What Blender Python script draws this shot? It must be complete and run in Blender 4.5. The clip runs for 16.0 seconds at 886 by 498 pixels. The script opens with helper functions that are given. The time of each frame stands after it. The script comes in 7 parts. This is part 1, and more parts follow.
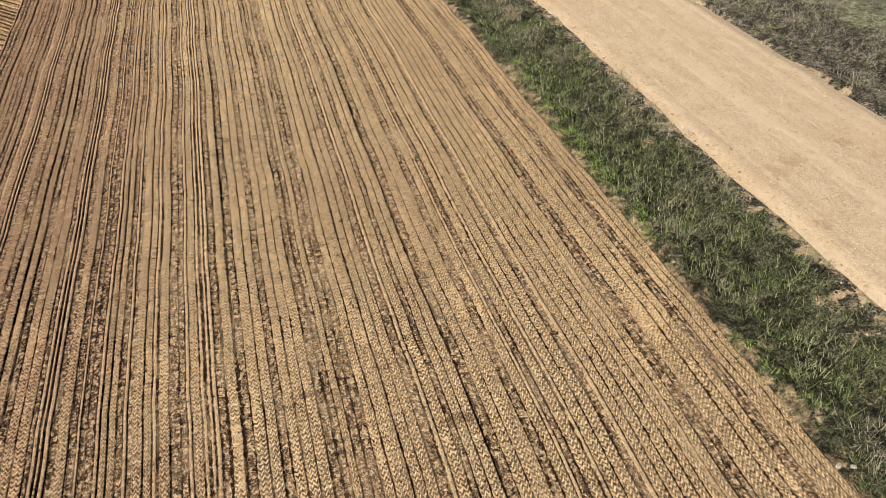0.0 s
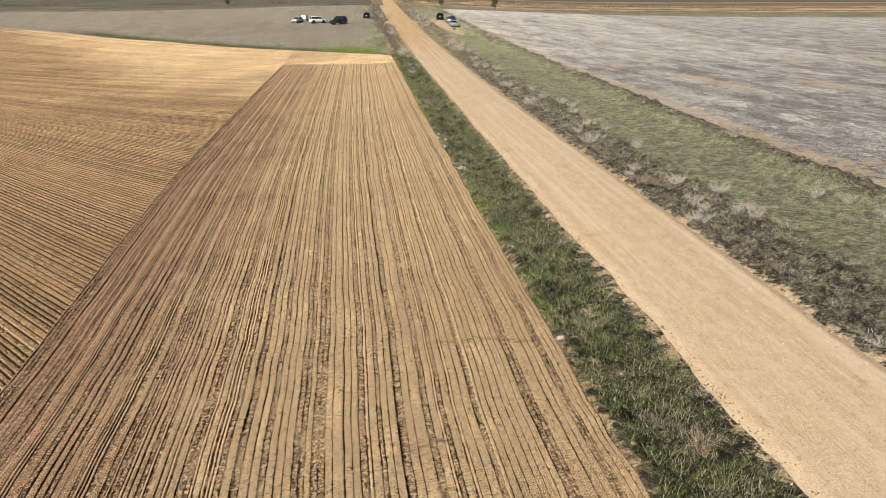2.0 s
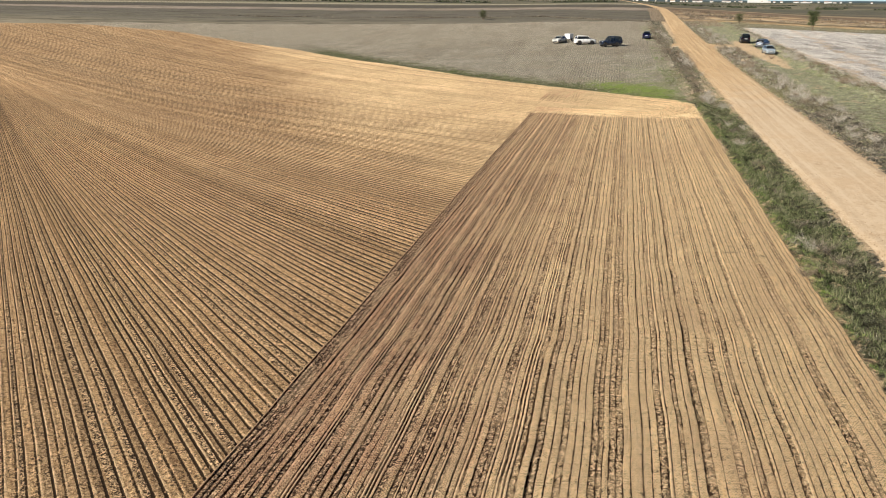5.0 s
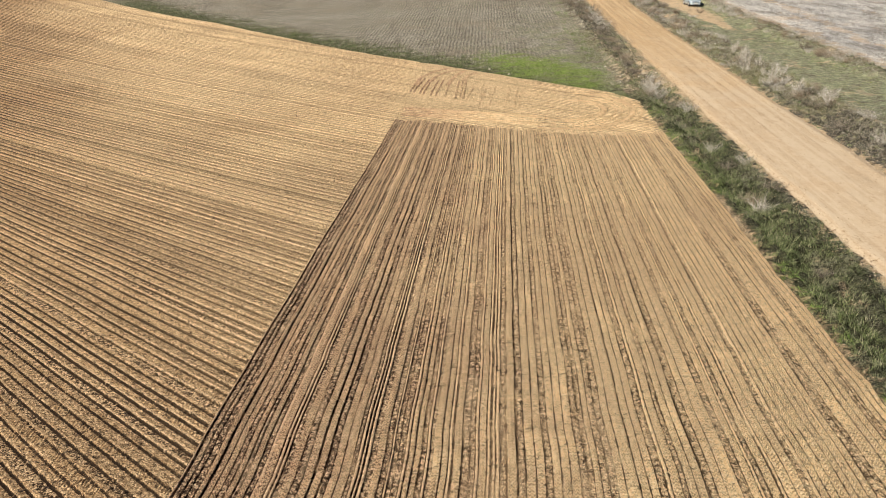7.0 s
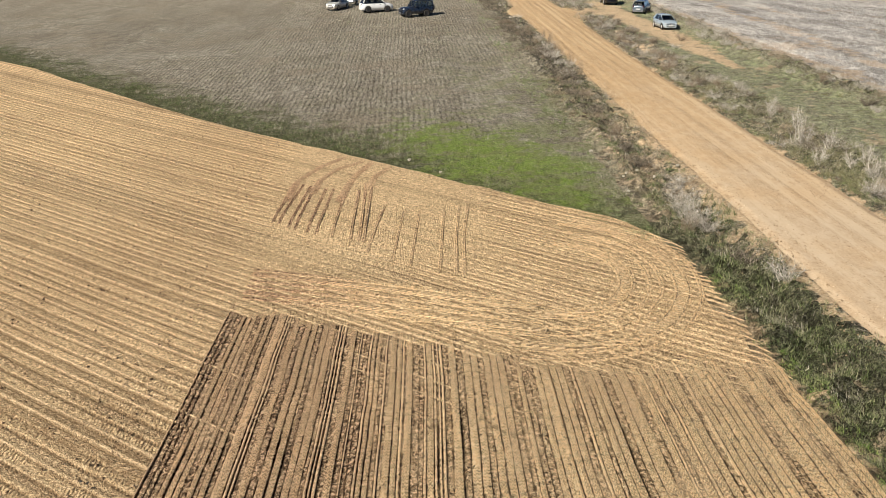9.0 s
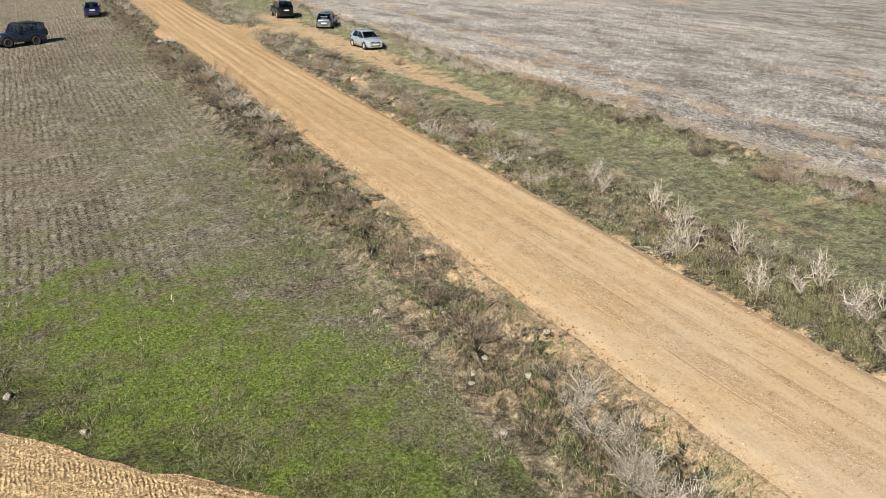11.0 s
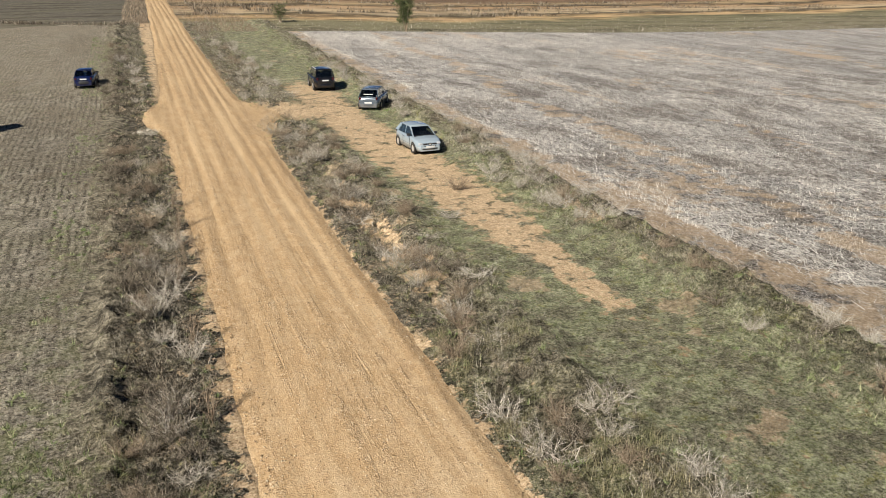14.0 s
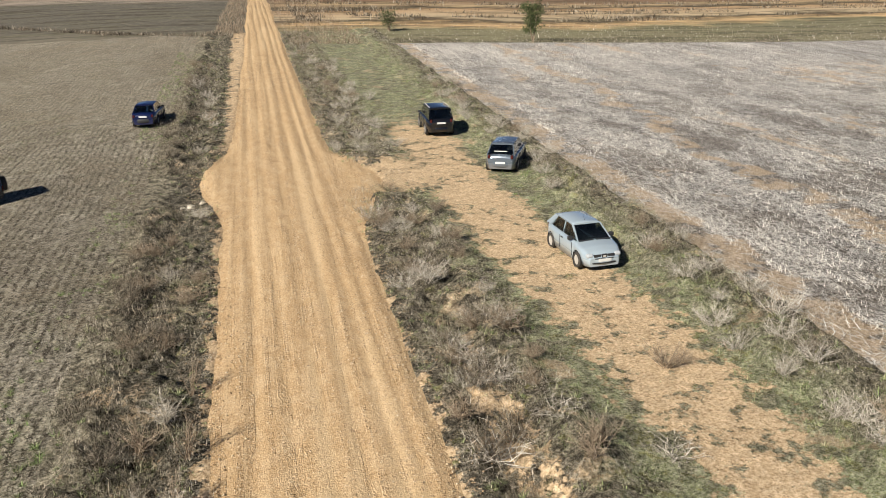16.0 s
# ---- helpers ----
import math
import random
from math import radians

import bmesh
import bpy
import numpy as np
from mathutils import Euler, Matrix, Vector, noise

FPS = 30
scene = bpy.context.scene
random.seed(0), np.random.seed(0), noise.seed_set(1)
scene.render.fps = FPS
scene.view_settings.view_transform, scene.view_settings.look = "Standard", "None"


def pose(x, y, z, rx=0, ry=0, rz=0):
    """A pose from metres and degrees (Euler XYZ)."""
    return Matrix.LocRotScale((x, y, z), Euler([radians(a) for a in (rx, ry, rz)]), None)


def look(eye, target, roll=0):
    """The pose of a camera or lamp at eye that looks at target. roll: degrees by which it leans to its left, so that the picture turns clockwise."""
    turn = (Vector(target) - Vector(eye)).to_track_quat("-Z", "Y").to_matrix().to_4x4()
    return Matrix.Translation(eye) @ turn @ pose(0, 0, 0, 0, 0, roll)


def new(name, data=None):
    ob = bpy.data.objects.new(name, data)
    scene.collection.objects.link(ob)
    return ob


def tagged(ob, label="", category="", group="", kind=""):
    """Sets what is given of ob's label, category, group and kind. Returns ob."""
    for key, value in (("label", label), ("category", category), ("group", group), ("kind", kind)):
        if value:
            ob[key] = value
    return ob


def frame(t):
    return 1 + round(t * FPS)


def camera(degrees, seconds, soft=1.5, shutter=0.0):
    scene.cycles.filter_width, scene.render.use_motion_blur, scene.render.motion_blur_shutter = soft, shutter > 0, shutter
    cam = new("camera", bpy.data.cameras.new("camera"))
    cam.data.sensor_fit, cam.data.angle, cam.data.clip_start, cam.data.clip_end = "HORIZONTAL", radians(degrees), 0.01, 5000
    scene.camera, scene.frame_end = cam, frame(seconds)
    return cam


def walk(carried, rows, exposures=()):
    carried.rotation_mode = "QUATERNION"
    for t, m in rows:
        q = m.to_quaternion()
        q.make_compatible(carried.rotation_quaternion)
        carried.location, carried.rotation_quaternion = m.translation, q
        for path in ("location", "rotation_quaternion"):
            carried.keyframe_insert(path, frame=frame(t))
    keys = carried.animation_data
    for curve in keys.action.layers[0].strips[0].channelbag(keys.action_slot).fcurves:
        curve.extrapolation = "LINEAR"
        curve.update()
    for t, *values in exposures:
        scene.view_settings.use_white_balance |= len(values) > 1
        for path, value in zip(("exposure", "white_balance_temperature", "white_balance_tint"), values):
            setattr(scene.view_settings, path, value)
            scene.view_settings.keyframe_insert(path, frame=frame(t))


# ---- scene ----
cam = camera(55.99, 16.0, soft=0.5)

# seconds, place, then heading (to the left of the road's line), pitch and roll in degrees
PATH = [
    (0, -15.515, -207.845, 8.772, -14.521, -34.599, -0.466),
    (0.5, -15.533, -207.875, 8.834, -11.360, -26.140, 0.697),
    (1, -15.143, -205.493, 8.798, -10.420, -24.276, 0.649),
    (1.5, -14.203, -200.856, 8.613, -8.714, -18.240, 0.551),
    (2, -13.161, -194.427, 8.683, -6.350, -17.410, 0.156),
    (2.5, -12.627, -187.576, 8.586, -1.181, -16.199, 0.142),
    (3, -12.782, -180.216, 8.814, 3.341, -16.331, 0.120),
    (3.5, -13.368, -172.760, 9.058, 4.813, -16.356, 0.061),
    (4, -14.021, -166.095, 9.045, 9.049, -16.384, 0.230),
    (4.2, -14.269, -163.471, 8.879, 11.414, -16.395, 0.184),
    (6.3, -16.683, -128.536, 9.175, 7.859, -20.279, 0.967),
    (6.5, -16.804, -125.462, 9.696, 6.628, -21.223, 0.583),
    (7, -17.470, -118.089, 9.426, 2.474, -20.960, 0.777),
    (7.5, -17.454, -111.127, 9.636, -1.637, -20.944, 0.774),
    (8, -17.146, -103.702, 9.807, -2.377, -20.967, 0.455),
    (8.2, -16.899, -100.545, 9.813, -2.304, -20.909, 0.239),
    (10.3, -17.247, -73.172, 9.530, -6.909, -20.733, -0.132),
    (10.5, -16.787, -70.998, 9.455, -11.835, -20.710, 0.006),
    (11, -15.014, -65.950, 9.029, -26.073, -20.560, 0.071),
    (11.5, -13.563, -62.793, 8.774, -32.023, -20.510, 0.108),
    (12, -12.042, -60.204, 9.154, -29.078, -20.615, 0.105),
    (12.5, -10.119, -56.704, 9.580, -26.819, -18.302, 0.046),
    (13, -7.836, -52.319, 9.735, -26.643, -18.306, -0.005),
    (13.5, -5.706, -48.115, 9.911, -26.607, -18.482, -0.201),
    (14, -4.226, -44.026, 10.148, -19.962, -18.538, -0.425),
    (14.5, -3.224, -39.630, 10.476, -11.107, -18.573, -0.874),
    (15, -2.343, -35.010, 10.726, -9.996, -18.724, -0.968),
    (15.5, -1.623, -30.548, 10.792, -10.036, -18.729, -1.132),
    (16, -0.895, -26.657, 10.925, -12.481, -18.795, -1.137),
]


def aim(x, y, z, yaw, pitch, roll):
    a, p = radians(yaw), radians(pitch)
    way = Vector((-math.sin(a) * math.cos(p), math.cos(a) * math.cos(p), math.sin(p)))
    return look((x, y, z), Vector((x, y, z)) + way * 10, roll)


# the picture is a touch darker over the scrub and the cars
EXPOSURE = 0.64
walk(cam, [(r[0], aim(*r[1:])) for r in PATH], [(0.0, EXPOSURE - 0.03), (6.5, EXPOSURE + 0.03), (7.5, EXPOSURE - 0.04), (10.5, EXPOSURE - 0.06), (12.0, EXPOSURE - 0.02), (13.0, EXPOSURE - 0.08), (14.0, EXPOSURE - 0.12), (15.0, EXPOSURE - 0.03), (16.0, EXPOSURE - 0.03)])

# ---- light: a clear autumn sky, a low sun from behind and left ----
SUN_AZ, SUN_EL = radians(228), radians(34)
world = bpy.data.worlds.new("sky")
scene.world = world
world.use_nodes = True
wn = world.node_tree.nodes
sky = wn.new("ShaderNodeTexSky")
sky.sky_type = "NISHITA"
sky.sun_disc = False
sky.sun_elevation, sky.sun_rotation = SUN_EL, SUN_AZ
sky.air_density, sky.dust_density, sky.ozone_density = 0.4, 0.0, 2.5
wn["Background"].inputs[1].default_value = 0.05
world.node_tree.links.new(sky.outputs[0], wn["Background"].inputs[0])
sun = new("sun", bpy.data.lights.new("sun", "SUN"))
sun.data.energy, sun.data.angle, sun.data.color = 5.0, radians(0.5), (1.0, 0.93, 0.815)
sun_way = Vector((math.sin(SUN_AZ) * math.cos(SUN_EL), math.cos(SUN_AZ) * math.cos(SUN_EL), math.sin(SUN_EL)))
sun.matrix_world = look(sun_way * 60, (0, 0, 0))

# ---- the lie of the land ----
GX, GY, GXX, GYY, GXY = 0.3595, 1.2314, -0.3074, 0.5869, -0.4819


def land(x, y):
    """Height of the land, soft and almost flat, levelling out far away."""
    x, y = np.asarray(x, float), np.asarray(y, float)
    X = 60 * np.tanh(x / 60) / 20
    ys = np.where(y > 70, 70 + 70 * np.tanh((y - 70) / 70), y)
    ys = np.where(ys < -200, -200 - 60 * np.tanh((-200 - ys) / 60), ys)
    Y = (ys + 80) / 80
    return GX * X + GY * (Y - 1) + GXX * X * X + GYY * (Y * Y - 1) + GXY * X * (Y - 1)


def lattice(x, y, seed):
    n = np.sin(x * 127.1 + y * 311.7 + seed * 74.7) * 43758.5453
    return n - np.floor(n)


def vnoise(x, y, size, seed=0):
    """Smooth random field from 0 to 1 with features of the given size."""
    x, y = np.asarray(x, float) / size, np.asarray(y, float) / size
    i, j = np.floor(x), np.floor(y)
    u, v = x - i, y - j
    u, v = u * u * (3 - 2 * u), v * v * (3 - 2 * v)
    a, b = lattice(i, j, seed), lattice(i + 1, j, seed)
    c, d = lattice(i, j + 1, seed), lattice(i + 1, j + 1, seed)
    return (a * (1 - u) + b * u) * (1 - v) + (c * (1 - u) + d * u) * v


def fnoise(x, y, size, seed=0):
    return 0.55 * vnoise(x, y, size, seed) + 0.3 * vnoise(x, y, size / 2.3, seed + 5) + 0.15 * vnoise(x, y, size / 5.1, seed + 9)


def step(x, a, b):
    k = np.clip((x - a) / (b - a), 0, 1)
    return k * k * (3 - 2 * k)


# the strip's border, the road's borders and the field's far border, along y or x
def strip_left(y):
    return np.interp(y, [-260, -170, -136, -94, -61], [-25.2, -25.2, -25.9, -24.6, -23.2])


def eased(y, at, value):
    """Between the given places, with the corners rounded off."""
    return sum(np.interp(y + d, at, value) for d in (-2.4, -1.6, -0.8, 0.0, 0.8, 1.6, 2.4)) / 7


def road_left(y):
    wob = 0.35 * (fnoise(y, y * 0, 7, 3) - 0.5) + 0.2 * (fnoise(y, y * 0, 1.1, 13) - 0.5)
    return eased(y, [-260, 8, 11, 15, 18.5, 22, 27, 60, 134, 400], [-2.8, -2.7, -2.7, -4.0, -4.2, -2.9, -2.5, -1.7, -0.6, 1.0]) + wob


def road_right(y):
    wob = 0.35 * (fnoise(y, y * 0, 6, 4) - 0.5) + 0.2 * (fnoise(y, y * 0, 1.2, 14) - 0.5)
    return eased(y, [-260, 2, 9, 12, 16, 20, 26, 60, 134, 400], [2.8, 2.9, 3.3, 4.7, 5.6, 3.4, 3.0, 2.9, 3.2, 5.0]) + wob


def field_far(x):
    """y of the ploughed field's far border."""
    return np.interp(x, [-400, -170, -130, -80, -67.5, -52, -39, -26.5, -17.6, -11, -8, -5.5],
                     [80, 79, 62, 21, 7.5, -7.4, -22.5, -36.8, -45.6, -52.6, -55.3, -60.5])


def furrow_angle(yb):
    return np.radians(np.interp(yb, [-200, -146, -117, -101, -87, -75, -43, -20], [37, 37.5, 45, 49.6, 53, 53, 46, 46]))


PARKED = ((10.98, 1.1), (10.98, 3.1), (12.1, 15.6), (12.6, 17.0), (10.35, 24.6), (10.35, 26.6))


def track_bare(x, y):
    """1 on the worn dirt track and at the turn-in."""
    centre = 9.9 - 0.8 * step(y, -4, 6)
    half = 1.1 + 1.9 * step(y, -20, -6)
    b = (1 - step(np.abs(x - centre), 0.3 * half, half)) * step(y, -30, -17) * (1 - step(y, 24, 34))
    ent = (1 - step(np.abs(y - 15.5), 1.5, 5)) * (1 - step(x, 8, 11.5)) * (x > 0)
    return np.maximum(b, ent)


def relief(x, y):
    """Ditches beside the road, a slight crown on it and soft bumps on the verges."""
    x, y = np.asarray(x, float), np.asarray(y, float)
    deep = 0.25 + 0.3 * step(-y, 40, 60)
    left = -deep * np.sin(np.pi * np.clip((x + 6.3) / 3.4, 0, 1)) ** 1.5
    right = -0.35 * np.sin(np.pi * np.clip((x - 3.0) / 3.0, 0, 1)) ** 1.5 * step(np.abs(y - 16), 4, 9)
    crown = 0.06 * np.clip(1 - (x / 2.9) ** 2, 0, 1)
    east, west = (x > 3.0) & (x < 15.7), (x < -3) & (x > -6.4)
    # clumps of dead scrub matted over the earth: tall beside the road and the pale field, low on the lane
    tall = np.where(west, 1.0, np.maximum(1 - step(x, 6.0, 7.6), step(x, 11.4, 13.2)))
    tall = tall * (1 - 0.97 * track_bare(x, y)) * (1 - 0.9 * step(4.5 - np.abs(y - 16), 0, 2) * west)
    for cx, cy in PARKED:
        tall = tall * step(np.hypot(x - cx, (y - cy) * 0.75), 1.3, 2.2)
    clump = step(fnoise(x, y, 1.5, 22), 0.42, 0.62) * (0.35 + 0.65 * vnoise(x, y, 0.55, 23))
    tuft = vnoise(x, y, 0.24, 24) * vnoise(x, y, 0.37, 25)
    bumps = 0.16 * (fnoise(x, y, 2.6, 21) - 0.5) * (1 - track_bare(x, y)) + tall * (0.36 * clump + 0.42 * tuft) + (1 - tall) * (1 - track_bare(x, y)) * 0.07 * tuft
    edge = np.clip(np.minimum(np.minimum(np.abs(x - 3.0), np.abs(x + 3.0)) / 0.7, np.minimum(np.abs(x - 15.7), np.abs(x + 6.4)) / 0.5), 0, 1)
    return left + right + crown + np.where(east | west, bumps * edge, 0.0)


def top(x, y):
    return land(x, y) + relief(x, y)


# ---- materials ----
class Mat:
    """A short hand for node materials, in world metres unless told otherwise."""

    def __init__(self, name, own=False):
        self.m = bpy.data.materials.new(name)
        self.m.use_nodes = True
        self.t = self.m.node_tree
        self.b = self.t.nodes["Principled BSDF"]
        if own:
            self.pos = self.t.nodes.new("ShaderNodeTexCoord").outputs["Object"]
        else:
            self.pos = self.t.nodes.new("ShaderNodeNewGeometry").outputs["Position"]
        s = self.t.nodes.new("ShaderNodeSeparateXYZ")
        self.link(self.pos, s.inputs[0])
        self.x, self.y, self.z = s.outputs

    def link(self, a, b):
        if hasattr(a, "is_linked"):
            self.t.links.new(a, b)
        elif hasattr(a, "__len__") and len(a) == 3 and b.type == "RGBA":
            b.default_value = (*a, 1)
        else:
            b.default_value = a

    def math(self, op, a, b=0.0, c=0.0, clamp=False):
        n = self.t.nodes.new("ShaderNodeMath")
        n.operation, n.use_clamp = op, clamp
        for v, i in ((a, 0), (b, 1), (c, 2)):
            self.link(v, n.inputs[i])
        return n.outputs[0]

    def vec(self, x, y, z=0.0):
        n = self.t.nodes.new("ShaderNodeCombineXYZ")
        for v, i in ((x, 0), (y, 1), (z, 2)):
            self.link(v, n.inputs[i])
        return n.outputs[0]

    def stretch(self, sx, sy, sz=1.0):
        n = self.t.nodes.new("ShaderNodeMapping")
        n.inputs["Scale"].default_value = (sx, sy, sz)
        self.link(self.pos, n.inputs["Vector"])
        return n.outputs[0]

    def noise(self, scale, detail=4.0, rough=0.6, vec=None, warp=0.0):
        n = self.t.nodes.new("ShaderNodeTexNoise")
        n.inputs["Scale"].default_value, n.inputs["Detail"].default_value = scale, detail
        n.inputs["Roughness"].default_value, n.inputs["Distortion"].default_value = rough, warp
        self.link(vec or self.pos, n.inputs["Vector"])
        return self.band(n.outputs["Fac"], 0.27, 0.73)

    def cells(self, scale, vec=None):
        n = self.t.nodes.new("ShaderNodeTexVoronoi")
        n.inputs["Scale"].default_value = scale
        self.link(vec or self.pos, n.inputs["Vector"])
        return n.outputs["Distance"]

    def band(self, v, a, b):
        """0 below a, 1 above b."""
        n = self.t.nodes.new("ShaderNodeMapRange")
        n.interpolation_type = "SMOOTHSTEP"
        self.link(v, n.inputs[0])
        n.inputs[1].default_value, n.inputs[2].default_value = a, b
        return n.outputs[0]

    def ramp(self, v, *stops):
        n = self.t.nodes.new("ShaderNodeValToRGB")
        e = n.color_ramp.elements
        while len(e) < len(stops):
            e.new(0.5)
        for el, (p, c) in zip(e, stops):
            el.position, el.color = p, (*c, 1)
        self.link(v, n.inputs[0])
        return n.outputs[0]

    def mix(self, f, a, b, kind="MIX"):
        n = self.t.nodes.new("ShaderNodeMix")
        n.data_type, n.blend_type = "RGBA", kind
        self.link(f, n.inputs[0])
        self.link(a, n.inputs[6])
        self.link(b, n.inputs[7])
        return n.outputs[2]

    def island(self):
        return self.t.nodes.new("ShaderNodeNewGeometry").outputs["Random Per Island"]

    def each(self):
        return self.t.nodes.new("ShaderNodeObjectInfo").outputs["Random"]

    def bump(self, h, dist, strength=1.0, under=None):
        n = self.t.nodes.new("ShaderNodeBump")
        n.inputs["Strength"].default_value, n.inputs["Distance"].default_value = strength, dist
        self.link(h, n.inputs["Height"])
        if under is not None:
            self.link(under, n.inputs["Normal"])
        return n.outputs[0]

    def done(self, colour, rough=0.9, normal=None, metal=0.0, spec=0.3, **more):
        self.link(colour, self.b.inputs["Base Color"])
        self.link(rough, self.b.inputs["Roughness"])
        self.b.inputs["Metallic"].default_value = metal
        self.b.inputs["Specular IOR Level"].default_value = spec
        if normal is not None:
            self.link(normal, self.b.inputs["Normal"])
        for k, v in more.items():
            self.link(v, self.b.inputs[k.replace("_", " ")])
        return self.m


def soil_strip(name="tilled_soil_rows", dried=False):
    """Tilled soil: pale wheel ridges, woven tread and crumbly rows, told apart by the mesh's lane values."""
    m = Mat(name)
    lane = m.t.nodes.new("ShaderNodeAttribute")
    lane.attribute_name = "lane"
    sep = m.t.nodes.new("ShaderNodeSeparateXYZ")
    m.link(lane.outputs["Vector"], sep.inputs[0])
    kind, across, hollow = sep.outputs
    big = m.noise(0.1, 3)
    mid = m.noise(1.2, 4, 0.65, vec=m.stretch(1.6, 0.3))
    fine = m.noise(16, 5, 0.75)
    rag = m.noise(7, 5, 0.85, vec=m.stretch(1.25, 0.8))
    clod = m.cells(13)
    crumb = m.cells(27)
    tread = m.math("MULTIPLY", m.band(kind, 0.35, 0.45), m.math("SUBTRACT", 1.0, m.band(kind, 0.55, 0.65)))
    smooth = m.band(kind, 0.75, 0.85)
    rough = m.math("SUBTRACT", 1.0, m.band(kind, 0.15, 0.25))
    # the tread: two rows of slanting lugs side by side, worn away in places
    tri = m.math("PINGPONG", m.math("ADD", across, 1.0), 0.5)
    run = m.math("ADD", m.math("ADD", m.y, m.math("MULTIPLY", tri, 0.17)), m.math("MULTIPLY", rag, 0.06))
    lug = m.math("SINE", m.math("MULTIPLY", run, 50.0))
    lug = m.math("MULTIPLY", lug, m.math("MULTIPLY", tread, m.band(m.math("ADD", mid, m.math("MULTIPLY", rag, 0.4)), 0.2, 0.55)))
    # darker and redder in the first rows, paler towards the road
    dry = m.band(m.math("ADD", m.x, m.math("MULTIPLY", m.noise(0.22, 3), 5.0)), -22.0, -12.5)
    dry = m.math("MAXIMUM", dry, 0.15 if dried else m.math("MULTIPLY", m.band(m.y, -120.0, -75.0), 0.5))
    dry = m.math("MULTIPLY", dry, m.math("ADD", 0.76, m.math("MULTIPLY", m.band(m.y, -192.0, -150.0), 0.24)))
    worked = m.math("SUBTRACT", 1.0, m.math("MULTIPLY", m.math("MULTIPLY", m.band(m.y, -128.0, -98.0), dry), 0.16))
    pale = m.mix(dry, (0.72, 0.425, 0.245), (1.0, 0.73, 0.41))
    col = m.mix(m.band(fine, 0.1, 0.75), m.mix(dry, (0.32, 0.162, 0.09), (0.84, 0.55, 0.28)), pale)
    col = m.mix(m.math("MULTIPLY", smooth, m.math("ADD", 0.15, m.math("MULTIPLY", rag, 0.6))), col, m.mix(dry, (0.66, 0.455, 0.29), (0.86, 0.62, 0.37)))
    # loose crumbs: lit pale tops and near-black shade in the gaps, put into the colour
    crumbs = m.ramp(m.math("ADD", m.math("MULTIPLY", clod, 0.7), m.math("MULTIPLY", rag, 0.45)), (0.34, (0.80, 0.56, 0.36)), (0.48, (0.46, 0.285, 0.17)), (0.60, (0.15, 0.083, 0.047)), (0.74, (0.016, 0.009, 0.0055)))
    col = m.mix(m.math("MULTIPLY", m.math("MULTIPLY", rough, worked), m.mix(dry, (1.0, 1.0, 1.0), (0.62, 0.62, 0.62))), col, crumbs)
    # tread notches dark, lugs pale: their light and shade painted on
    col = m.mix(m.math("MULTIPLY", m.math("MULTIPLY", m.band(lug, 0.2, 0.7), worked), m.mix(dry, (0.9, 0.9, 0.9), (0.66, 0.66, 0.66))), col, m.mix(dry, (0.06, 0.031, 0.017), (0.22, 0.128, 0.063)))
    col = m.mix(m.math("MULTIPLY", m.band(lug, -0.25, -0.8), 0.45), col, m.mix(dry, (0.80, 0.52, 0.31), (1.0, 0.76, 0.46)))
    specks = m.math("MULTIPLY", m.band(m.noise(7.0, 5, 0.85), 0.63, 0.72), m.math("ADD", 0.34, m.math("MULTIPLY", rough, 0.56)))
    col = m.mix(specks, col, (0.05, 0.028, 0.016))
    # pale flecks painted as sunlit clod tops
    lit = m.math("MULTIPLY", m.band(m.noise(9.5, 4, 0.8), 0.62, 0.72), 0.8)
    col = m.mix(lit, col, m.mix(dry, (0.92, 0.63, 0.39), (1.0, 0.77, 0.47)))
    # furrows with ragged, broken edges, their shade painted near-black
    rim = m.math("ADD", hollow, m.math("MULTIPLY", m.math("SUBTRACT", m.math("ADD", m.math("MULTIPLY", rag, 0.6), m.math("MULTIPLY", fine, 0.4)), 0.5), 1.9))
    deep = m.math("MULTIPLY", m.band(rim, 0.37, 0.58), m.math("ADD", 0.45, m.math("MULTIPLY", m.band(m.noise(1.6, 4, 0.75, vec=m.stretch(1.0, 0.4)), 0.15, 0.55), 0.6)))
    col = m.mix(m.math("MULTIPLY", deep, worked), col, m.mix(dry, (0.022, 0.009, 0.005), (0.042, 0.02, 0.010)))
    col = m.mix(m.math("MULTIPLY", m.band(mid, 0.55, 0.8), 0.25), col, (0.74, 0.53, 0.32))
    col = m.mix(m.math("MULTIPLY", m.band(big, 0.55, 0.9), 0.2), col, (0.48, 0.30, 0.175))
    # scuffs of damp soil thrown up across the rows
    scuff = m.math("MULTIPLY", m.band(m.noise(0.42, 5, 0.75, warp=1.0), 0.86, 0.97), m.band(m.noise(3.0, 4, 0.7), 0.25, 0.6))
    col = m.mix(m.math("MULTIPLY", scuff, 0.6), col, (0.16, 0.09, 0.05))
    h = m.math("ADD", m.math("MULTIPLY", rag, 1.6), fine)
    h = m.math("SUBTRACT", h, m.math("MULTIPLY", m.math("ADD", clod, m.math("MULTIPLY", crumb, 0.5)), m.math("ADD", 0.3, m.math("MULTIPLY", rough, 1.6))))
    n = m.bump(h, 0.034, 1.0)
    n = m.bump(lug, 0.016, 1.0, n)
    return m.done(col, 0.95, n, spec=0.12)


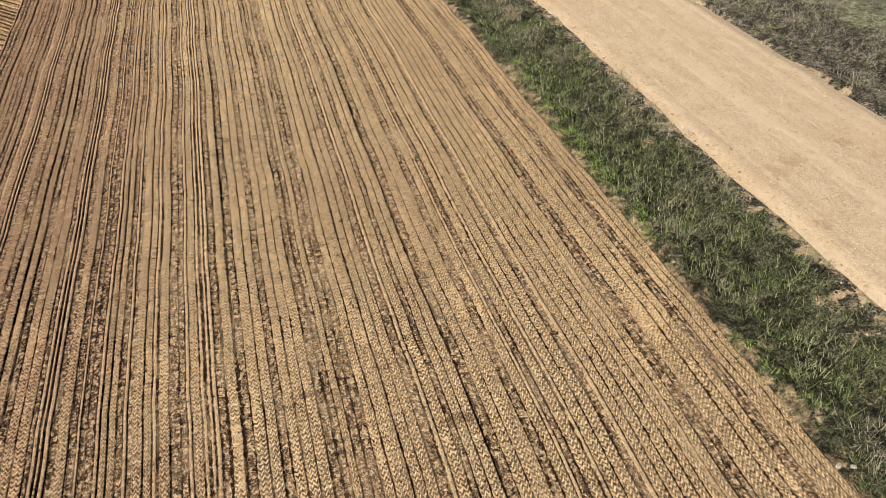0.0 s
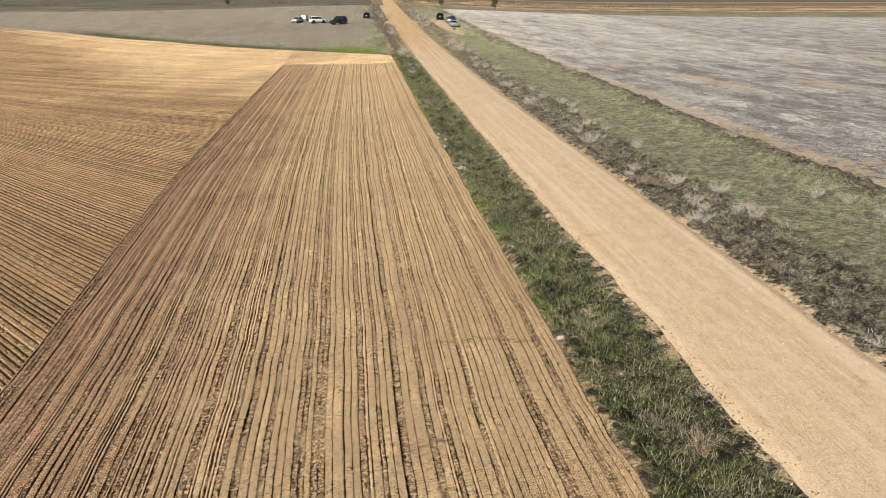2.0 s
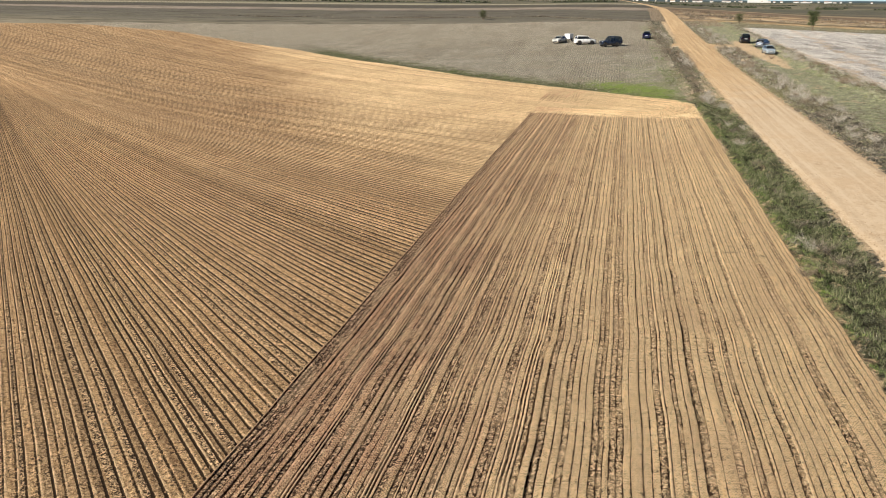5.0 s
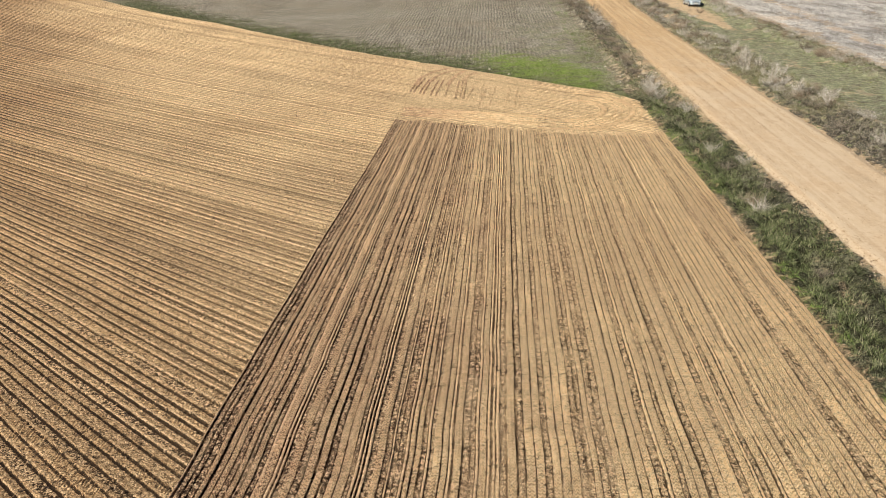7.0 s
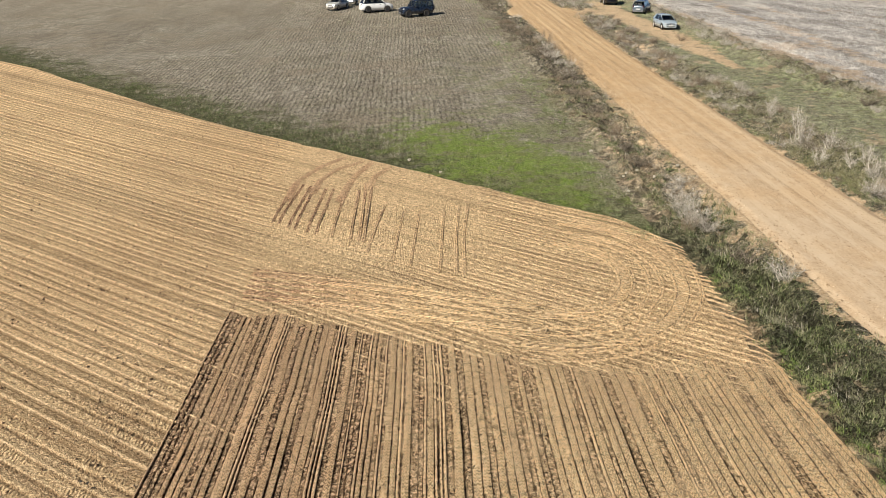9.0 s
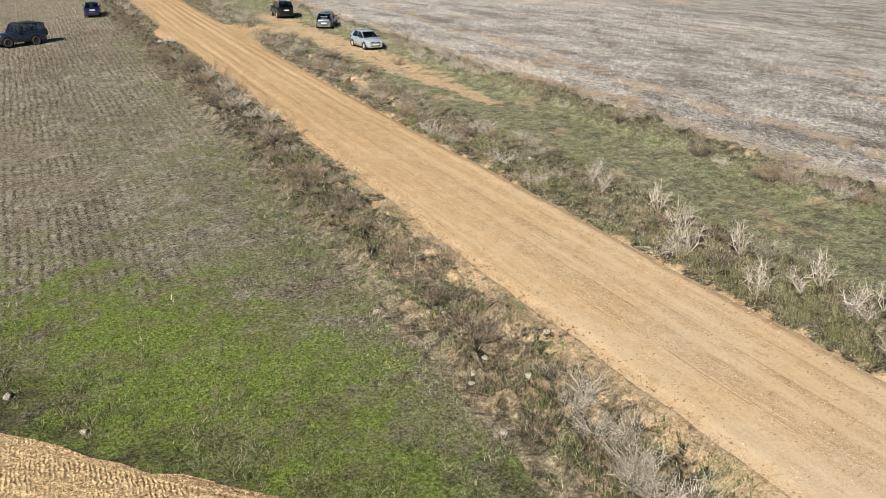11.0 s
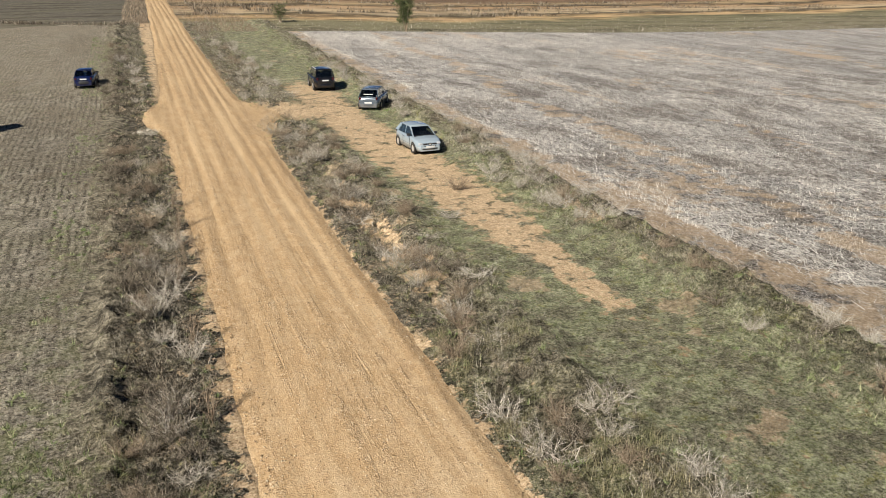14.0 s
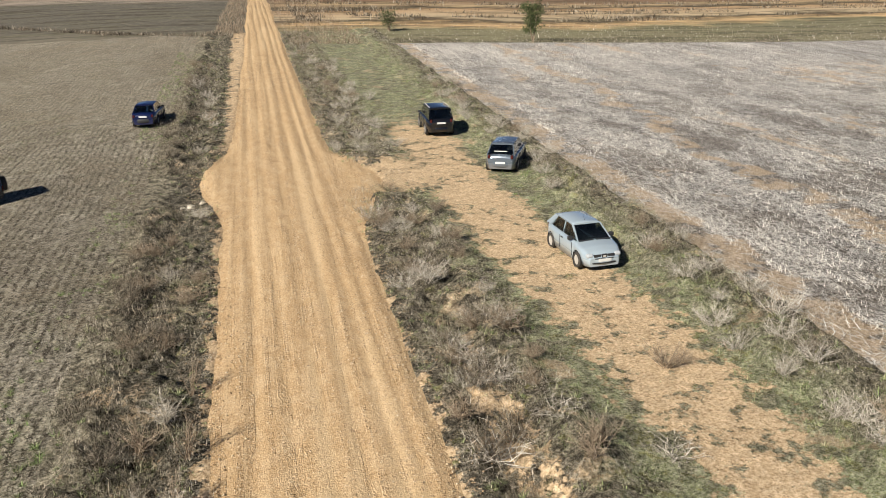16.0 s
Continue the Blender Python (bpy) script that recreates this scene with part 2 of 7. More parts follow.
def soil_field():
    """The wide field: fine slanting rows, each pass of the drill a little paler or damper than the next."""
    m = Mat("tilled_soil_field")
    lane = m.t.nodes.new("ShaderNodeAttribute")
    lane.attribute_name = "lane"
    sep = m.t.nodes.new("ShaderNodeSeparateXYZ")
    m.link(lane.outputs["Vector"], sep.inputs[0])
    kind, along, hollow = sep.outputs
    tone = m.t.nodes.new("ShaderNodeAttribute")
    tone.attribute_name = "tone"
    tone = tone.outputs["Fac"]
    big = m.noise(0.045, 3)
    fine = m.noise(14, 5, 0.75)
    rag = m.noise(7, 4, 0.8)
    clod = m.cells(14)
    lug = m.math("SINE", m.math("MULTIPLY", m.math("ADD", along, m.math("MULTIPLY", rag, 0.14)), 46.0))
    lug = m.math("MULTIPLY", lug, m.math("MULTIPLY", m.band(m.noise(0.9, 3), 0.35, 0.7), m.math("SUBTRACT", 1.0, m.band(m.math("ABSOLUTE", kind), 0.05, 0.2))))
    # paler and yellower towards the field's end, darker to the far left
    dry = m.band(m.math("ADD", m.math("ADD", m.y, m.math("MULTIPLY", m.math("ADD", m.x, 26.0), 1.8)), m.math("MULTIPLY", m.noise(0.06, 3), 24.0)), -102.0, -54.0)
    col = m.mix(m.band(fine, 0.1, 0.8), m.mix(dry, (0.19, 0.103, 0.05), (0.38, 0.25, 0.132)), m.mix(dry, (0.64, 0.42, 0.218), (0.80, 0.585, 0.335)))
    ridge = m.math("MULTIPLY", m.band(kind, 0.25, 0.8), m.math("ADD", 0.35, m.math("MULTIPLY", m.band(rag, 0.3, 0.7), 0.5)))
    col = m.mix(ridge, col, m.mix(dry, (0.74, 0.525, 0.31), (0.82, 0.61, 0.37)))
    col = m.mix(m.math("MULTIPLY", m.band(lug, 0.2, 0.8), 0.35), col, m.mix(dry, (0.10, 0.057, 0.03), (0.28, 0.18, 0.098)))
    # crumbs with pale tops and near-black gaps: light and shade in the colour
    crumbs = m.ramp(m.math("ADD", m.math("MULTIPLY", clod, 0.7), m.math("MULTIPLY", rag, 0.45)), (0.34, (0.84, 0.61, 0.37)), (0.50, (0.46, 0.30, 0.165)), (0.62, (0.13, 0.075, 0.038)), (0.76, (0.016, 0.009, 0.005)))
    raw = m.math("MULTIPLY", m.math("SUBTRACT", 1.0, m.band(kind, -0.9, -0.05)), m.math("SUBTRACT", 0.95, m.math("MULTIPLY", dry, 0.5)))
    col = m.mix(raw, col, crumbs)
    specks = m.math("MULTIPLY", m.band(m.noise(5.5, 5, 0.85), 0.62, 0.72), m.mix(dry, (0.8, 0.8, 0.8), (0.5, 0.5, 0.5)))
    col = m.mix(specks, col, m.mix(dry, (0.035, 0.02, 0.012), (0.14, 0.085, 0.045)))
    # pale flecks standing for clod tops in the sun, painted in
    lit = m.math("MULTIPLY", m.band(m.noise(8.0, 4, 0.8), 0.62, 0.73), 0.8)
    col = m.mix(lit, col, m.mix(dry, (0.84, 0.59, 0.34), (0.95, 0.73, 0.44)))
    # shadow line of each furrow, painted dark where hollow is high
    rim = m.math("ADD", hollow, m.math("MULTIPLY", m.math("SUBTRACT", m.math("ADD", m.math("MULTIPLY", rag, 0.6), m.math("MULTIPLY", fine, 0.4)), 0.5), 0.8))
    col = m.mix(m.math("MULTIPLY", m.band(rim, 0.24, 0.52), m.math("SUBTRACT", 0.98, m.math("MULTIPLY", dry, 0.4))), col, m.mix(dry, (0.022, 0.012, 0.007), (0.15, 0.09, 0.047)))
    col = m.mix(1.0, col, m.ramp(tone, (0.0, (0.62, 0.59, 0.56)), (0.5, (1.06, 1.06, 1.05)), (1.0, (1.2, 1.2, 1.2))), "MULTIPLY")
    col = m.mix(m.math("MULTIPLY", m.band(big, 0.45, 0.9), 0.3), col, m.mix(0.5, col, (0.24, 0.14, 0.075)))
    h = m.math("SUBTRACT", m.math("ADD", rag, fine), m.math("MULTIPLY", clod, 1.5))
    n = m.bump(h, 0.034, 1.0)
    n = m.bump(lug, 0.012, 0.8, n)
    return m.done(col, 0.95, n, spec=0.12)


def road_dirt():
    """Beaten sandy gravel: smooth pale wheel lanes, loose darker grit between them, redder towards the turn-in."""
    m = Mat("sandy_gravel")
    big = m.noise(0.25, 4)
    soft = m.noise(2.2, 4, 0.6, vec=m.stretch(1.0, 0.5))
    fine = m.noise(14, 6, 0.75)
    streak = m.noise(1.0, 3, 0.6, vec=m.stretch(1.9, 0.03), warp=0.3)
    thread = m.noise(1.0, 3, 0.65, vec=m.stretch(2.7, 0.03), warp=0.35)
    grit = m.cells(24)
    red = m.band(m.math("ADD", m.y, m.math("MULTIPLY", big, 18.0)), -62.0, -8.0)
    col = m.mix(m.band(fine, 0.0, 1.0), m.mix(red, (0.42, 0.312, 0.20), (0.40, 0.258, 0.128)), m.mix(red, (0.53, 0.405, 0.272), (0.58, 0.41, 0.232)))
    col = m.mix(m.math("MULTIPLY", m.band(soft, 0.4, 0.8), 0.45), col, m.mix(red, (0.55, 0.43, 0.30), (0.61, 0.445, 0.27)))
    col = m.mix(m.math("MULTIPLY", m.band(streak, 0.55, 0.85), 0.55), col, m.mix(red, (0.56, 0.445, 0.31), (0.63, 0.46, 0.272)))
    col = m.mix(m.math("MULTIPLY", m.band(big, 0.5, 0.8), 0.3), col, m.mix(0.5, col, (0.47, 0.31, 0.17)))
    # loose grit: dark and pale stones, thick between the lanes and along the edges
    rim = m.band(m.math("ABSOLUTE", m.x), 1.9, 2.7)
    loose = m.math("MAXIMUM", m.math("SUBTRACT", 1.0, m.band(streak, 0.25, 0.5)), m.math("MULTIPLY", rim, 0.8))
    loose = m.math("MULTIPLY", loose, m.math("ADD", 0.4, m.math("MULTIPLY", m.band(m.noise(1.3, 4, 0.7, vec=m.stretch(1.6, 0.6)), 0.3, 0.7), 0.6)))
    loose = m.math("MULTIPLY", loose, m.math("ADD", 0.25, m.math("MULTIPLY", red, 0.75)))
    # thin ribbons of gravel thrown up beside the wheel lanes
    ribbon = m.math("MULTIPLY", m.math("SUBTRACT", 1.0, m.band(thread, 0.18, 0.4)), m.math("MULTIPLY", m.band(m.y, -44.0, -8.0), m.band(m.noise(0.5, 4, 0.7, vec=m.stretch(1.0, 0.4)), 0.2, 0.6)))
    col = m.mix(m.math("MULTIPLY", ribbon, m.math("ADD", 0.1, m.math("MULTIPLY", fine, 0.3))), col, (0.30, 0.185, 0.09))
    loose = m.math("MAXIMUM", m.math("MAXIMUM", loose, ribbon), m.math("MULTIPLY", m.band(m.y, -50.0, -15.0), 0.45))
    peb = m.math("MULTIPLY", m.band(m.noise(13, 4, 0.85), 0.60, 0.74), loose)
    col = m.mix(m.math("MULTIPLY", peb, 0.85), col, (0.15, 0.09, 0.043))
    col = m.mix(m.math("MULTIPLY", m.math("MULTIPLY", m.band(m.noise(15, 3, 0.85), 0.66, 0.8), loose), 0.7), col, (0.74, 0.61, 0.43))
    # single dark stones and darker patches on the beaten part
    dots = m.math("MULTIPLY", m.band(m.noise(4.5, 3, 0.8), 0.84, 0.9), 0.5)
    col = m.mix(dots, col, (0.30, 0.20, 0.115))
    dark_patch = m.band(m.noise(0.7, 4, 0.7, vec=m.stretch(1.0, 0.7)), 0.9, 0.97)
    col = m.mix(m.math("MULTIPLY", dark_patch, 0.35), col, (0.30, 0.195, 0.105))
    h = m.math("ADD", m.math("MULTIPLY", fine, m.math("ADD", 0.25, m.math("MULTIPLY", loose, 0.6))), m.math("MULTIPLY", grit, m.math("ADD", 0.05, m.math("MULTIPLY", loose, 1.4))))
    n = m.bump(h, 0.02, 0.9)
    n = m.bump(m.math("MULTIPLY", thread, m.band(m.y, -50.0, -10.0)), 0.03, 0.25, n)
    n = m.bump(soft, 0.03, 0.3, n)
    return m.done(col, 0.95, n, spec=0.15)


def mottle(m, col, size, low, high, warp=0.0):
    """Light and dark blotches over a colour, from noise."""
    k = m.ramp(m.noise(size, 4, 0.65, warp=warp), (0.15, (low, low, low)), (0.5, (0.92, 0.92, 0.92)), (0.85, (high, high, high)))
    return m.mix(1.0, col, k, "MULTIPLY")


def verge_earth():
    """Earth under the scrub: litter with painted shade, moss, and bare ochre dirt on the track and along the road."""
    m = Mat("verge_earth")
    fine = m.noise(11, 6, 0.8)
    mid = m.noise(1.1, 5, 0.65)
    big = m.noise(0.28, 4, 0.6)
    col = m.ramp(fine, (0.15, (0.03, 0.023, 0.015)), (0.5, (0.16, 0.13, 0.086)), (0.85, (0.46, 0.395, 0.285)))
    # moss-green lane behind the roadside scrub, dark weeds in the ditch beside the ploughed soil
    lane = m.math("MULTIPLY", m.band(m.math("ADD", m.x, m.math("MULTIPLY", mid, 1.6)), 6.4, 8.2), m.math("SUBTRACT", 1.0, m.band(m.math("ADD", m.x, m.math("MULTIPLY", mid, 1.6)), 13.6, 16.2)))
    ditch = m.math("MULTIPLY", m.math("SUBTRACT", 1.0, m.band(m.x, -3.5, -2.9)), m.math("SUBTRACT", 1.0, m.band(m.math("ADD", m.y, m.math("MULTIPLY", big, 14.0)), -52.0, -40.0)))
    moss = m.ramp(fine, (0.15, (0.09, 0.104, 0.042)), (0.5, (0.325, 0.36, 0.175)), (0.85, (0.68, 0.68, 0.45)))
    col = m.mix(m.math("MULTIPLY", lane, m.math("ADD", 0.35, m.math("MULTIPLY", m.band(mid, 0.25, 0.6), 0.6))), col, moss)
    col = m.mix(m.math("MULTIPLY", m.band(m.noise(1.9, 5, 0.7), 0.7, 0.85), 0.75), col, m.ramp(fine, (0.15, (0.13, 0.125, 0.028)), (0.85, (0.42, 0.41, 0.13))))
    # thinner scrub over dry grass, moss and bare patches towards the ploughed corner
    opened = m.math("MULTIPLY", m.band(m.y, -68.0, -56.0), m.math("SUBTRACT", 1.0, m.band(m.math("ADD", m.math("ADD", m.y, m.math("MULTIPLY", m.band(m.x, 1.0, -1.0), 11.0)), m.math("MULTIPLY", big, 16.0)), -26.0, -8.0)))
    shut = m.math("SUBTRACT", 1.0, m.math("MULTIPLY", m.math("MAXIMUM", opened, m.math("MULTIPLY", m.band(m.x, 1.0, 3.0), m.band(m.y, -40.0, -20.0))), 0.6))
    mossy = m.band(m.math("ADD", m.noise(0.9, 5, 0.7), m.math("MULTIPLY", m.band(m.x, -2.0, 2.0), 0.2)), 0.4, 0.62)
    thatch = m.mix(mossy, m.ramp(fine, (0.15, (0.10, 0.08, 0.048)), (0.5, (0.34, 0.275, 0.175)), (0.85, (0.66, 0.57, 0.40))), m.ramp(fine, (0.15, (0.045, 0.053, 0.018)), (0.5, (0.175, 0.185, 0.08)), (0.85, (0.42, 0.40, 0.22))))
    col = m.mix(m.math("MULTIPLY", opened, m.math("SUBTRACT", 0.9, lane)), col, thatch)
    # litter under scrub and ditch weeds darkened, the plants' shade put into its colour
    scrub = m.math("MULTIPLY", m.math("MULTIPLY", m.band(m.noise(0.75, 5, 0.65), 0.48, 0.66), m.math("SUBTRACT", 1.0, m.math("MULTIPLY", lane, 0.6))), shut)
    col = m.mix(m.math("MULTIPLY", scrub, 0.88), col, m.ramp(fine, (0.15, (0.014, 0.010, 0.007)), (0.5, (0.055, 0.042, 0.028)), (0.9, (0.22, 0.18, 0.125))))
    col = m.mix(m.math("MULTIPLY", ditch, 0.85), col, m.ramp(fine, (0.15, (0.016, 0.02, 0.008)), (0.5, (0.06, 0.072, 0.027)), (0.9, (0.20, 0.20, 0.092))))
    # dark strip along the scrub's middle: its shade painted on the ground
    heart_shade = m.math("ABSOLUTE", m.math("ADD", m.math("ADD", m.x, 6.1), m.math("MULTIPLY", m.noise(0.35, 4, 0.7), -2.4)))
    heart_shade = m.math("MULTIPLY", m.math("SUBTRACT", 1.0, m.band(heart_shade, 0.35, 0.95)), m.math("MULTIPLY", opened, m.band(mid, 0.2, 0.42)))
    col = m.mix(m.math("MULTIPLY", heart_shade, 0.85), col, m.ramp(fine, (0.15, (0.014, 0.012, 0.007)), (0.5, (0.055, 0.047, 0.027)), (0.9, (0.22, 0.19, 0.12))))
    brown = m.math("MULTIPLY", m.math("SUBTRACT", 1.0, m.band(m.math("ADD", m.x, m.math("MULTIPLY", mid, 0.8)), -4.9, -4.2)), m.band(m.y, -46.0, -36.0))
    col = m.mix(m.math("MULTIPLY", brown, 0.55), col, m.ramp(fine, (0.15, (0.012, 0.009, 0.006)), (0.5, (0.05, 0.038, 0.025)), (0.9, (0.22, 0.18, 0.125))))
    # the worn track runs along y between the cars and the thicket
    centre = m.math("ADD", m.math("MULTIPLY", m.band(m.y, -4.0, 6.0), -0.8), 9.9)
    off = m.math("ABSOLUTE", m.math("SUBTRACT", m.x, centre))
    off = m.math("DIVIDE", off, m.math("ADD", 1.1, m.math("MULTIPLY", m.band(m.y, -20.0, -6.0), 1.9)))
    near = m.math("SUBTRACT", 1.0, m.band(off, 0.3, 1.0))
    along = m.math("MULTIPLY", m.band(m.y, -30.0, -17.0), m.math("SUBTRACT", 1.0, m.band(m.y, 24.0, 34.0)))
    bare = m.math("MULTIPLY", near, along)
    ent = m.math("MULTIPLY", m.math("SUBTRACT", 1.0, m.band(m.math("ABSOLUTE", m.math("SUBTRACT", m.y, 15.5)), 1.5, 5.0)), m.math("MULTIPLY", m.band(m.x, 0.0, 2.0), m.math("SUBTRACT", 1.0, m.band(m.x, 8.0, 11.5))))
    gully = m.math("MULTIPLY", m.math("SUBTRACT", 1.0, m.band(m.math("ABSOLUTE", m.math("ADD", m.x, m.math("MULTIPLY", m.y, 0.03))), 4.7, 5.3)), m.math("MULTIPLY", m.band(m.x, 3.7, 4.3), m.math("MULTIPLY", m.band(m.y, -22.0, -15.0), m.math("SUBTRACT", 1.0, m.band(m.y, -7.0, -2.0)))))
    bare = m.math("MAXIMUM", bare, m.math("MAXIMUM", ent, m.math("MULTIPLY", gully, 0.8)))
    # sand and gravel thrown out along the road's edges
    broad = m.math("MULTIPLY", m.math("MULTIPLY", opened, m.math("SUBTRACT", 1.0, m.band(m.x, -1.0, 1.0))), -0.75)
    rim = m.math("SUBTRACT", 1.0, m.band(m.math("ADD", m.math("ADD", m.math("ABSOLUTE", m.x), broad), m.math("MULTIPLY", m.noise(1.6, 4, 0.7), 0.9)), 3.05, 3.8))
    bare = m.math("MAXIMUM", bare, m.math("MULTIPLY", rim, 1.0))
    patch = m.band(m.math("ADD", bare, m.math("ADD", m.math("MULTIPLY", m.math("SUBTRACT", mid, 0.5), 1.0), m.math("MULTIPLY", m.math("SUBTRACT", m.noise(3.5, 5, 0.8), 0.5), 0.8))), 0.46, 0.80)
    dirt = m.ramp(fine, (0.15, (0.38, 0.265, 0.15)), (0.5, (0.58, 0.43, 0.268)), (0.85, (0.74, 0.58, 0.395)))
    dirt = m.mix(m.math("MULTIPLY", m.math("SUBTRACT", 1.0, m.band(m.y, -75.0, -40.0)), 0.6), dirt, m.ramp(fine, (0.15, (0.36, 0.265, 0.155)), (0.85, (0.58, 0.455, 0.30))))
    col = m.mix(patch, col, dirt)
    turn = m.math("MULTIPLY", m.math("SUBTRACT", 1.0, m.band(m.math("ABSOLUTE", m.math("ADD", m.y, 46.0)), 7.0, 16.0)), m.math("SUBTRACT", 1.0, m.band(m.x, -4.0, -2.5)))
    speckle = m.math("MULTIPLY", m.band(m.math("ADD", m.math("ADD", m.math("MULTIPLY", m.noise(0.55, 5, 0.7), 1.0), m.math("MULTIPLY", big, 0.4)), m.math("MULTIPLY", turn, 0.48)), 1.0, 1.15), 0.85)
    col = m.mix(speckle, col, dirt)
    # matted dead stems: thin pale curving lines, the shade between them painted near-black
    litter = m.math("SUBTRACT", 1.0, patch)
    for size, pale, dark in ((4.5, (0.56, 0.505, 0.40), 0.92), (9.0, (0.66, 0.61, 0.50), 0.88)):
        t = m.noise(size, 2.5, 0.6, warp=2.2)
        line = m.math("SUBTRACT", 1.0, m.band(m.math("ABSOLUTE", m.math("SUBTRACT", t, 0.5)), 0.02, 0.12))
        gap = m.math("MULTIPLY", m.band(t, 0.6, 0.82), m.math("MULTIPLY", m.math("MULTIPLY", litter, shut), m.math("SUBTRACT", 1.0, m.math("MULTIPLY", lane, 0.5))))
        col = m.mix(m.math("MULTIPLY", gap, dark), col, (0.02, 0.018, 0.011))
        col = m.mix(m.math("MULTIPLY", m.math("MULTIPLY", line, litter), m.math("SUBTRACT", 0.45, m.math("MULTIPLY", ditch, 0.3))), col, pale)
    soil = m.math("MULTIPLY", m.math("SUBTRACT", 1.0, m.band(m.math("ADD", m.x, m.math("MULTIPLY", m.noise(2.2, 5, 0.75), 1.1)), -5.95, -5.45)), m.math("SUBTRACT", 1.0, m.band(m.y, -70.0, -56.0)))
    col = m.mix(m.math("MULTIPLY", soil, 0.85), col, m.ramp(fine, (0.15, (0.36, 0.24, 0.135)), (0.5, (0.60, 0.43, 0.26)), (0.85, (0.78, 0.60, 0.39))))
    # more near-black flecks painted as shade among the litter
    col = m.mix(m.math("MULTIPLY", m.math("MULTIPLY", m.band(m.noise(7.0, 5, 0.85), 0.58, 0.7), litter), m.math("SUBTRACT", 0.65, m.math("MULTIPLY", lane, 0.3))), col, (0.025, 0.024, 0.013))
    spill = m.math("MULTIPLY", m.math("SUBTRACT", 1.0, m.band(m.math("ADD", m.x, m.math("MULTIPLY", m.math("ADD", mid, m.noise(0.3, 3)), 1.5)), -4.9, -4.1)), m.band(m.y, -58.0, -50.0))
    col = m.mix(m.math("MULTIPLY", spill, 0.8), col, m.ramp(fine, (0.15, (0.10, 0.088, 0.058)), (0.5, (0.34, 0.30, 0.215)), (0.85, (0.64, 0.575, 0.44))))
    bare_col = col
    col = m.mix(m.math("SUBTRACT", 1.0, m.math("MULTIPLY", lane, 0.45)), col, mottle(m, col, 2.3, 0.36, 1.45, 0.6))
    col = m.mix(m.math("MULTIPLY", patch, 0.8), col, mottle(m, bare_col, 3.0, 0.85, 1.1))
    peb = m.math("MULTIPLY", m.band(m.noise(12, 4, 0.85), 0.66, 0.78), patch)
    col = m.mix(m.math("MULTIPLY", peb, 0.7), col, (0.15, 0.092, 0.045))
    h = m.math("ADD", fine, m.math("MULTIPLY", m.noise(40, 4, 0.7), 0.5))
    h = m.math("MULTIPLY", h, m.math("SUBTRACT", 1.0, m.math("MULTIPLY", patch, 0.8)))
    return m.done(col, 0.97, m.bump(h, 0.05, 1.0), spec=0.12)


def fibres(m, col, size, pale, amount):
    """Thin pale stems lying over the ground, with the shade beside them painted in."""
    t = m.noise(size, 2.5, 0.6, warp=2.2)
    line = m.math("SUBTRACT", 1.0, m.band(m.math("ABSOLUTE", m.math("SUBTRACT", t, 0.5)), 0.02, 0.13))
    col = m.mix(m.math("MULTIPLY", m.band(t, 0.62, 0.85), amount), col, m.mix(0.9, col, (0.03, 0.025, 0.018)))
    return m.mix(m.math("MULTIPLY", line, amount), col, pale)


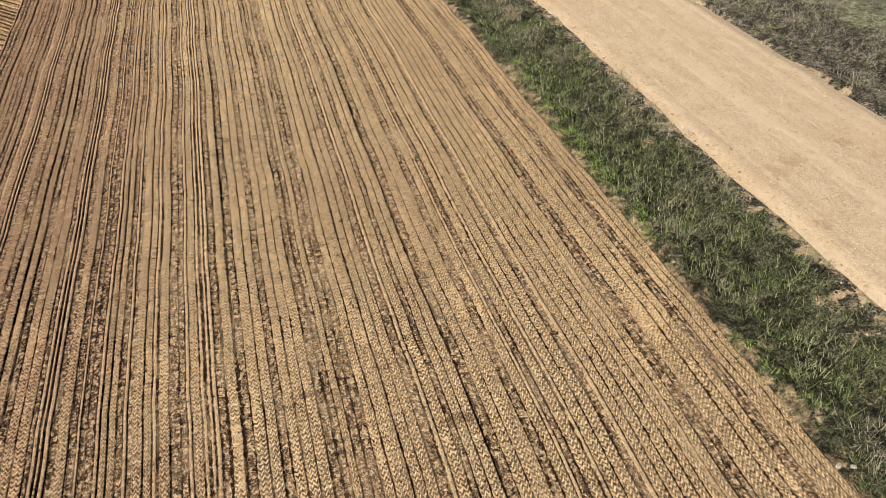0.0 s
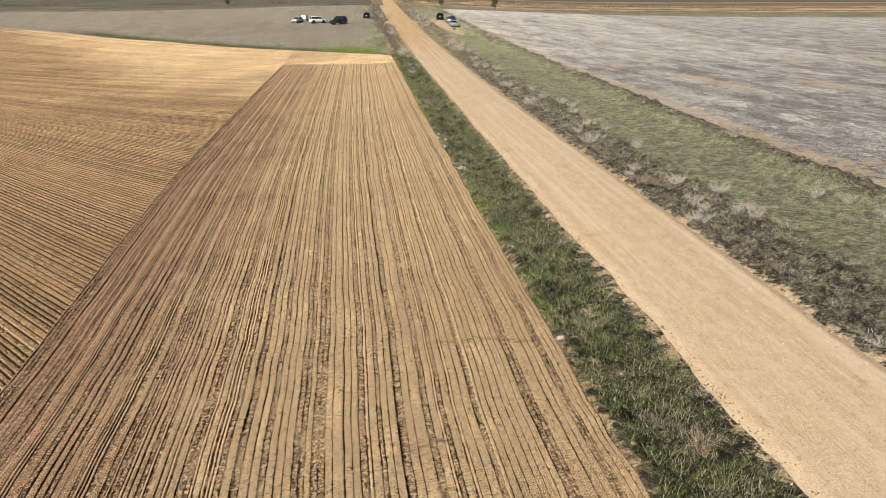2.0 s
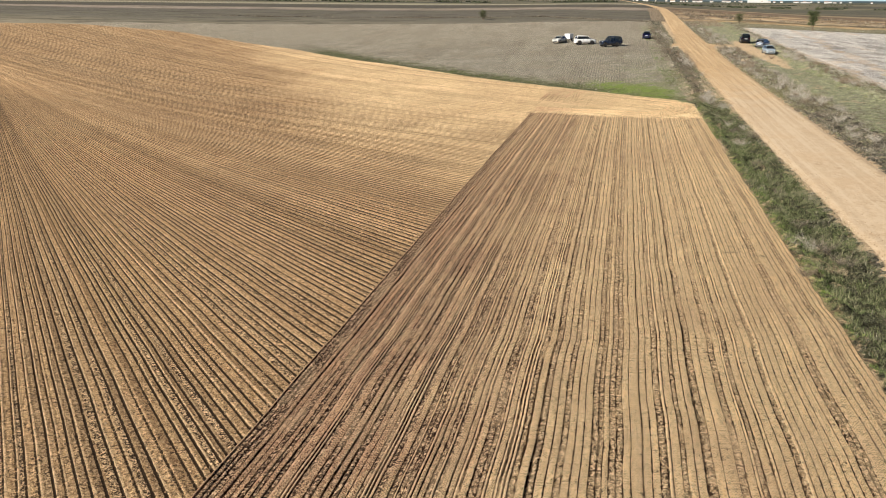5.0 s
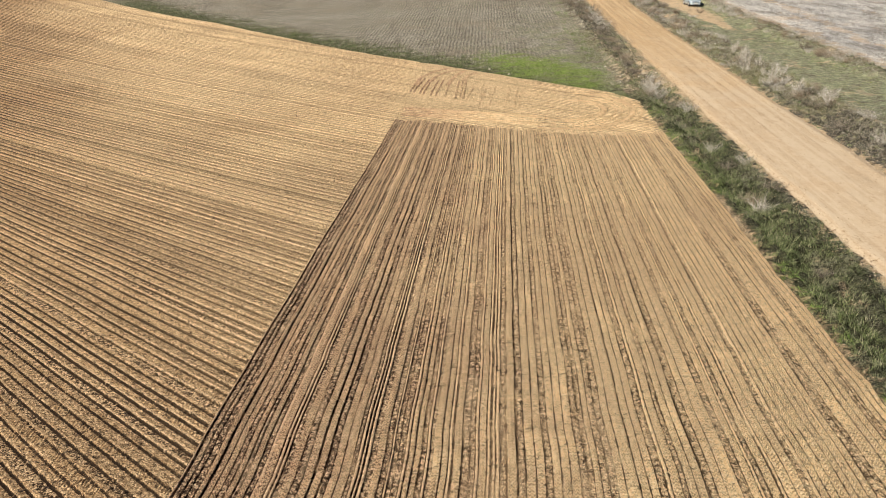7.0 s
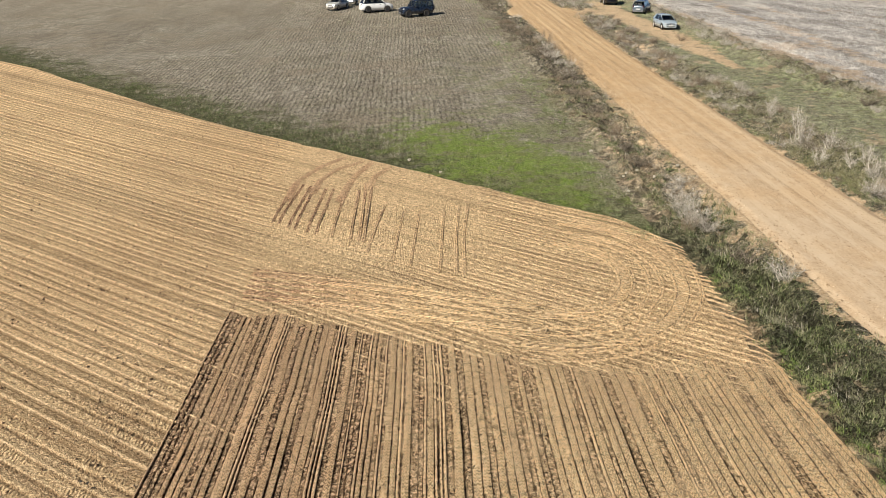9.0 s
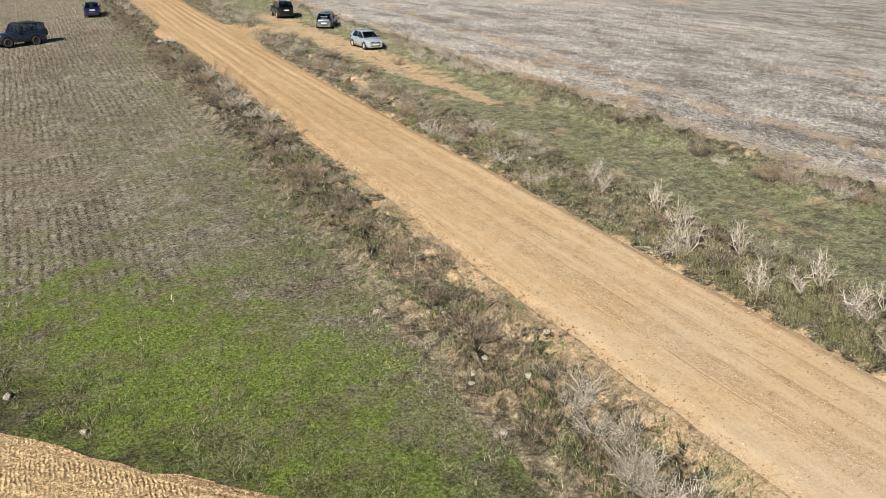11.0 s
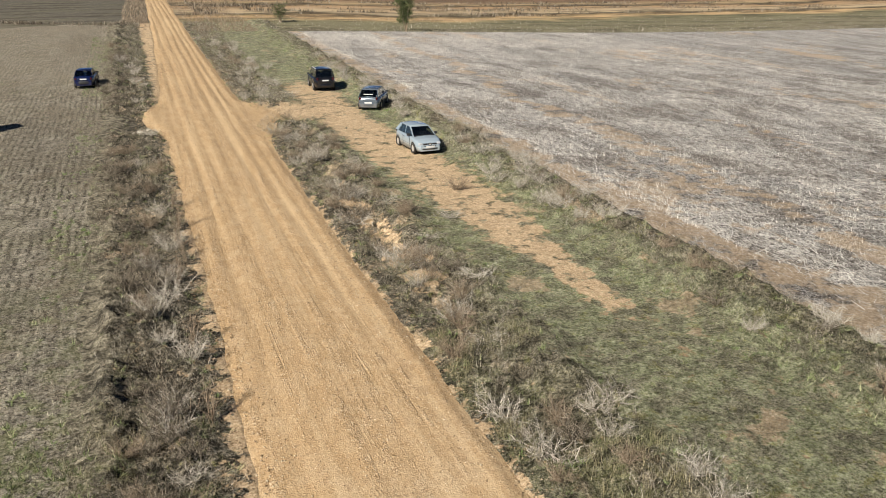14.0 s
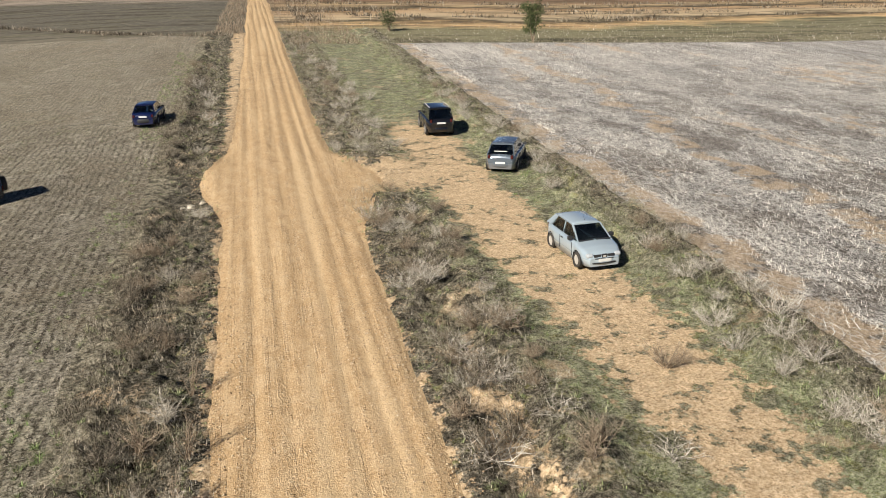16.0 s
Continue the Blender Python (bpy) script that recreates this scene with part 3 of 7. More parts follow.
def stubble_earth():
    """Weedy stubble: straw rows along y on brown soil, green regrowth along the ploughed border and in the corner."""
    m = Mat("stubble_earth")
    fine = m.noise(12, 6, 0.8)
    mid = m.noise(0.35, 5, 0.65)
    big = m.noise(0.06, 4, 0.6)
    xs = m.math("ADD", m.x, m.math("MULTIPLY", m.noise(0.4, 3, 0.6), 0.2))
    rows = m.math("ADD", m.math("MULTIPLY", m.math("SINE", m.math("MULTIPLY", xs, 17.0)), 0.5), 0.5)
    broken = m.math("MULTIPLY", m.band(m.noise(3.0, 4, 0.75, vec=m.stretch(1.0, 0.6)), 0.25, 0.65), m.math("MULTIPLY", m.band(m.noise(0.13, 4, 0.65), 0.1, 0.45), m.math("SUBTRACT", 1.0, m.math("MULTIPLY", m.band(m.y, 20.0, 60.0), 0.4))))
    matted = m.math("MULTIPLY", m.band(m.math("ADD", m.x, m.math("MULTIPLY", m.noise(0.2, 4, 0.7), 7.0)), -11.5, -5.0), m.math("SUBTRACT", 1.0, m.band(m.y, -30.0, -2.0)))
    broken = m.math("MULTIPLY", broken, m.math("SUBTRACT", 1.0, m.math("MULTIPLY", matted, 0.75)))
    col = m.ramp(fine, (0.15, (0.13, 0.115, 0.088)), (0.5, (0.50, 0.445, 0.35)), (0.85, (0.84, 0.77, 0.64)))
    col = m.mix(m.math("MULTIPLY", m.band(mid, 0.5, 0.72), 0.4), col, m.ramp(fine, (0.15, (0.085, 0.086, 0.04)), (0.85, (0.36, 0.345, 0.19))))
    gx = m.math("ADD", m.math("DIVIDE", m.math("ADD", m.x, 12.4), 5.0), m.math("MULTIPLY", m.math("ADD", m.y, 45.0), 0.07))
    gy = m.math("DIVIDE", m.math("ADD", m.y, 45.0), 10.5)
    ring = m.math("SQRT", m.math("ADD", m.math("MULTIPLY", gx, gx), m.math("MULTIPLY", gy, gy)))
    lush = m.math("SUBTRACT", 1.0, m.band(m.math("ADD", ring, m.math("MULTIPLY", m.noise(0.6, 5, 0.75), 1.2)), 0.8, 1.75))
    rim = m.math("MULTIPLY", m.math("ADD", m.math("ADD", m.y, 36.8), m.math("MULTIPLY", m.math("ADD", m.x, 26.5), 1.13)), 0.66)
    weedy = m.math("SUBTRACT", 1.0, m.band(m.math("ADD", rim, m.math("MULTIPLY", m.noise(0.5, 5, 0.7), 5.0)), 3.6, 8.4))
    weedy = m.math("MULTIPLY", weedy, m.band(m.x, -85.0, -70.0))
    col = m.mix(m.math("MULTIPLY", m.band(big, 0.5, 0.9), 0.3), col, (0.22, 0.175, 0.12))
    # low sun-bleached rows, dark soil between them with the straw's shade painted in
    straw = m.math("MULTIPLY", m.math("MULTIPLY", m.band(rows, 0.45, 0.85), broken), m.math("SUBTRACT", 1.0, m.math("MAXIMUM", lush, weedy)))
    col = m.mix(m.math("MULTIPLY", m.math("MULTIPLY", m.math("SUBTRACT", 1.0, m.band(rows, 0.15, 0.5)), broken), 0.92), col, (0.04, 0.03, 0.02))
    col = m.mix(m.math("MULTIPLY", straw, 0.7), col, (0.62, 0.55, 0.42))
    col = mottle(m, col, 1.7, 0.5, 1.35, 0.5)
    # flattened darker swathes lying across the rows
    swathe = m.band(m.noise(0.11, 4, 0.65, vec=m.stretch(1.6, 0.5), warp=0.8), 0.52, 0.74)
    col = m.mix(m.math("MULTIPLY", swathe, 0.45), col, m.mix(0.75, col, (0.085, 0.062, 0.042)))
    wheel = m.math("ADD", m.math("ADD", m.x, m.math("MULTIPLY", m.y, -0.42)), m.math("MULTIPLY", m.noise(0.12, 2), 1.5))
    wheel = m.math("ABSOLUTE", m.math("SUBTRACT", m.math("PINGPONG", wheel, 8.5), 4.0))
    worn = m.math("MULTIPLY", m.math("SUBTRACT", 1.0, m.band(m.math("ABSOLUTE", m.math("SUBTRACT", wheel, 0.75)), 0.1, 0.3)), m.band(m.y, 4.0, 18.0))
    col = m.mix(m.math("MULTIPLY", worn, m.math("MULTIPLY", m.band(m.noise(0.2, 3), 0.3, 0.7), 0.7)), col, (0.12, 0.088, 0.055))
    col = m.mix(m.math("MULTIPLY", m.band(m.noise(0.16, 5, 0.7), 0.62, 0.85), 0.5), col, m.ramp(fine, (0.2, (0.22, 0.165, 0.105)), (0.8, (0.50, 0.41, 0.29))))
    col = m.mix(m.math("MULTIPLY", m.band(m.y, 0.0, 55.0), 0.4), col, m.ramp(fine, (0.2, (0.26, 0.21, 0.145)), (0.8, (0.55, 0.475, 0.355))))
    col = fibres(m, col, 6.0, (0.50, 0.44, 0.33), 0.55)
    col = fibres(m, col, 2.6, (0.46, 0.40, 0.29), 0.4)
    # near-black flecks painted for the shadows within the stubble
    col = m.mix(m.math("MULTIPLY", m.band(m.noise(6.5, 5, 0.85), 0.57, 0.7), 0.75), col, (0.045, 0.036, 0.026))
    col = m.mix(m.math("MULTIPLY", m.band(m.noise(8.5, 4, 0.8), 0.68, 0.8), 0.6), col, (0.72, 0.66, 0.54))
    col = m.mix(m.math("MULTIPLY", weedy, 0.85), col, m.ramp(fine, (0.15, (0.02, 0.025, 0.009)), (0.5, (0.085, 0.095, 0.036)), (0.85, (0.25, 0.24, 0.12))))
    turf = m.ramp(fine, (0.15, (0.07, 0.082, 0.028)), (0.5, (0.25, 0.27, 0.115)), (0.85, (0.54, 0.53, 0.31)))
    col = m.mix(m.math("MULTIPLY", matted, m.math("MULTIPLY", m.band(m.noise(0.5, 5, 0.75), 0.4, 0.62), 0.6)), col, turf)
    green = m.ramp(fine, (0.15, (0.085, 0.145, 0.02)), (0.5, (0.26, 0.36, 0.065)), (0.85, (0.54, 0.60, 0.2)))
    green = m.mix(m.math("MULTIPLY", m.band(m.noise(7.0, 5, 0.85), 0.58, 0.72), 0.6), green, (0.03, 0.045, 0.012))
    green = m.mix(m.math("MULTIPLY", m.band(m.noise(0.9, 5, 0.75), 0.5, 0.75), 0.55), green, m.ramp(fine, (0.2, (0.10, 0.09, 0.045)), (0.8, (0.36, 0.32, 0.18))))
    col = m.mix(m.math("MULTIPLY", lush, 0.9), col, green)
    h = m.math("ADD", fine, m.math("MULTIPLY", m.math("MULTIPLY", rows, broken), 0.5))
    return m.done(col, 0.97, m.bump(h, 0.08, 1.0), spec=0.12)


WORN_X = 23.6


def maize_earth():
    """Pale stubble field: grey soil in dark and light bands, bleached chaff, ochre strips."""
    m = Mat("pale_stubble_earth")
    fine = m.noise(9, 6, 0.8)
    flecks = m.noise(3.4, 6, 0.85, vec=m.stretch(1.9, 0.6), warp=1.4)
    xs = m.math("ADD", m.math("ADD", m.x, m.math("MULTIPLY", m.y, 0.10)), m.math("MULTIPLY", m.noise(0.3, 4, 0.65), 2.2))
    wide = m.noise(1.0, 4, 0.65, vec=m.vec(m.math("MULTIPLY", xs, 0.30), m.math("MULTIPLY", m.y, 0.025)))
    col = m.ramp(fine, (0.15, (0.05, 0.039, 0.03)), (0.5, (0.21, 0.168, 0.128)), (0.85, (0.52, 0.44, 0.355)))
    col = m.mix(m.math("MULTIPLY", m.math("SUBTRACT", 1.0, m.band(wide, 0.25, 0.6)), 0.85), col, m.ramp(fine, (0.2, (0.045, 0.038, 0.036)), (0.8, (0.23, 0.20, 0.185))))
    chaff = m.band(m.math("ADD", flecks, m.math("MULTIPLY", wide, 0.35)), 0.57, 0.67)
    col = m.mix(m.math("MULTIPLY", chaff, 0.95), col, (0.93, 0.89, 0.83))
    # ochre soil shows in strips, and along the field's edge
    strip = m.noise(1.0, 4, 0.65, vec=m.vec(m.math("MULTIPLY", m.math("SUBTRACT", xs, m.math("MULTIPLY", m.y, 0.05)), 0.16), m.math("MULTIPLY", m.y, 0.035)))
    edge = m.math("SUBTRACT", 1.0, m.band(m.math("ABSOLUTE", m.math("SUBTRACT", m.x, 16.4)), 0.6, 2.4))
    worn = m.math("SUBTRACT", 1.0, m.band(m.math("ABSOLUTE", m.math("SUBTRACT", m.math("ADD", m.x, m.math("MULTIPLY", m.math("SUBTRACT", m.noise(0.09, 3), 0.5), 3.0)), m.math("ADD", WORN_X, m.math("MULTIPLY", m.y, 0.06)))), 0.3, 1.8))
    worn = m.math("MULTIPLY", worn, m.band(m.y, -60.0, -35.0))
    edge = m.math("MAXIMUM", edge, worn)
    patch = m.math("MAXIMUM", m.band(m.math("ADD", strip, m.math("MULTIPLY", m.noise(0.8, 5, 0.7), 0.3)), 0.9, 1.1), m.band(m.math("ADD", m.math("MULTIPLY", edge, 0.6), m.math("MULTIPLY", m.noise(0.7, 5, 0.7), 0.6)), 0.72, 0.95))
    tone = m.ramp(m.noise(1.0, 3, 0.6, vec=m.vec(m.math("MULTIPLY", xs, 0.75), m.math("MULTIPLY", m.y, 0.03))), (0.2, (0.52, 0.505, 0.505)), (0.55, (0.98, 0.975, 0.965)), (0.85, (1.25, 1.23, 1.2)))
    col = m.mix(1.0, col, tone, "MULTIPLY")
    col = mottle(m, col, 1.6, 0.55, 1.25, 0.8)
    col = m.mix(m.math("MULTIPLY", m.band(m.math("ADD", m.x, m.math("MULTIPLY", m.y, 0.25)), 18.0, 48.0), 0.15), col, (0.74, 0.68, 0.585))
    col = fibres(m, col, 1.3, (0.84, 0.80, 0.74), 0.35)
    col = fibres(m, col, 3.6, (0.95, 0.92, 0.86), 0.85)
    col = fibres(m, col, 8.0, (0.84, 0.80, 0.74), 0.45)
    # bare dark brown blotches where the chaff has blown away
    blown = m.math("MULTIPLY", m.band(m.noise(0.22, 5, 0.7, vec=m.stretch(1.5, 0.8)), 0.46, 0.68), m.math("SUBTRACT", 1.0, m.math("MULTIPLY", m.band(m.y, 10.0, 60.0), 0.6)))
    col = m.mix(m.math("MULTIPLY", blown, 0.55), col, m.ramp(fine, (0.15, (0.035, 0.028, 0.022)), (0.5, (0.15, 0.118, 0.09)), (0.85, (0.40, 0.34, 0.275))))
    col = m.mix(m.math("MULTIPLY", m.band(m.noise(7.5, 5, 0.85, vec=m.stretch(1.5, 0.7)), 0.57, 0.69), 0.85), col, (0.045, 0.037, 0.031))
    col = m.mix(m.math("MULTIPLY", patch, 0.72), col, m.ramp(fine, (0.2, (0.40, 0.285, 0.175)), (0.8, (0.76, 0.595, 0.415))))
    h = m.math("ADD", fine, flecks)
    return m.done(col, 0.96, m.bump(h, 0.06, 0.9), spec=0.15)


def plain_earth():
    """Far farmland: strips of dark fallow, straw, olive grass and ochre banks, crossing the view."""
    m = Mat("plain_earth")
    fine = m.noise(0.9, 6, 0.7)
    ridge = m.noise(0.25, 5, 0.7, vec=m.stretch(0.25, 1.4))
    warp = m.math("MULTIPLY", m.math("SUBTRACT", m.noise(0.012, 3), 0.5), 16.0)
    yy = m.math("ADD", m.math("ADD", m.y, warp), m.math("MULTIPLY", m.math("SUBTRACT", m.noise(0.07, 5, 0.75), 0.5), 9.0))
    dark, straw, olive, ochre = (0.075, 0.066, 0.056), (0.36, 0.315, 0.235), (0.215, 0.19, 0.13), (0.52, 0.355, 0.185)
    # strips west of the road, by distance; near dark ones painted darker for cloud shade
    west = m.ramp(m.math("DIVIDE", m.math("SUBTRACT", m.math("ADD", yy, m.math("MULTIPLY", m.x, 0.1)), 60.0), 640.0),
                  (0.0, (0.24, 0.21, 0.15)), (0.05, (0.125, 0.113, 0.09)), (0.13, (0.12, 0.108, 0.088)), (0.145, (0.30, 0.245, 0.20)), (0.18, (0.27, 0.22, 0.17)), (0.20, (0.075, 0.068, 0.058)), (0.38, (0.10, 0.09, 0.07)), (0.40, straw), (0.62, (0.24, 0.225, 0.14)), (0.66, dark), (1.0, (0.10, 0.10, 0.07)))
    # thin dark stops among the ochre carry the shading of the banks
    east = m.ramp(m.math("DIVIDE", m.math("SUBTRACT", m.math("ADD", yy, m.math("MULTIPLY", m.x, -0.12)), 60.0), 260.0),
                  (0.0, olive), (0.10, (0.20, 0.185, 0.11)), (0.125, (0.60, 0.41, 0.215)), (0.15, (0.07, 0.052, 0.035)), (0.17, (0.50, 0.39, 0.25)), (0.23, (0.42, 0.275, 0.15)), (0.245, (0.06, 0.047, 0.033)), (0.275, (0.45, 0.33, 0.19)), (0.32, (0.23, 0.145, 0.09)), (0.45, (0.15, 0.11, 0.075)), (0.55, (0.36, 0.27, 0.165)), (0.7, dark), (0.9, (0.16, 0.14, 0.095)), (1.0, (0.10, 0.095, 0.07)))
    col = m.mix(m.band(m.x, -1.0, 6.0), west, east)
    far = m.noise(0.004, 3, 0.5, vec=m.stretch(0.35, 1.2))
    wide = m.ramp(far, (0.2, (0.06, 0.06, 0.05)), (0.5, (0.12, 0.11, 0.075)), (0.6, (0.27, 0.235, 0.16)), (0.75, (0.09, 0.09, 0.06)))
    col = m.mix(m.band(m.y, 420.0, 700.0), col, wide)
    # broken dark ridges: bank shadows put into the colour
    col = m.mix(m.math("MULTIPLY", m.band(ridge, 0.5, 0.72), 0.75), col, m.mix(0.75, col, (0.045, 0.036, 0.024)))
    col = m.mix(m.math("MULTIPLY", m.band(m.noise(0.12, 5, 0.75, vec=m.stretch(0.5, 2.2)), 0.55, 0.8), 0.5), col, m.mix(0.6, col, (0.16, 0.15, 0.085)))
    col = m.mix(m.math("MULTIPLY", m.band(fine, 0.5, 0.9), 0.3), col, m.mix(0.5, col, (0.42, 0.36, 0.26)))
    # blue haze of the farthest land and hills, mixed into the colour
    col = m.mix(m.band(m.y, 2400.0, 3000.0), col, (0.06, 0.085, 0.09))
    return m.done(col, 0.97, m.bump(fine, 0.15, 0.6), spec=0.1)


SOIL_STRIP, SOIL_FIELD, ROAD_DIRT = soil_strip(), soil_field(), road_dirt()
VERGE, STUBBLE, MAIZE, PLAIN = verge_earth(), stubble_earth(), maize_earth(), plain_earth()


# ---- mesh helpers ----
def mesh_of(name, verts, faces, smooth=False):
    """A mesh from arrays: verts (n, 3), faces (k, 3 or 4)."""
    verts, faces = np.asarray(verts, np.float32), np.asarray(faces, np.int32)
    me = bpy.data.meshes.new(name)
    me.vertices.add(len(verts))
    me.vertices.foreach_set("co", verts.ravel())
    k = faces.shape[1]
    me.loops.add(faces.size)
    me.loops.foreach_set("vertex_index", faces.ravel())
    me.polygons.add(len(faces))
    me.polygons.foreach_set("loop_start", np.arange(0, faces.size, k, dtype=np.int32))
    me.update(calc_edges=True)
    if smooth:
        me.polygons.foreach_set("use_smooth", np.ones(len(faces), bool))
    return me


def sheet(name, X, Y, Z, material, mask=None):
    n, k = X.shape
    i = np.arange(n * k).reshape(n, k)
    f = np.stack([i[:-1, :-1], i[:-1, 1:], i[1:, 1:], i[1:, :-1]], -1)
    if mask is not None:
        f = f[mask]
    v = np.stack([X, Y, Z], -1).reshape(-1, 3)
    f = f.reshape(-1, 4)
    a, b, c = v[f[0, 0]], v[f[0, 1]], v[f[0, 2]]
    if np.cross(b - a, c - a)[2] < 0:
        f = f[:, ::-1]
    used = np.unique(f)
    remap = np.zeros(len(v), np.int32)
    remap[used] = np.arange(len(used))
    me = mesh_of(name, v[used], remap[f], True)
    me.materials.append(material)
    return new(name, me)


def between(left, right, ys, columns):
    """A grid from the border left(y) to right(y)."""
    u = np.linspace(0, 1, columns)[None, :]
    L, R = np.asarray(left(ys))[:, None], np.asarray(right(ys))[:, None]
    return L + (R - L) * u, np.repeat(ys[:, None], columns, 1)


# ---- the setting ----
# far land down to the horizon; it dips a little under the near sheets
ax = np.sinh(np.linspace(-5.6, 5.6, 141)) / np.sinh(5.6) * 4600
ay = np.sinh(np.linspace(-5.6, 5.6, 161)) / np.sinh(5.6) * 4600 - 40
X, Y = np.meshgrid(ax, ay)
inside = step(190 - np.abs(X), 0, 30) * step(Y, -330, -290) * step(80 - Y, 0, 8)
far = np.hypot(X, Y)
hills = 5.5 * step(far, 2600, 4300) * (0.4 + fnoise(np.arctan2(X, Y) * 40, far / 900, 1.3, 8)) * step(Y, 200, 1800)
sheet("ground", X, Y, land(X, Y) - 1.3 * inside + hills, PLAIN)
tagged(bpy.data.objects["ground"], "open farmland plain of brown and straw-coloured fields", "ground", kind="structure")

# the sandy road
ys = np.concatenate([np.arange(-262, 40, 0.5), np.arange(40, 140, 2), np.arange(140, 2600, 20)])
X, Y = between(road_left, road_right, ys, 45)
rut = np.zeros_like(X)
for cx, w, d in ((-2.25, 0.13, 0.05), (-1.6, 0.17, 0.06), (-0.75, 0.15, 0.045), (0.15, 0.16, 0.04), (0.9, 0.18, 0.055), (1.65, 0.16, 0.06), (2.25, 0.13, 0.05)):
    wand = cx + 0.25 * (fnoise(Y, Y * 0, 14, cx * 7) - 0.5)
    rut -= d * np.exp(-((X - wand) / w) ** 2)
rut *= 0.12 + 0.88 * step(Y, -38, 4)
Z = land(X, Y) + 0.06 * np.clip(1 - (X / 3) ** 2, 0, 1) + rut + 0.02 * fnoise(X, Y, 0.7, 12)
u = np.linspace(0, 1, 45)[None, :]
Z += 0.03 + 0.02 * np.exp(-((u - 0.09) / 0.03) ** 2) + 0.02 * np.exp(-((u - 0.91) / 0.03) ** 2)
side = 1 - step(np.minimum(u, 1 - u), 0.0, 0.07)
Z = Z * (1 - side) + (top(X, Y) - 0.03) * side
road = sheet("road", X, Y, Z, ROAD_DIRT)
tagged(road, "straight sandy ochre dirt road with wheel ruts and loose gravel", "road", kind="structure")

# verges
ys = np.concatenate([np.arange(-262, -216, 0.6), np.arange(-216, -85, 0.42), np.arange(-85, 40, 0.16), np.arange(40, 86, 0.5)])
X, Y = between(lambda y: -6.8 + 0.6 * (fnoise(y, y * 0, 2.2, 18) - 0.5), lambda y: road_left(y) + 0.25, ys, 34)
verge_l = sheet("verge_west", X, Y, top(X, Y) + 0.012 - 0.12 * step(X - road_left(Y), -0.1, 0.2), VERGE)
tagged(verge_l, "weedy roadside ditch between field and road", "verge", kind="structure")
X, Y = between(lambda y: road_right(y) - 0.25, lambda y: np.full_like(y, 15.6), ys, 64)
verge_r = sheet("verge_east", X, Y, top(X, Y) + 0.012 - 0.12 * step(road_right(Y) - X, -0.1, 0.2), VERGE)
tagged(verge_r, "scrubby verge with worn dirt track and moss-green grass", "verge", kind="structure")

def lanes(me, kind, across, hollow):
    at = me.attributes.new("lane", "FLOAT_VECTOR", "POINT")
    at.data.foreach_set("vector", np.stack([kind, across, hollow], -1).astype(np.float32).ravel())


# the headland strip, worked along the road: ridges, tread marks and crumbly rows side by side
rng = np.random.default_rng(4)
WIDE = 19.0
cols, kinds, across, hollow, prof = [], [], [], [], []
at = 0.0
while at < WIDE:
    dry = min(1.0, at / WIDE * 1.3)
    what = rng.choice([0.5, 0.0, 1.0], p=[0.36 + 0.24 * dry, 0.46 - 0.24 * dry, 0.18])
    w = {0.5: rng.uniform(0.12, 0.22), 0.0: rng.uniform(0.06, 0.15), 1.0: rng.uniform(0.04, 0.08)}[what]
    up = {0.5: rng.uniform(-0.004, 0.010), 0.0: rng.uniform(-0.02, 0.006), 1.0: rng.uniform(-0.002, 0.010)}[what]
    u = np.array([0.03, 0.16, 0.5, 0.84, 0.97]) if w > 0.15 else np.array([0.06, 0.5, 0.94])
    cols += list(at + u * w)
    kinds += [what] * len(u)
    across += list(2 * u - 1)
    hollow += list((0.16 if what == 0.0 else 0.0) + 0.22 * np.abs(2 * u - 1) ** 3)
    prof += list(up + 0.005 * (1 - (2 * u - 1) ** 2) * (what > 0))
    at += w
    if rng.uniform() < 0.93:
        # a furrow between two lanes: thin scratches and, now and then, a wide crumbly one
        g = rng.choice([0.034, 0.05, 0.08], p=[0.4 + 0.2 * dry, 0.42 - 0.1 * dry, 0.18 - 0.1 * dry]) * rng.uniform(0.85, 1.2)
        cols += list(at + g * np.array([0.1, 0.5, 0.9]))
        kinds += [0.2] * 3
        across += [-1.0, 0.0, 1.0]
        # hollow steers how much furrow shade is painted into the soil colour
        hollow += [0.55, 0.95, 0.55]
        prof += [-0.006, -rng.uniform(0.45, 0.9) * g, -0.006]
        at += g
cols, prof = np.array(cols), np.array(prof)
rows = np.concatenate([np.arange(-240, -212, 1.2), np.arange(-212, -62, 0.95), [-61.6, -61.2, -60.8]])
Y = np.repeat(rows[:, None], len(cols), 1)
wave = 0.16 * (fnoise(Y, Y * 0, 9, 31) - 0.5) + 0.05 * (fnoise(Y, Y * 0, 2.0, 32) - 0.5)
X = strip_left(Y) + cols[None, :] * ((-6.25 - strip_left(Y)) / cols[-1]) + wave
X = X + 0.03 * (vnoise(X, Y, 0.7, 35) - 0.5) + 0.03 * (vnoise(X, Y, 2.4, 37) - 0.5)
# the last rows fray into the ditch
X = X - (cols[None, :] / cols[-1]) ** 40 * (0.22 * fnoise(Y, Y * 0, 1.1, 34))
rough = (np.array(kinds) < 0.1)[None, :]
Z = land(X, Y) + prof[None, :] * (0.55 + 0.9 * vnoise(X, Y, 1.3, 6)) + np.where(rough, 0.06, 0.02) * (fnoise(X, Y, 0.6, 2) - 0.5) + 0.06
ending = -61.6 - 0.52 * np.clip(X + 23.2, 0, 11.5)
Z = Z - 0.16 * step(Y, ending - 0.4, ending + 0.6)


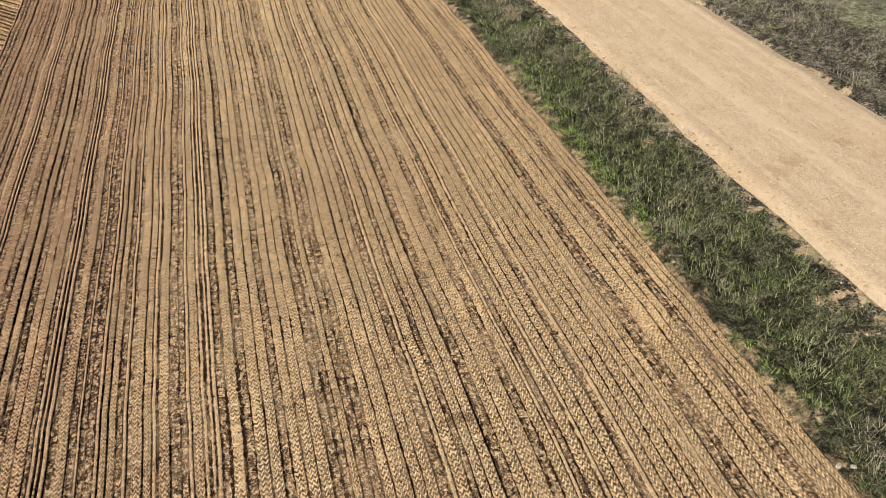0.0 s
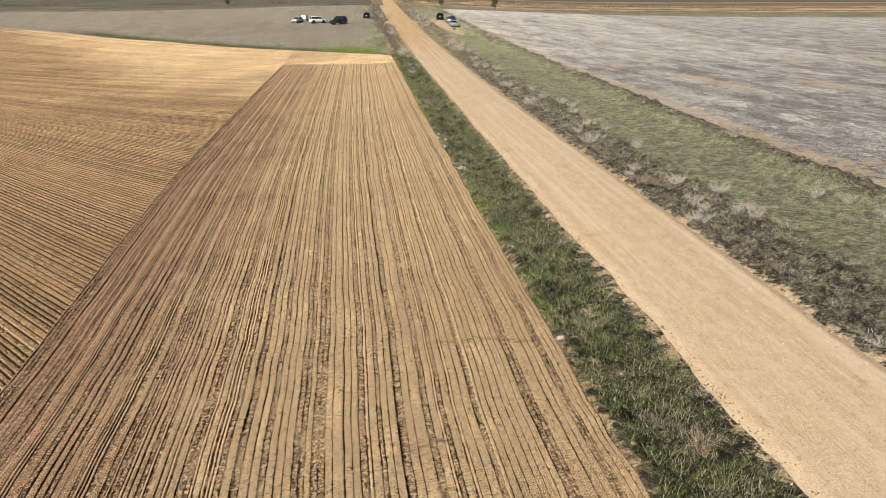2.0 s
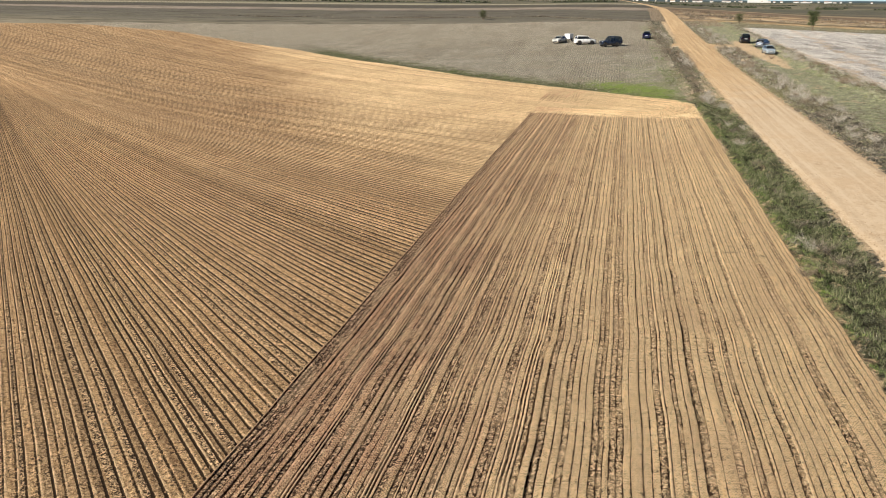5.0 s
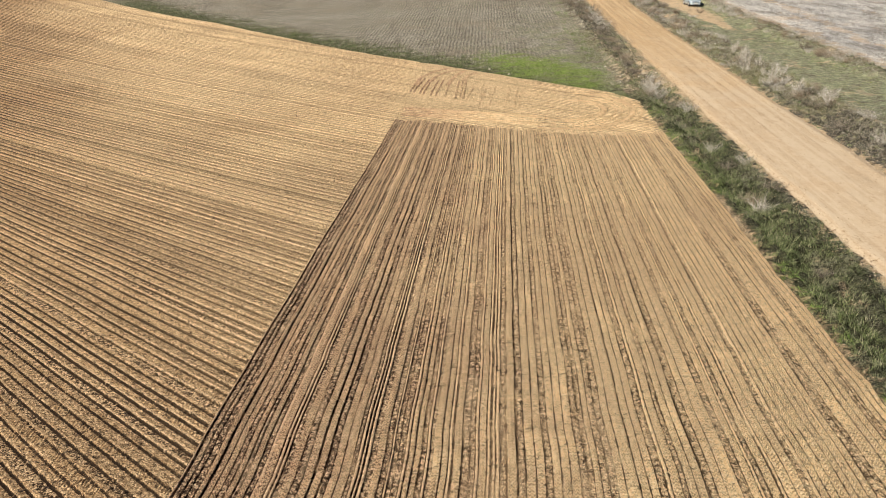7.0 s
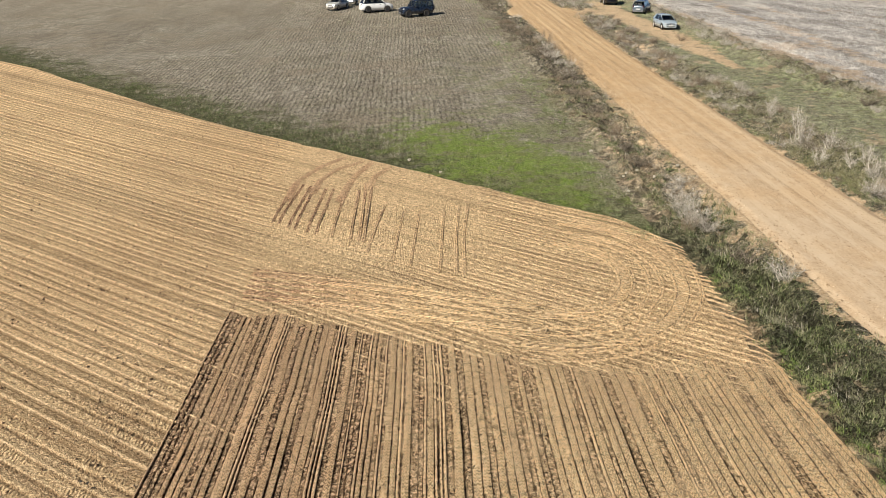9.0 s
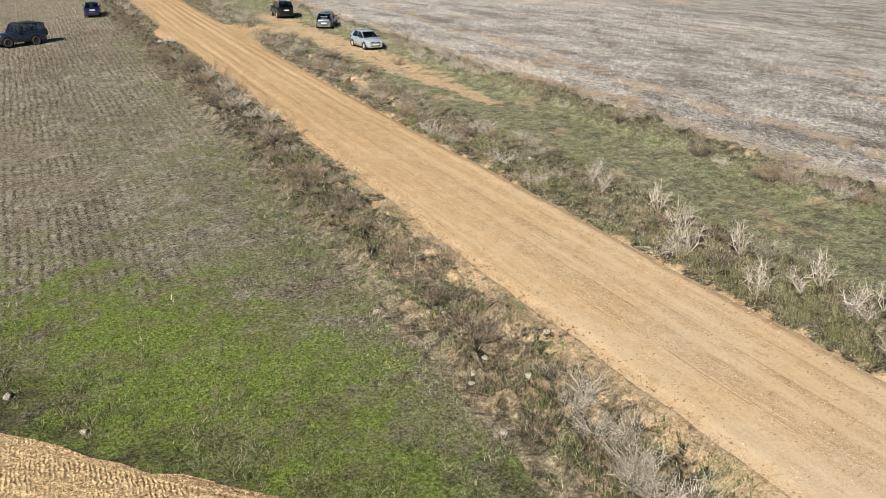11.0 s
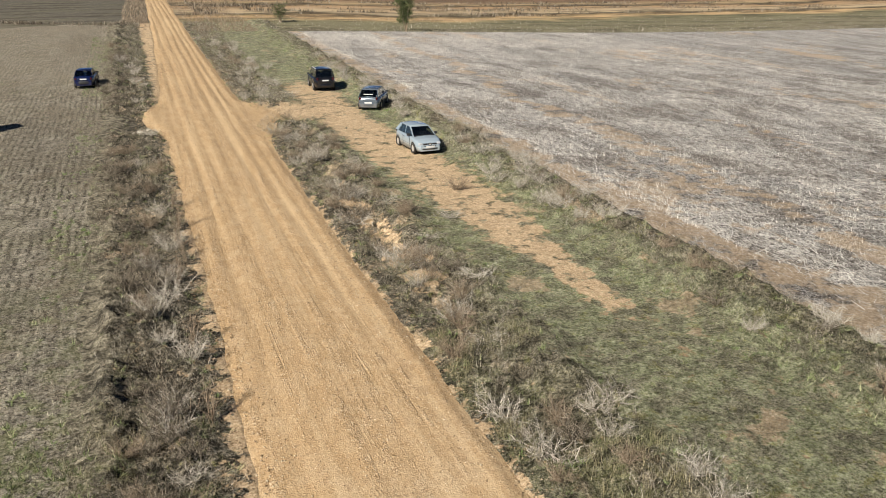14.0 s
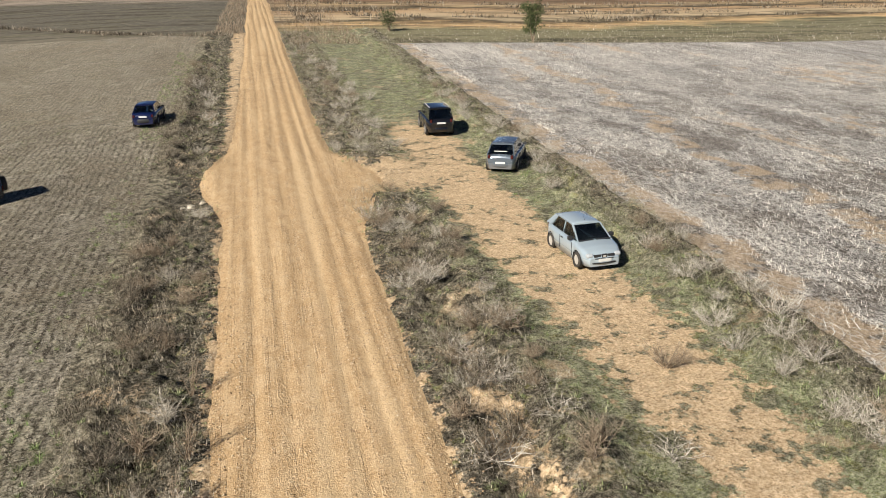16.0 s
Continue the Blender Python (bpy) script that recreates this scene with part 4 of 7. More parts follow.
def lane_sheet(name, X, Y, Z, material, kinds, across, hollow, mask):
    """A sheet whose columns carry lane values."""
    ob = sheet(name, X, Y, Z, material, mask)
    idx = np.arange(X.size).reshape(X.shape)
    used = np.unique(np.concatenate([idx[:-1, :-1][mask], idx[:-1, 1:][mask], idx[1:, 1:][mask], idx[1:, :-1][mask]]))
    n = X.shape[0]
    lanes(ob.data, np.tile(kinds, n)[used], np.tile(across, n)[used], np.tile(hollow, n)[used])
    return ob


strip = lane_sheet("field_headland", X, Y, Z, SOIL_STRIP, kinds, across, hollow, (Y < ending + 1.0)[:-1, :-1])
tagged(strip, "freshly drilled brown soil in rows along the road", "field", kind="structure")

# the field's main part, worked in slanting lines that fan out
yb, kinds, hollow, prof, tones = [], [], [], [], []
at, pass_end, drift = -262.0, -262.0, 0.5
while at < -16:
    if at > pass_end:
        pass_end, drift = at + rng.uniform(1.6, 4.2), rng.uniform(0.4, 0.75)
    for what, w in ((0, rng.uniform(0.2, 0.42)), (-1, 0.11), (1, rng.uniform(0.07, 0.12))):
        k = max(2, int(round(w / 0.12)))
        u = (np.arange(k) + 0.5) / k
        yb += list(at + u * w)
        pale = rng.uniform(0.2, 1.0) if what > 0 else (rng.choice([0.0, 0.0, -0.5, -1.0]) if what == 0 else 0.0)
        kinds += [pale] * k
        tones += [min(1.0, max(0.0, drift + rng.normal(0, 0.16)))] * k
        # hollow marks the furrows whose shade the soil colour carries
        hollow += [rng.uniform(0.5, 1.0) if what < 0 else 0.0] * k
        prof += list({-1: -rng.uniform(0.03, 0.07) * np.sin(np.pi * u), 1: 0.045 * pale * np.sin(np.pi * u), 0: -0.01 + 0 * u}[what])
        at += w
yb, prof = np.array(yb), np.array(prof)
uu = np.concatenate([np.arange(-32, 0, 0.8), np.arange(0, 40, 2.6), np.arange(40, 260, 8.0)])
B, U = np.meshgrid(yb, uu, indexing="ij")
A = furrow_angle(B)
SL = np.interp(B, [-262, -136, -94, -61], [-25.2, -25.9, -24.6, -23.2])
sway = 0.12 * (fnoise(U, U * 0, 6, 33) - 0.5)
X, Y = SL - U * np.sin(A), B + U * np.cos(A) + sway
def field_edge(x):
    """The border, frayed by clods and weeds."""
    return field_far(x) + 0.7 * (fnoise(x, x * 0, 1.6, 36) - 0.5) + 0.3 * (fnoise(x, x * 0, 0.4, 37) - 0.5)


beyond = (Y > field_edge(X)) | ((X > -6.3) & (B >= -75))
X = np.where(B >= -75, np.minimum(X, -6.3), X)
Y = np.minimum(Y, field_edge(X))
# the turning drill has half erased the lines at the border
wiped = step(X, -24.0, -22.6) * (1 - step(X, -14.5, -12.5)) * step(Y, -62.0, -57.0)
Z = land(X, Y) + prof[:, None] * (1 - 0.75 * wiped) * (0.4 + 1.1 * vnoise(X, Y, 3.0, 7)) + 0.05 * (fnoise(X, Y, 3.6, 14) - 0.5) + 0.02
keep = (((B < -61) & (U > -0.8)) | (B >= -61) | ((Y > -70.5) & (X < -6.1)))
keep &= ~((Y < -70) & (X > strip_left(Y) + 0.5))
part_of = keep[:-1, :-1] & keep[1:, :-1] & keep[:-1, 1:] & keep[1:, 1:] & ~(beyond[:-1, :-1] & beyond[1:, :-1] & beyond[:-1, 1:] & beyond[1:, 1:])
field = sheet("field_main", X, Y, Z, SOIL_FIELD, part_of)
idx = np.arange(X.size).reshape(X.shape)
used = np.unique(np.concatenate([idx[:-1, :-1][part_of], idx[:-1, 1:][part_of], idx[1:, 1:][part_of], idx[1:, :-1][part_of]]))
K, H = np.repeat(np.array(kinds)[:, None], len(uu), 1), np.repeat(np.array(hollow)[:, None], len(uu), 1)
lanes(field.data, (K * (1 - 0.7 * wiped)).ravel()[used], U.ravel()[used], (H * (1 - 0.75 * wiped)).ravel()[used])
at = field.data.attributes.new("tone", "FLOAT", "POINT")
at.data.foreach_set("value", np.repeat(np.array(tones)[:, None], len(uu), 1).ravel()[used].astype(np.float32))
tagged(field, "wide ploughed brown field in fine slanting furrows", "field", kind="structure")

# turning marks of the seed drill at the end of the strip: thin furrows with thrown-up rims, and tyre marks
def furrow(name, pts, width, kind, label, steps=44):
    """One mark along a smooth line through the points: rims of loose soil either side of a groove, or a tyre's tread."""
    pts = np.array(pts, float)
    s = np.linspace(0, len(pts) - 1, steps)
    cx, cy = np.interp(s, np.arange(len(pts)), pts[:, 0]), np.interp(s, np.arange(len(pts)), pts[:, 1])
    for _ in range(6):
        cx[1:-1], cy[1:-1] = (cx[:-2] + 2 * cx[1:-1] + cx[2:]) / 4, (cy[:-2] + 2 * cy[1:-1] + cy[2:]) / 4
    dx, dy = np.gradient(cx), np.gradient(cy)
    n = np.hypot(dx, dy)
    cx = cx + 0.05 * (fnoise(s, s * 0 + cx[0], 1.4, 91) - 0.5)
    u = np.array([-1, -0.6, -0.25, 0, 0.25, 0.6, 1])
    tall = np.array([-0.06, 0.02, 0.0, -0.02, 0.0, 0.02, -0.06]) if kind < 0.3 else np.array([-0.06, 0.008, 0.01, 0.01, 0.01, 0.008, -0.06])
    fade = (0.25 + 0.75 * np.minimum(step(s, 0, 2), step(s[-1] - s, 0, 2)))[:, None]
    X, Y = cx[:, None] + u * width / 2 * (dy / n)[:, None], cy[:, None] - u * width / 2 * (dx / n)[:, None]
    Z = land(X, Y) + 0.05 + tall * fade * (0.6 + 0.8 * vnoise(X, Y, 0.5, 9)) + 0.03 * (fnoise(X, Y, 0.3, 8) - 0.5)
    # the groove's middle also gets painted shade through hollow
    hollow = [0, 0, 0.15, 0.7, 0.15, 0, 0] if kind < 0.3 else [0] * 7
    ob = lane_sheet(name, X, Y, Z, SOIL_TURN, [kind] * 7, list(u), hollow, np.ones((steps - 1, 6), bool))
    return tagged(ob, label, "furrow", "drill marks of the turning tractor")


SOIL_TURN = soil_strip("tilled_soil_dry", True)
FURROW = "thin curved drill furrow with crumbly rims in pale soil"
TREAD = "tyre tread mark pressed into the tilled soil"
# the bundle at the field's border
for x0, y0, x1, y1 in ((-23.0, -52.0, -22.5, -47.3), (-22.7, -52.3, -22.2, -47.9), (-22.2, -52.8, -21.8, -48.3), (-21.9, -53.1, -21.6, -48.6), (-21.3, -53.6, -21.0, -48.8), (-20.9, -53.9, -20.6, -48.9),
                       (-20.2, -54.4, -20.0, -49.9), (-19.4, -54.8, -19.3, -49.4), (-19.0, -55.0, -19.0, -48.3), (-18.8, -55.2, -18.7, -48.3)):
    furrow("drill_furrow", [(x0, y0 - 1.2), (x0, y0), ((x0 + x1) / 2, (y0 + y1) / 2), (x1, y1)], 0.17, 0.2, FURROW)
for x0, y0, x1, y1 in ((-18.4, -57.5, -18.0, -51.9), (-17.4, -58.6, -17.1, -52.7), (-16.7, -59.2, -16.4, -52.8), (-15.6, -60.0, -15.3, -53.0), (-15.0, -60.4, -14.6, -52.5), (-14.7, -60.6, -14.2, -52.5)):
    furrow("drill_furrow", [(x0 - 0.2, y0), (x0 + 0.05, (y0 + y1) / 2), (x1, y1)], 0.15, 0.2, FURROW)
for line in ([(-22.75, -50.5), (-22.6, -47.3), (-21.6, -44.9), (-20.4, -43.4)], [(-21.6, -49.5), (-21.4, -47.4), (-20.7, -45.6), (-19.4, -44.5)], [(-20.2, -51.0), (-19.9, -48.6), (-19.6, -46.9), (-18.9, -44.9)], [(-18.9, -49.5), (-18.6, -47.3), (-17.9, -46.0)]):
    furrow("tyre_mark", line, 0.42, 0.41, TREAD)


def arc(r, a0, a1, squeeze=1.25):
    return [(-11.6 + 1.02 * r * math.cos(radians(a)), -61.0 + squeeze * r * math.sin(radians(a))) for a in np.linspace(a0, a1, 9)]


# the loop where the tractor came round, and its way across the strip's end
for r in (2.3, 2.75, 3.3, 3.7, 4.2, 4.6, 5.0):
    furrow("drill_furrow", arc(r, 70, -115), 0.2, 0.2, FURROW, 60)
for r in (2.5, 4.4):
    furrow("tyre_mark", arc(r, 80, -120), 0.4, 0.41, TREAD, 60)
for i, off in enumerate((0.0, 0.45, 1.0, 1.5, 2.1, 2.5)):
    line = [(-12.6 - 10.4 * t, -65.6 + off + 4.6 * t ** 1.1 + 0.25 * math.sin(3 * t)) for t in np.linspace(0, 1, 7)]
    furrow("tyre_mark" if i in (1, 4) else "drill_furrow", line, 0.4 if i in (1, 4) else 0.2, 0.41 if i in (1, 4) else 0.2, TREAD if i in (1, 4) else FURROW)

# weedy stubble beyond it
def hedge_line(x):
    return np.interp(x, [-190, -35, -18, -3], [118, 105, 89.5, 82])


ys = np.arange(-63, 119, 0.8)
X, Y = between(lambda y: np.full_like(y, -190), lambda y: np.full_like(y, -6.3), ys, 190)
keep = (Y > field_far(X) - 2.2) & (Y < hedge_line(X))
stub = sheet("stubble_west", X, Y, land(X, Y) + 0.06 * (fnoise(X, Y, 4.0, 15) - 0.5) - 0.03, STUBBLE, keep[:-1, :-1])
tagged(stub, "weedy grey-brown cereal stubble with green regrowth", "field", kind="structure")

# pale stubble on the other side
ys = np.append(np.arange(-232, 71, 1.2), 72.0)
X, Y = between(lambda y: 15.3 + 0.6 * (fnoise(y, y * 0, 5, 17) - 0.5), lambda y: np.full_like(y, 190), ys, 150)
maize = sheet("stubble_east", X, Y, land(X, Y) + 0.08 * (fnoise(X, Y, 5.0, 16) - 0.5) + 0.02, MAIZE)
tagged(maize, "bleached pale maize stubble on grey soil", "field", kind="structure")


# ---- plants: materials ----
def leaf_mat(name, stops, patch=None, rough=0.75, own=False, glow=0.12):
    """Colour by blade, shifted in patches over the land; thin, so light comes through."""
    m = Mat(name, own)
    col = m.ramp(m.island(), *stops)
    if patch:
        size, other, lo, hi = patch
        col = m.mix(m.math("MULTIPLY", m.band(m.noise(size, 3, 0.6), lo, hi), 0.7), col, other)
    m.done(col, rough, spec=0.2)
    if glow:
        thin = m.t.nodes.new("ShaderNodeBsdfTranslucent")
        both = m.t.nodes.new("ShaderNodeMixShader")
        m.link(col, thin.inputs[0])
        both.inputs[0].default_value = glow
        m.link(m.b.outputs[0], both.inputs[1])
        m.link(thin.outputs[0], both.inputs[2])
        m.link(both.outputs[0], m.t.nodes["Material Output"].inputs[0])
    return m.m


GREEN = leaf_mat("weed_leaf", [(0.0, (0.03, 0.042, 0.014)), (0.45, (0.095, 0.125, 0.042)), (0.8, (0.20, 0.225, 0.09)), (1.0, (0.46, 0.43, 0.27))], (0.8, (0.30, 0.275, 0.18), 0.6, 0.9))
FRESH = leaf_mat("fresh_grass", [(0.0, (0.08, 0.145, 0.018)), (0.5, (0.18, 0.29, 0.045)), (0.9, (0.34, 0.41, 0.11)), (1.0, (0.48, 0.47, 0.22))], (0.6, (0.28, 0.275, 0.13), 0.5, 0.8))
DRYGREY = leaf_mat("dry_stem", [(0.0, (0.045, 0.036, 0.026)), (0.45, (0.17, 0.142, 0.104)), (0.8, (0.40, 0.355, 0.28)), (1.0, (0.78, 0.72, 0.61))], (0.6, (0.23, 0.235, 0.12), 0.5, 0.85), 0.85)
OLIVE = leaf_mat("dull_grass", [(0.0, (0.07, 0.082, 0.03)), (0.45, (0.185, 0.232, 0.09)), (0.8, (0.37, 0.395, 0.20)), (1.0, (0.62, 0.57, 0.39))], (0.4, (0.17, 0.25, 0.08), 0.5, 0.9), 0.85)
STRAW = leaf_mat("straw", [(0.0, (0.18, 0.148, 0.105)), (0.4, (0.37, 0.32, 0.24)), (0.75, (0.55, 0.49, 0.38)), (1.0, (0.74, 0.68, 0.55))], (0.25, (0.29, 0.265, 0.18), 0.55, 0.9), 0.85)
HAY = leaf_mat("dry_hay", [(0.0, (0.07, 0.065, 0.03)), (0.4, (0.19, 0.175, 0.09)), (0.8, (0.36, 0.32, 0.19)), (1.0, (0.62, 0.55, 0.38))], (0.7, (0.15, 0.165, 0.065), 0.5, 0.8), 0.85)
BLEACHED = leaf_mat("bleached_stalk", [(0.0, (0.55, 0.50, 0.43)), (0.5, (0.84, 0.80, 0.725)), (1.0, (0.95, 0.925, 0.87))], None, 0.8)
TWIG_GREY = leaf_mat("grey_twig", [(0.0, (0.15, 0.128, 0.10)), (0.5, (0.40, 0.36, 0.30)), (1.0, (0.70, 0.65, 0.56))], None, 0.85, False, 0)
TWIG_PALE = leaf_mat("pale_thorn_wood", [(0.0, (0.27, 0.23, 0.18)), (0.5, (0.46, 0.415, 0.345)), (1.0, (0.64, 0.595, 0.51))], None, 0.85, False, 0)
TWIG_BROWN = leaf_mat("brown_twig", [(0.0, (0.12, 0.085, 0.055)), (0.5, (0.26, 0.20, 0.14)), (1.0, (0.42, 0.345, 0.25))], None, 0.85, False, 0)

TWIG_DARK = leaf_mat("dark_twig", [(0.0, (0.04, 0.032, 0.022)), (0.6, (0.15, 0.122, 0.088)), (1.0, (0.42, 0.365, 0.285))], None, 0.9, False, 0)


def blades(x, y, length, width, lean, rng, lift=0.0, z=None, turn=None):
    """One tapered blade per place: vertices and faces. lean: how far from upright, in radians."""
    n = len(x)
    z = (top(x, y) if z is None else z) + lift
    a, spin = rng.uniform(0, 2 * np.pi, n) if turn is None else turn, rng.uniform(0, 2 * np.pi, n)
    dx, dy, dz = np.sin(lean) * np.cos(a), np.sin(lean) * np.sin(a), np.cos(lean)
    sx, sy = np.cos(spin) * width / 2, np.sin(spin) * width / 2
    p = np.stack([x, y, z], -1)
    d = np.stack([dx, dy, dz], -1) * length[:, None]
    s = np.stack([sx, sy, np.zeros(n)], -1)
    v = np.stack([p - s, p + s, p + d + 0.25 * s, p + d - 0.25 * s], 1).reshape(-1, 3)
    return v, np.arange(4 * n).reshape(n, 4)


def scatter(n, x0, x1, y0, y1, rng, keep=None):
    x, y = rng.uniform(x0, x1, n), rng.uniform(y0, y1, n)
    if keep is not None:
        k = rng.uniform(0, 1, n) < keep(x, y)
        x, y = x[k], y[k]
    return x, y


def plant_stuff(name, x, y, length, width, lean, material, label, seed, lift=-0.02, category="grass"):
    rng = np.random.default_rng(seed)
    n = len(x)
    L = rng.uniform(length[0], length[1], n)
    W = rng.uniform(width[0], width[1], n)
    T = np.abs(rng.normal(lean[0], lean[1], n))
    v, f = blades(x, y, L, W, np.minimum(T, 1.5), rng, lift)
    me = mesh_of(name, v, f)
    me.materials.append(material)
    return tagged(new(name, me), label, category, kind="stuff")


def thin(keep):
    """Sparser where the verge is never near."""
    return lambda x, y: keep(x, y) * np.where((y < -95) & (x > 0), np.where(x < 8, 0.5, 0.3), 1.0)


def domes(name, n, per, radius, width, box, keep, material, label, seed, category="scrub", flat=0.6):
    """Tufts whose blades spread from one foot into a low dome."""
    rng = np.random.default_rng(seed)
    cx, cy = scatter(n, *box, rng, thin(keep))
    R = rng.uniform(radius[0], radius[1], len(cx)) * rng.choice([0.7, 1.0, 1.0, 1.35], len(cx))
    k = len(cx) * per
    cx, cy, R = np.repeat(cx, per), np.repeat(cy, per), np.repeat(R, per)
    turn = rng.uniform(0, 2 * np.pi, k)
    lean = np.arccos(rng.uniform(0.12, 1.0, k)) * (0.75 + 0.5 * flat * rng.uniform(0, 1, k))
    off = R * rng.uniform(0, 0.45, k)
    L = R * rng.uniform(0.55, 1.15, k)
    v, f = blades(cx + off * np.cos(turn), cy + off * np.sin(turn), L, rng.uniform(width[0], width[1], k), np.minimum(lean, 1.5), rng, -0.02, None, turn + rng.normal(0, 0.5, k))
    me = mesh_of(name, v, f)
    me.materials.append(material)
    return tagged(new(name, me), label, category, kind="stuff")


def tangles(name, n, per, radius, width, box, keep, material, label, seed, category="scrub"):
    """Low mounds of crossing dry twigs and stems."""
    rng = np.random.default_rng(seed)
    cx, cy = scatter(n, *box, rng, thin(keep))
    R = rng.uniform(radius[0], radius[1], len(cx)) * rng.choice([0.7, 1.0, 1.0, 1.3], len(cx))
    k = len(cx) * per
    cx, cy, R = np.repeat(cx, per), np.repeat(cy, per), np.repeat(R, per)
    a, q = rng.uniform(0, 2 * np.pi, k), np.sqrt(rng.uniform(0, 1, k))
    ox, oy = R * q * np.cos(a), R * q * np.sin(a)
    h = 0.85 * R * np.sqrt(np.maximum(0, 1 - q * q)) * rng.uniform(0, 1, k) ** 0.7
    L = rng.uniform(0.07, 0.26, k) * (0.5 + R)
    lean = np.abs(rng.normal(0.7, 0.4, k))
    x, y = cx + ox, cy + oy
    v, f = blades(x, y, L, rng.uniform(width[0], width[1], k), np.minimum(lean, 1.55), rng, 0.0, top(x, y) + h - 0.02, a + rng.normal(0, 1.1, k))
    me = mesh_of(name, v, f)
    me.materials.append(material)
    return tagged(new(name, me), label, category, kind="stuff")


def tufted(n, per, spread, x0, x1, y0, y1, rng, keep=None):
    """Places in clumps."""
    cx, cy = scatter(n, x0, x1, y0, y1, rng, keep)
    cx, cy = np.repeat(cx, per), np.repeat(cy, per)
    return cx + rng.normal(0, spread, len(cx)), cy + rng.normal(0, spread, len(cy))


rng = np.random.default_rng(11)
# weeds in the ditch along the ploughed field
domes("ditch_weeds", 6600, 12, (0.16, 0.4), (0.009, 0.018), (-6.2, -3.15, -205, -53), lambda x, y: 0.3 + 0.7 * step(fnoise(x, y, 1.8, 40), 0.36, 0.55), GREEN, "dense dark green weeds in the roadside ditch", 1, "weeds", 0.3)
tangles("ditch_leaves", 2000, 42, (0.24, 0.5), (0.012, 0.026), (-6.1, -3.2, -205, -53), lambda x, y: 0.35 + 0.65 * step(fnoise(x, y, 1.5, 66), 0.36, 0.55), GREEN, "low leafy green weeds crowding the roadside ditch", 23, "weeds")
x, y = tufted(3000, 16, 0.09, -6.4, -5.65, -205, -62, rng, lambda x, y: step(fnoise(x, y, 3.0, 41), 0.38, 0.54))
plant_stuff("ditch_grass", x, y, (0.05, 0.16), (0.011, 0.024), (0.8, 0.4), FRESH, "bright green grass along the edge of the ploughed soil", 2)
tangles("ditch_stalks", 1100, 46, (0.25, 0.5), (0.008, 0.017), (-6.1, -3.0, -205, -53), lambda x, y: step(fnoise(x, y, 2.6, 42), 0.5, 0.66), DRYGREY, "grey dry stalks standing among green ditch weeds", 3, "weeds")
# dry scrub beside the road further on
tangles("verge_scrub", 2000, 56, (0.25, 0.6), (0.007, 0.015), (-7.6, -3.0, -56, 84), lambda x, y: (0.15 + 0.85 * step(fnoise(x, y, 1.9, 43), 0.36, 0.54)) * (1 - 0.95 * (np.abs(y - 16) < 3.5)) * np.where(x < -4.7, 0.35, 1.0), DRYGREY, "grey-brown dry scrub on the road's edge", 4)
tangles("dark_scrub", 1250, 40, (0.25, 0.55), (0.012, 0.026), (-6.6, -4.1, -54, 62), lambda x, y: np.where(y < -12, np.exp(-((x + 4.9) / 0.65) ** 2), x < -4.6) * (0.25 + 0.75 * step(fnoise(x, y, 1.9, 60), 0.36, 0.54)) * (1 - 0.95 * (np.abs(y - 16) < 3.0)), TWIG_DARK, "dark dead scrub between stubble and road", 20)
domes("verge_grass", 3400, 18, (0.09, 0.2), (0.012, 0.028), (-8.4, -2.9, -56, 70), lambda x, y: (0.2 + 0.8 * step(fnoise(x, y, 2.2, 44), 0.42, 0.58)) * (1 - 0.8 * (np.abs(y - 16) < 3)), OLIVE, "dull green grass tufts on the verge", 5, "grass")
domes("verge_weeds", 1700, 22, (0.12, 0.3), (0.010, 0.022), (-8.0, -3.4, -58, -24), lambda x, y: np.where(y < -46, 1.0, 0.6) * step(fnoise(x, y, 2.4, 65), 0.46, 0.6), GREEN, "dark green weeds in the shallow ditch", 21, "weeds")
# east side: scrub next to the road
tangles("roadside_scrub", 1900, 40, (0.25, 0.6), (0.010, 0.022), (3.1, 7.0, -205, -66), lambda x, y: (0.12 + 0.88 * step(fnoise(x, y, 2.1, 45), 0.38, 0.56)) * (1 - 0.98 * track_bare(x, y)) * step(x, 3.0, 3.6), DRYGREY, "tangled grey dry scrub along the dirt road", 6)
tangles("roadside_scrub", 2300, 66, (0.28, 0.62), (0.006, 0.013), (3.1, 7.0, -66, 84), lambda x, y: (0.12 + 0.88 * step(fnoise(x, y, 2.1, 45), 0.38, 0.56)) * (1 - 0.98 * track_bare(x, y)) * step(x, 3.0, 3.6), DRYGREY, "tangled grey dry scrub along the dirt road near the cars", 22)
domes("roadside_grass", 5600, 16, (0.09, 0.2), (0.012, 0.028), (2.95, 7.5, -205, 84), lambda x, y: (0.25 + 0.75 * step(fnoise(x, y, 2.0, 46), 0.42, 0.6)) * (1 - 0.93 * track_bare(x, y)), OLIVE, "dull green grass below the roadside scrub", 7, "grass")
x, y = tufted(1500, 30, 0.1, 3.0, 6.9, -66, -22, rng, lambda x, y: step(fnoise(x, y, 2.6, 67), 0.44, 0.58))
plant_stuff("roadside_straw", x, y, (0.12, 0.42), (0.006, 0.012), (0.35, 0.25), HAY, "fine dull olive dry grass beside the road", 24)
x, y = tufted(1500, 20, 0.1, -6.9, -3.0, -60, -22, rng, lambda x, y: step(fnoise(x, y, 2.2, 68), 0.42, 0.56))
plant_stuff("verge_straw", x, y, (0.08, 0.26), (0.006, 0.012), (0.6, 0.35), HAY, "fine dry straw-coloured grass on the verge", 25)
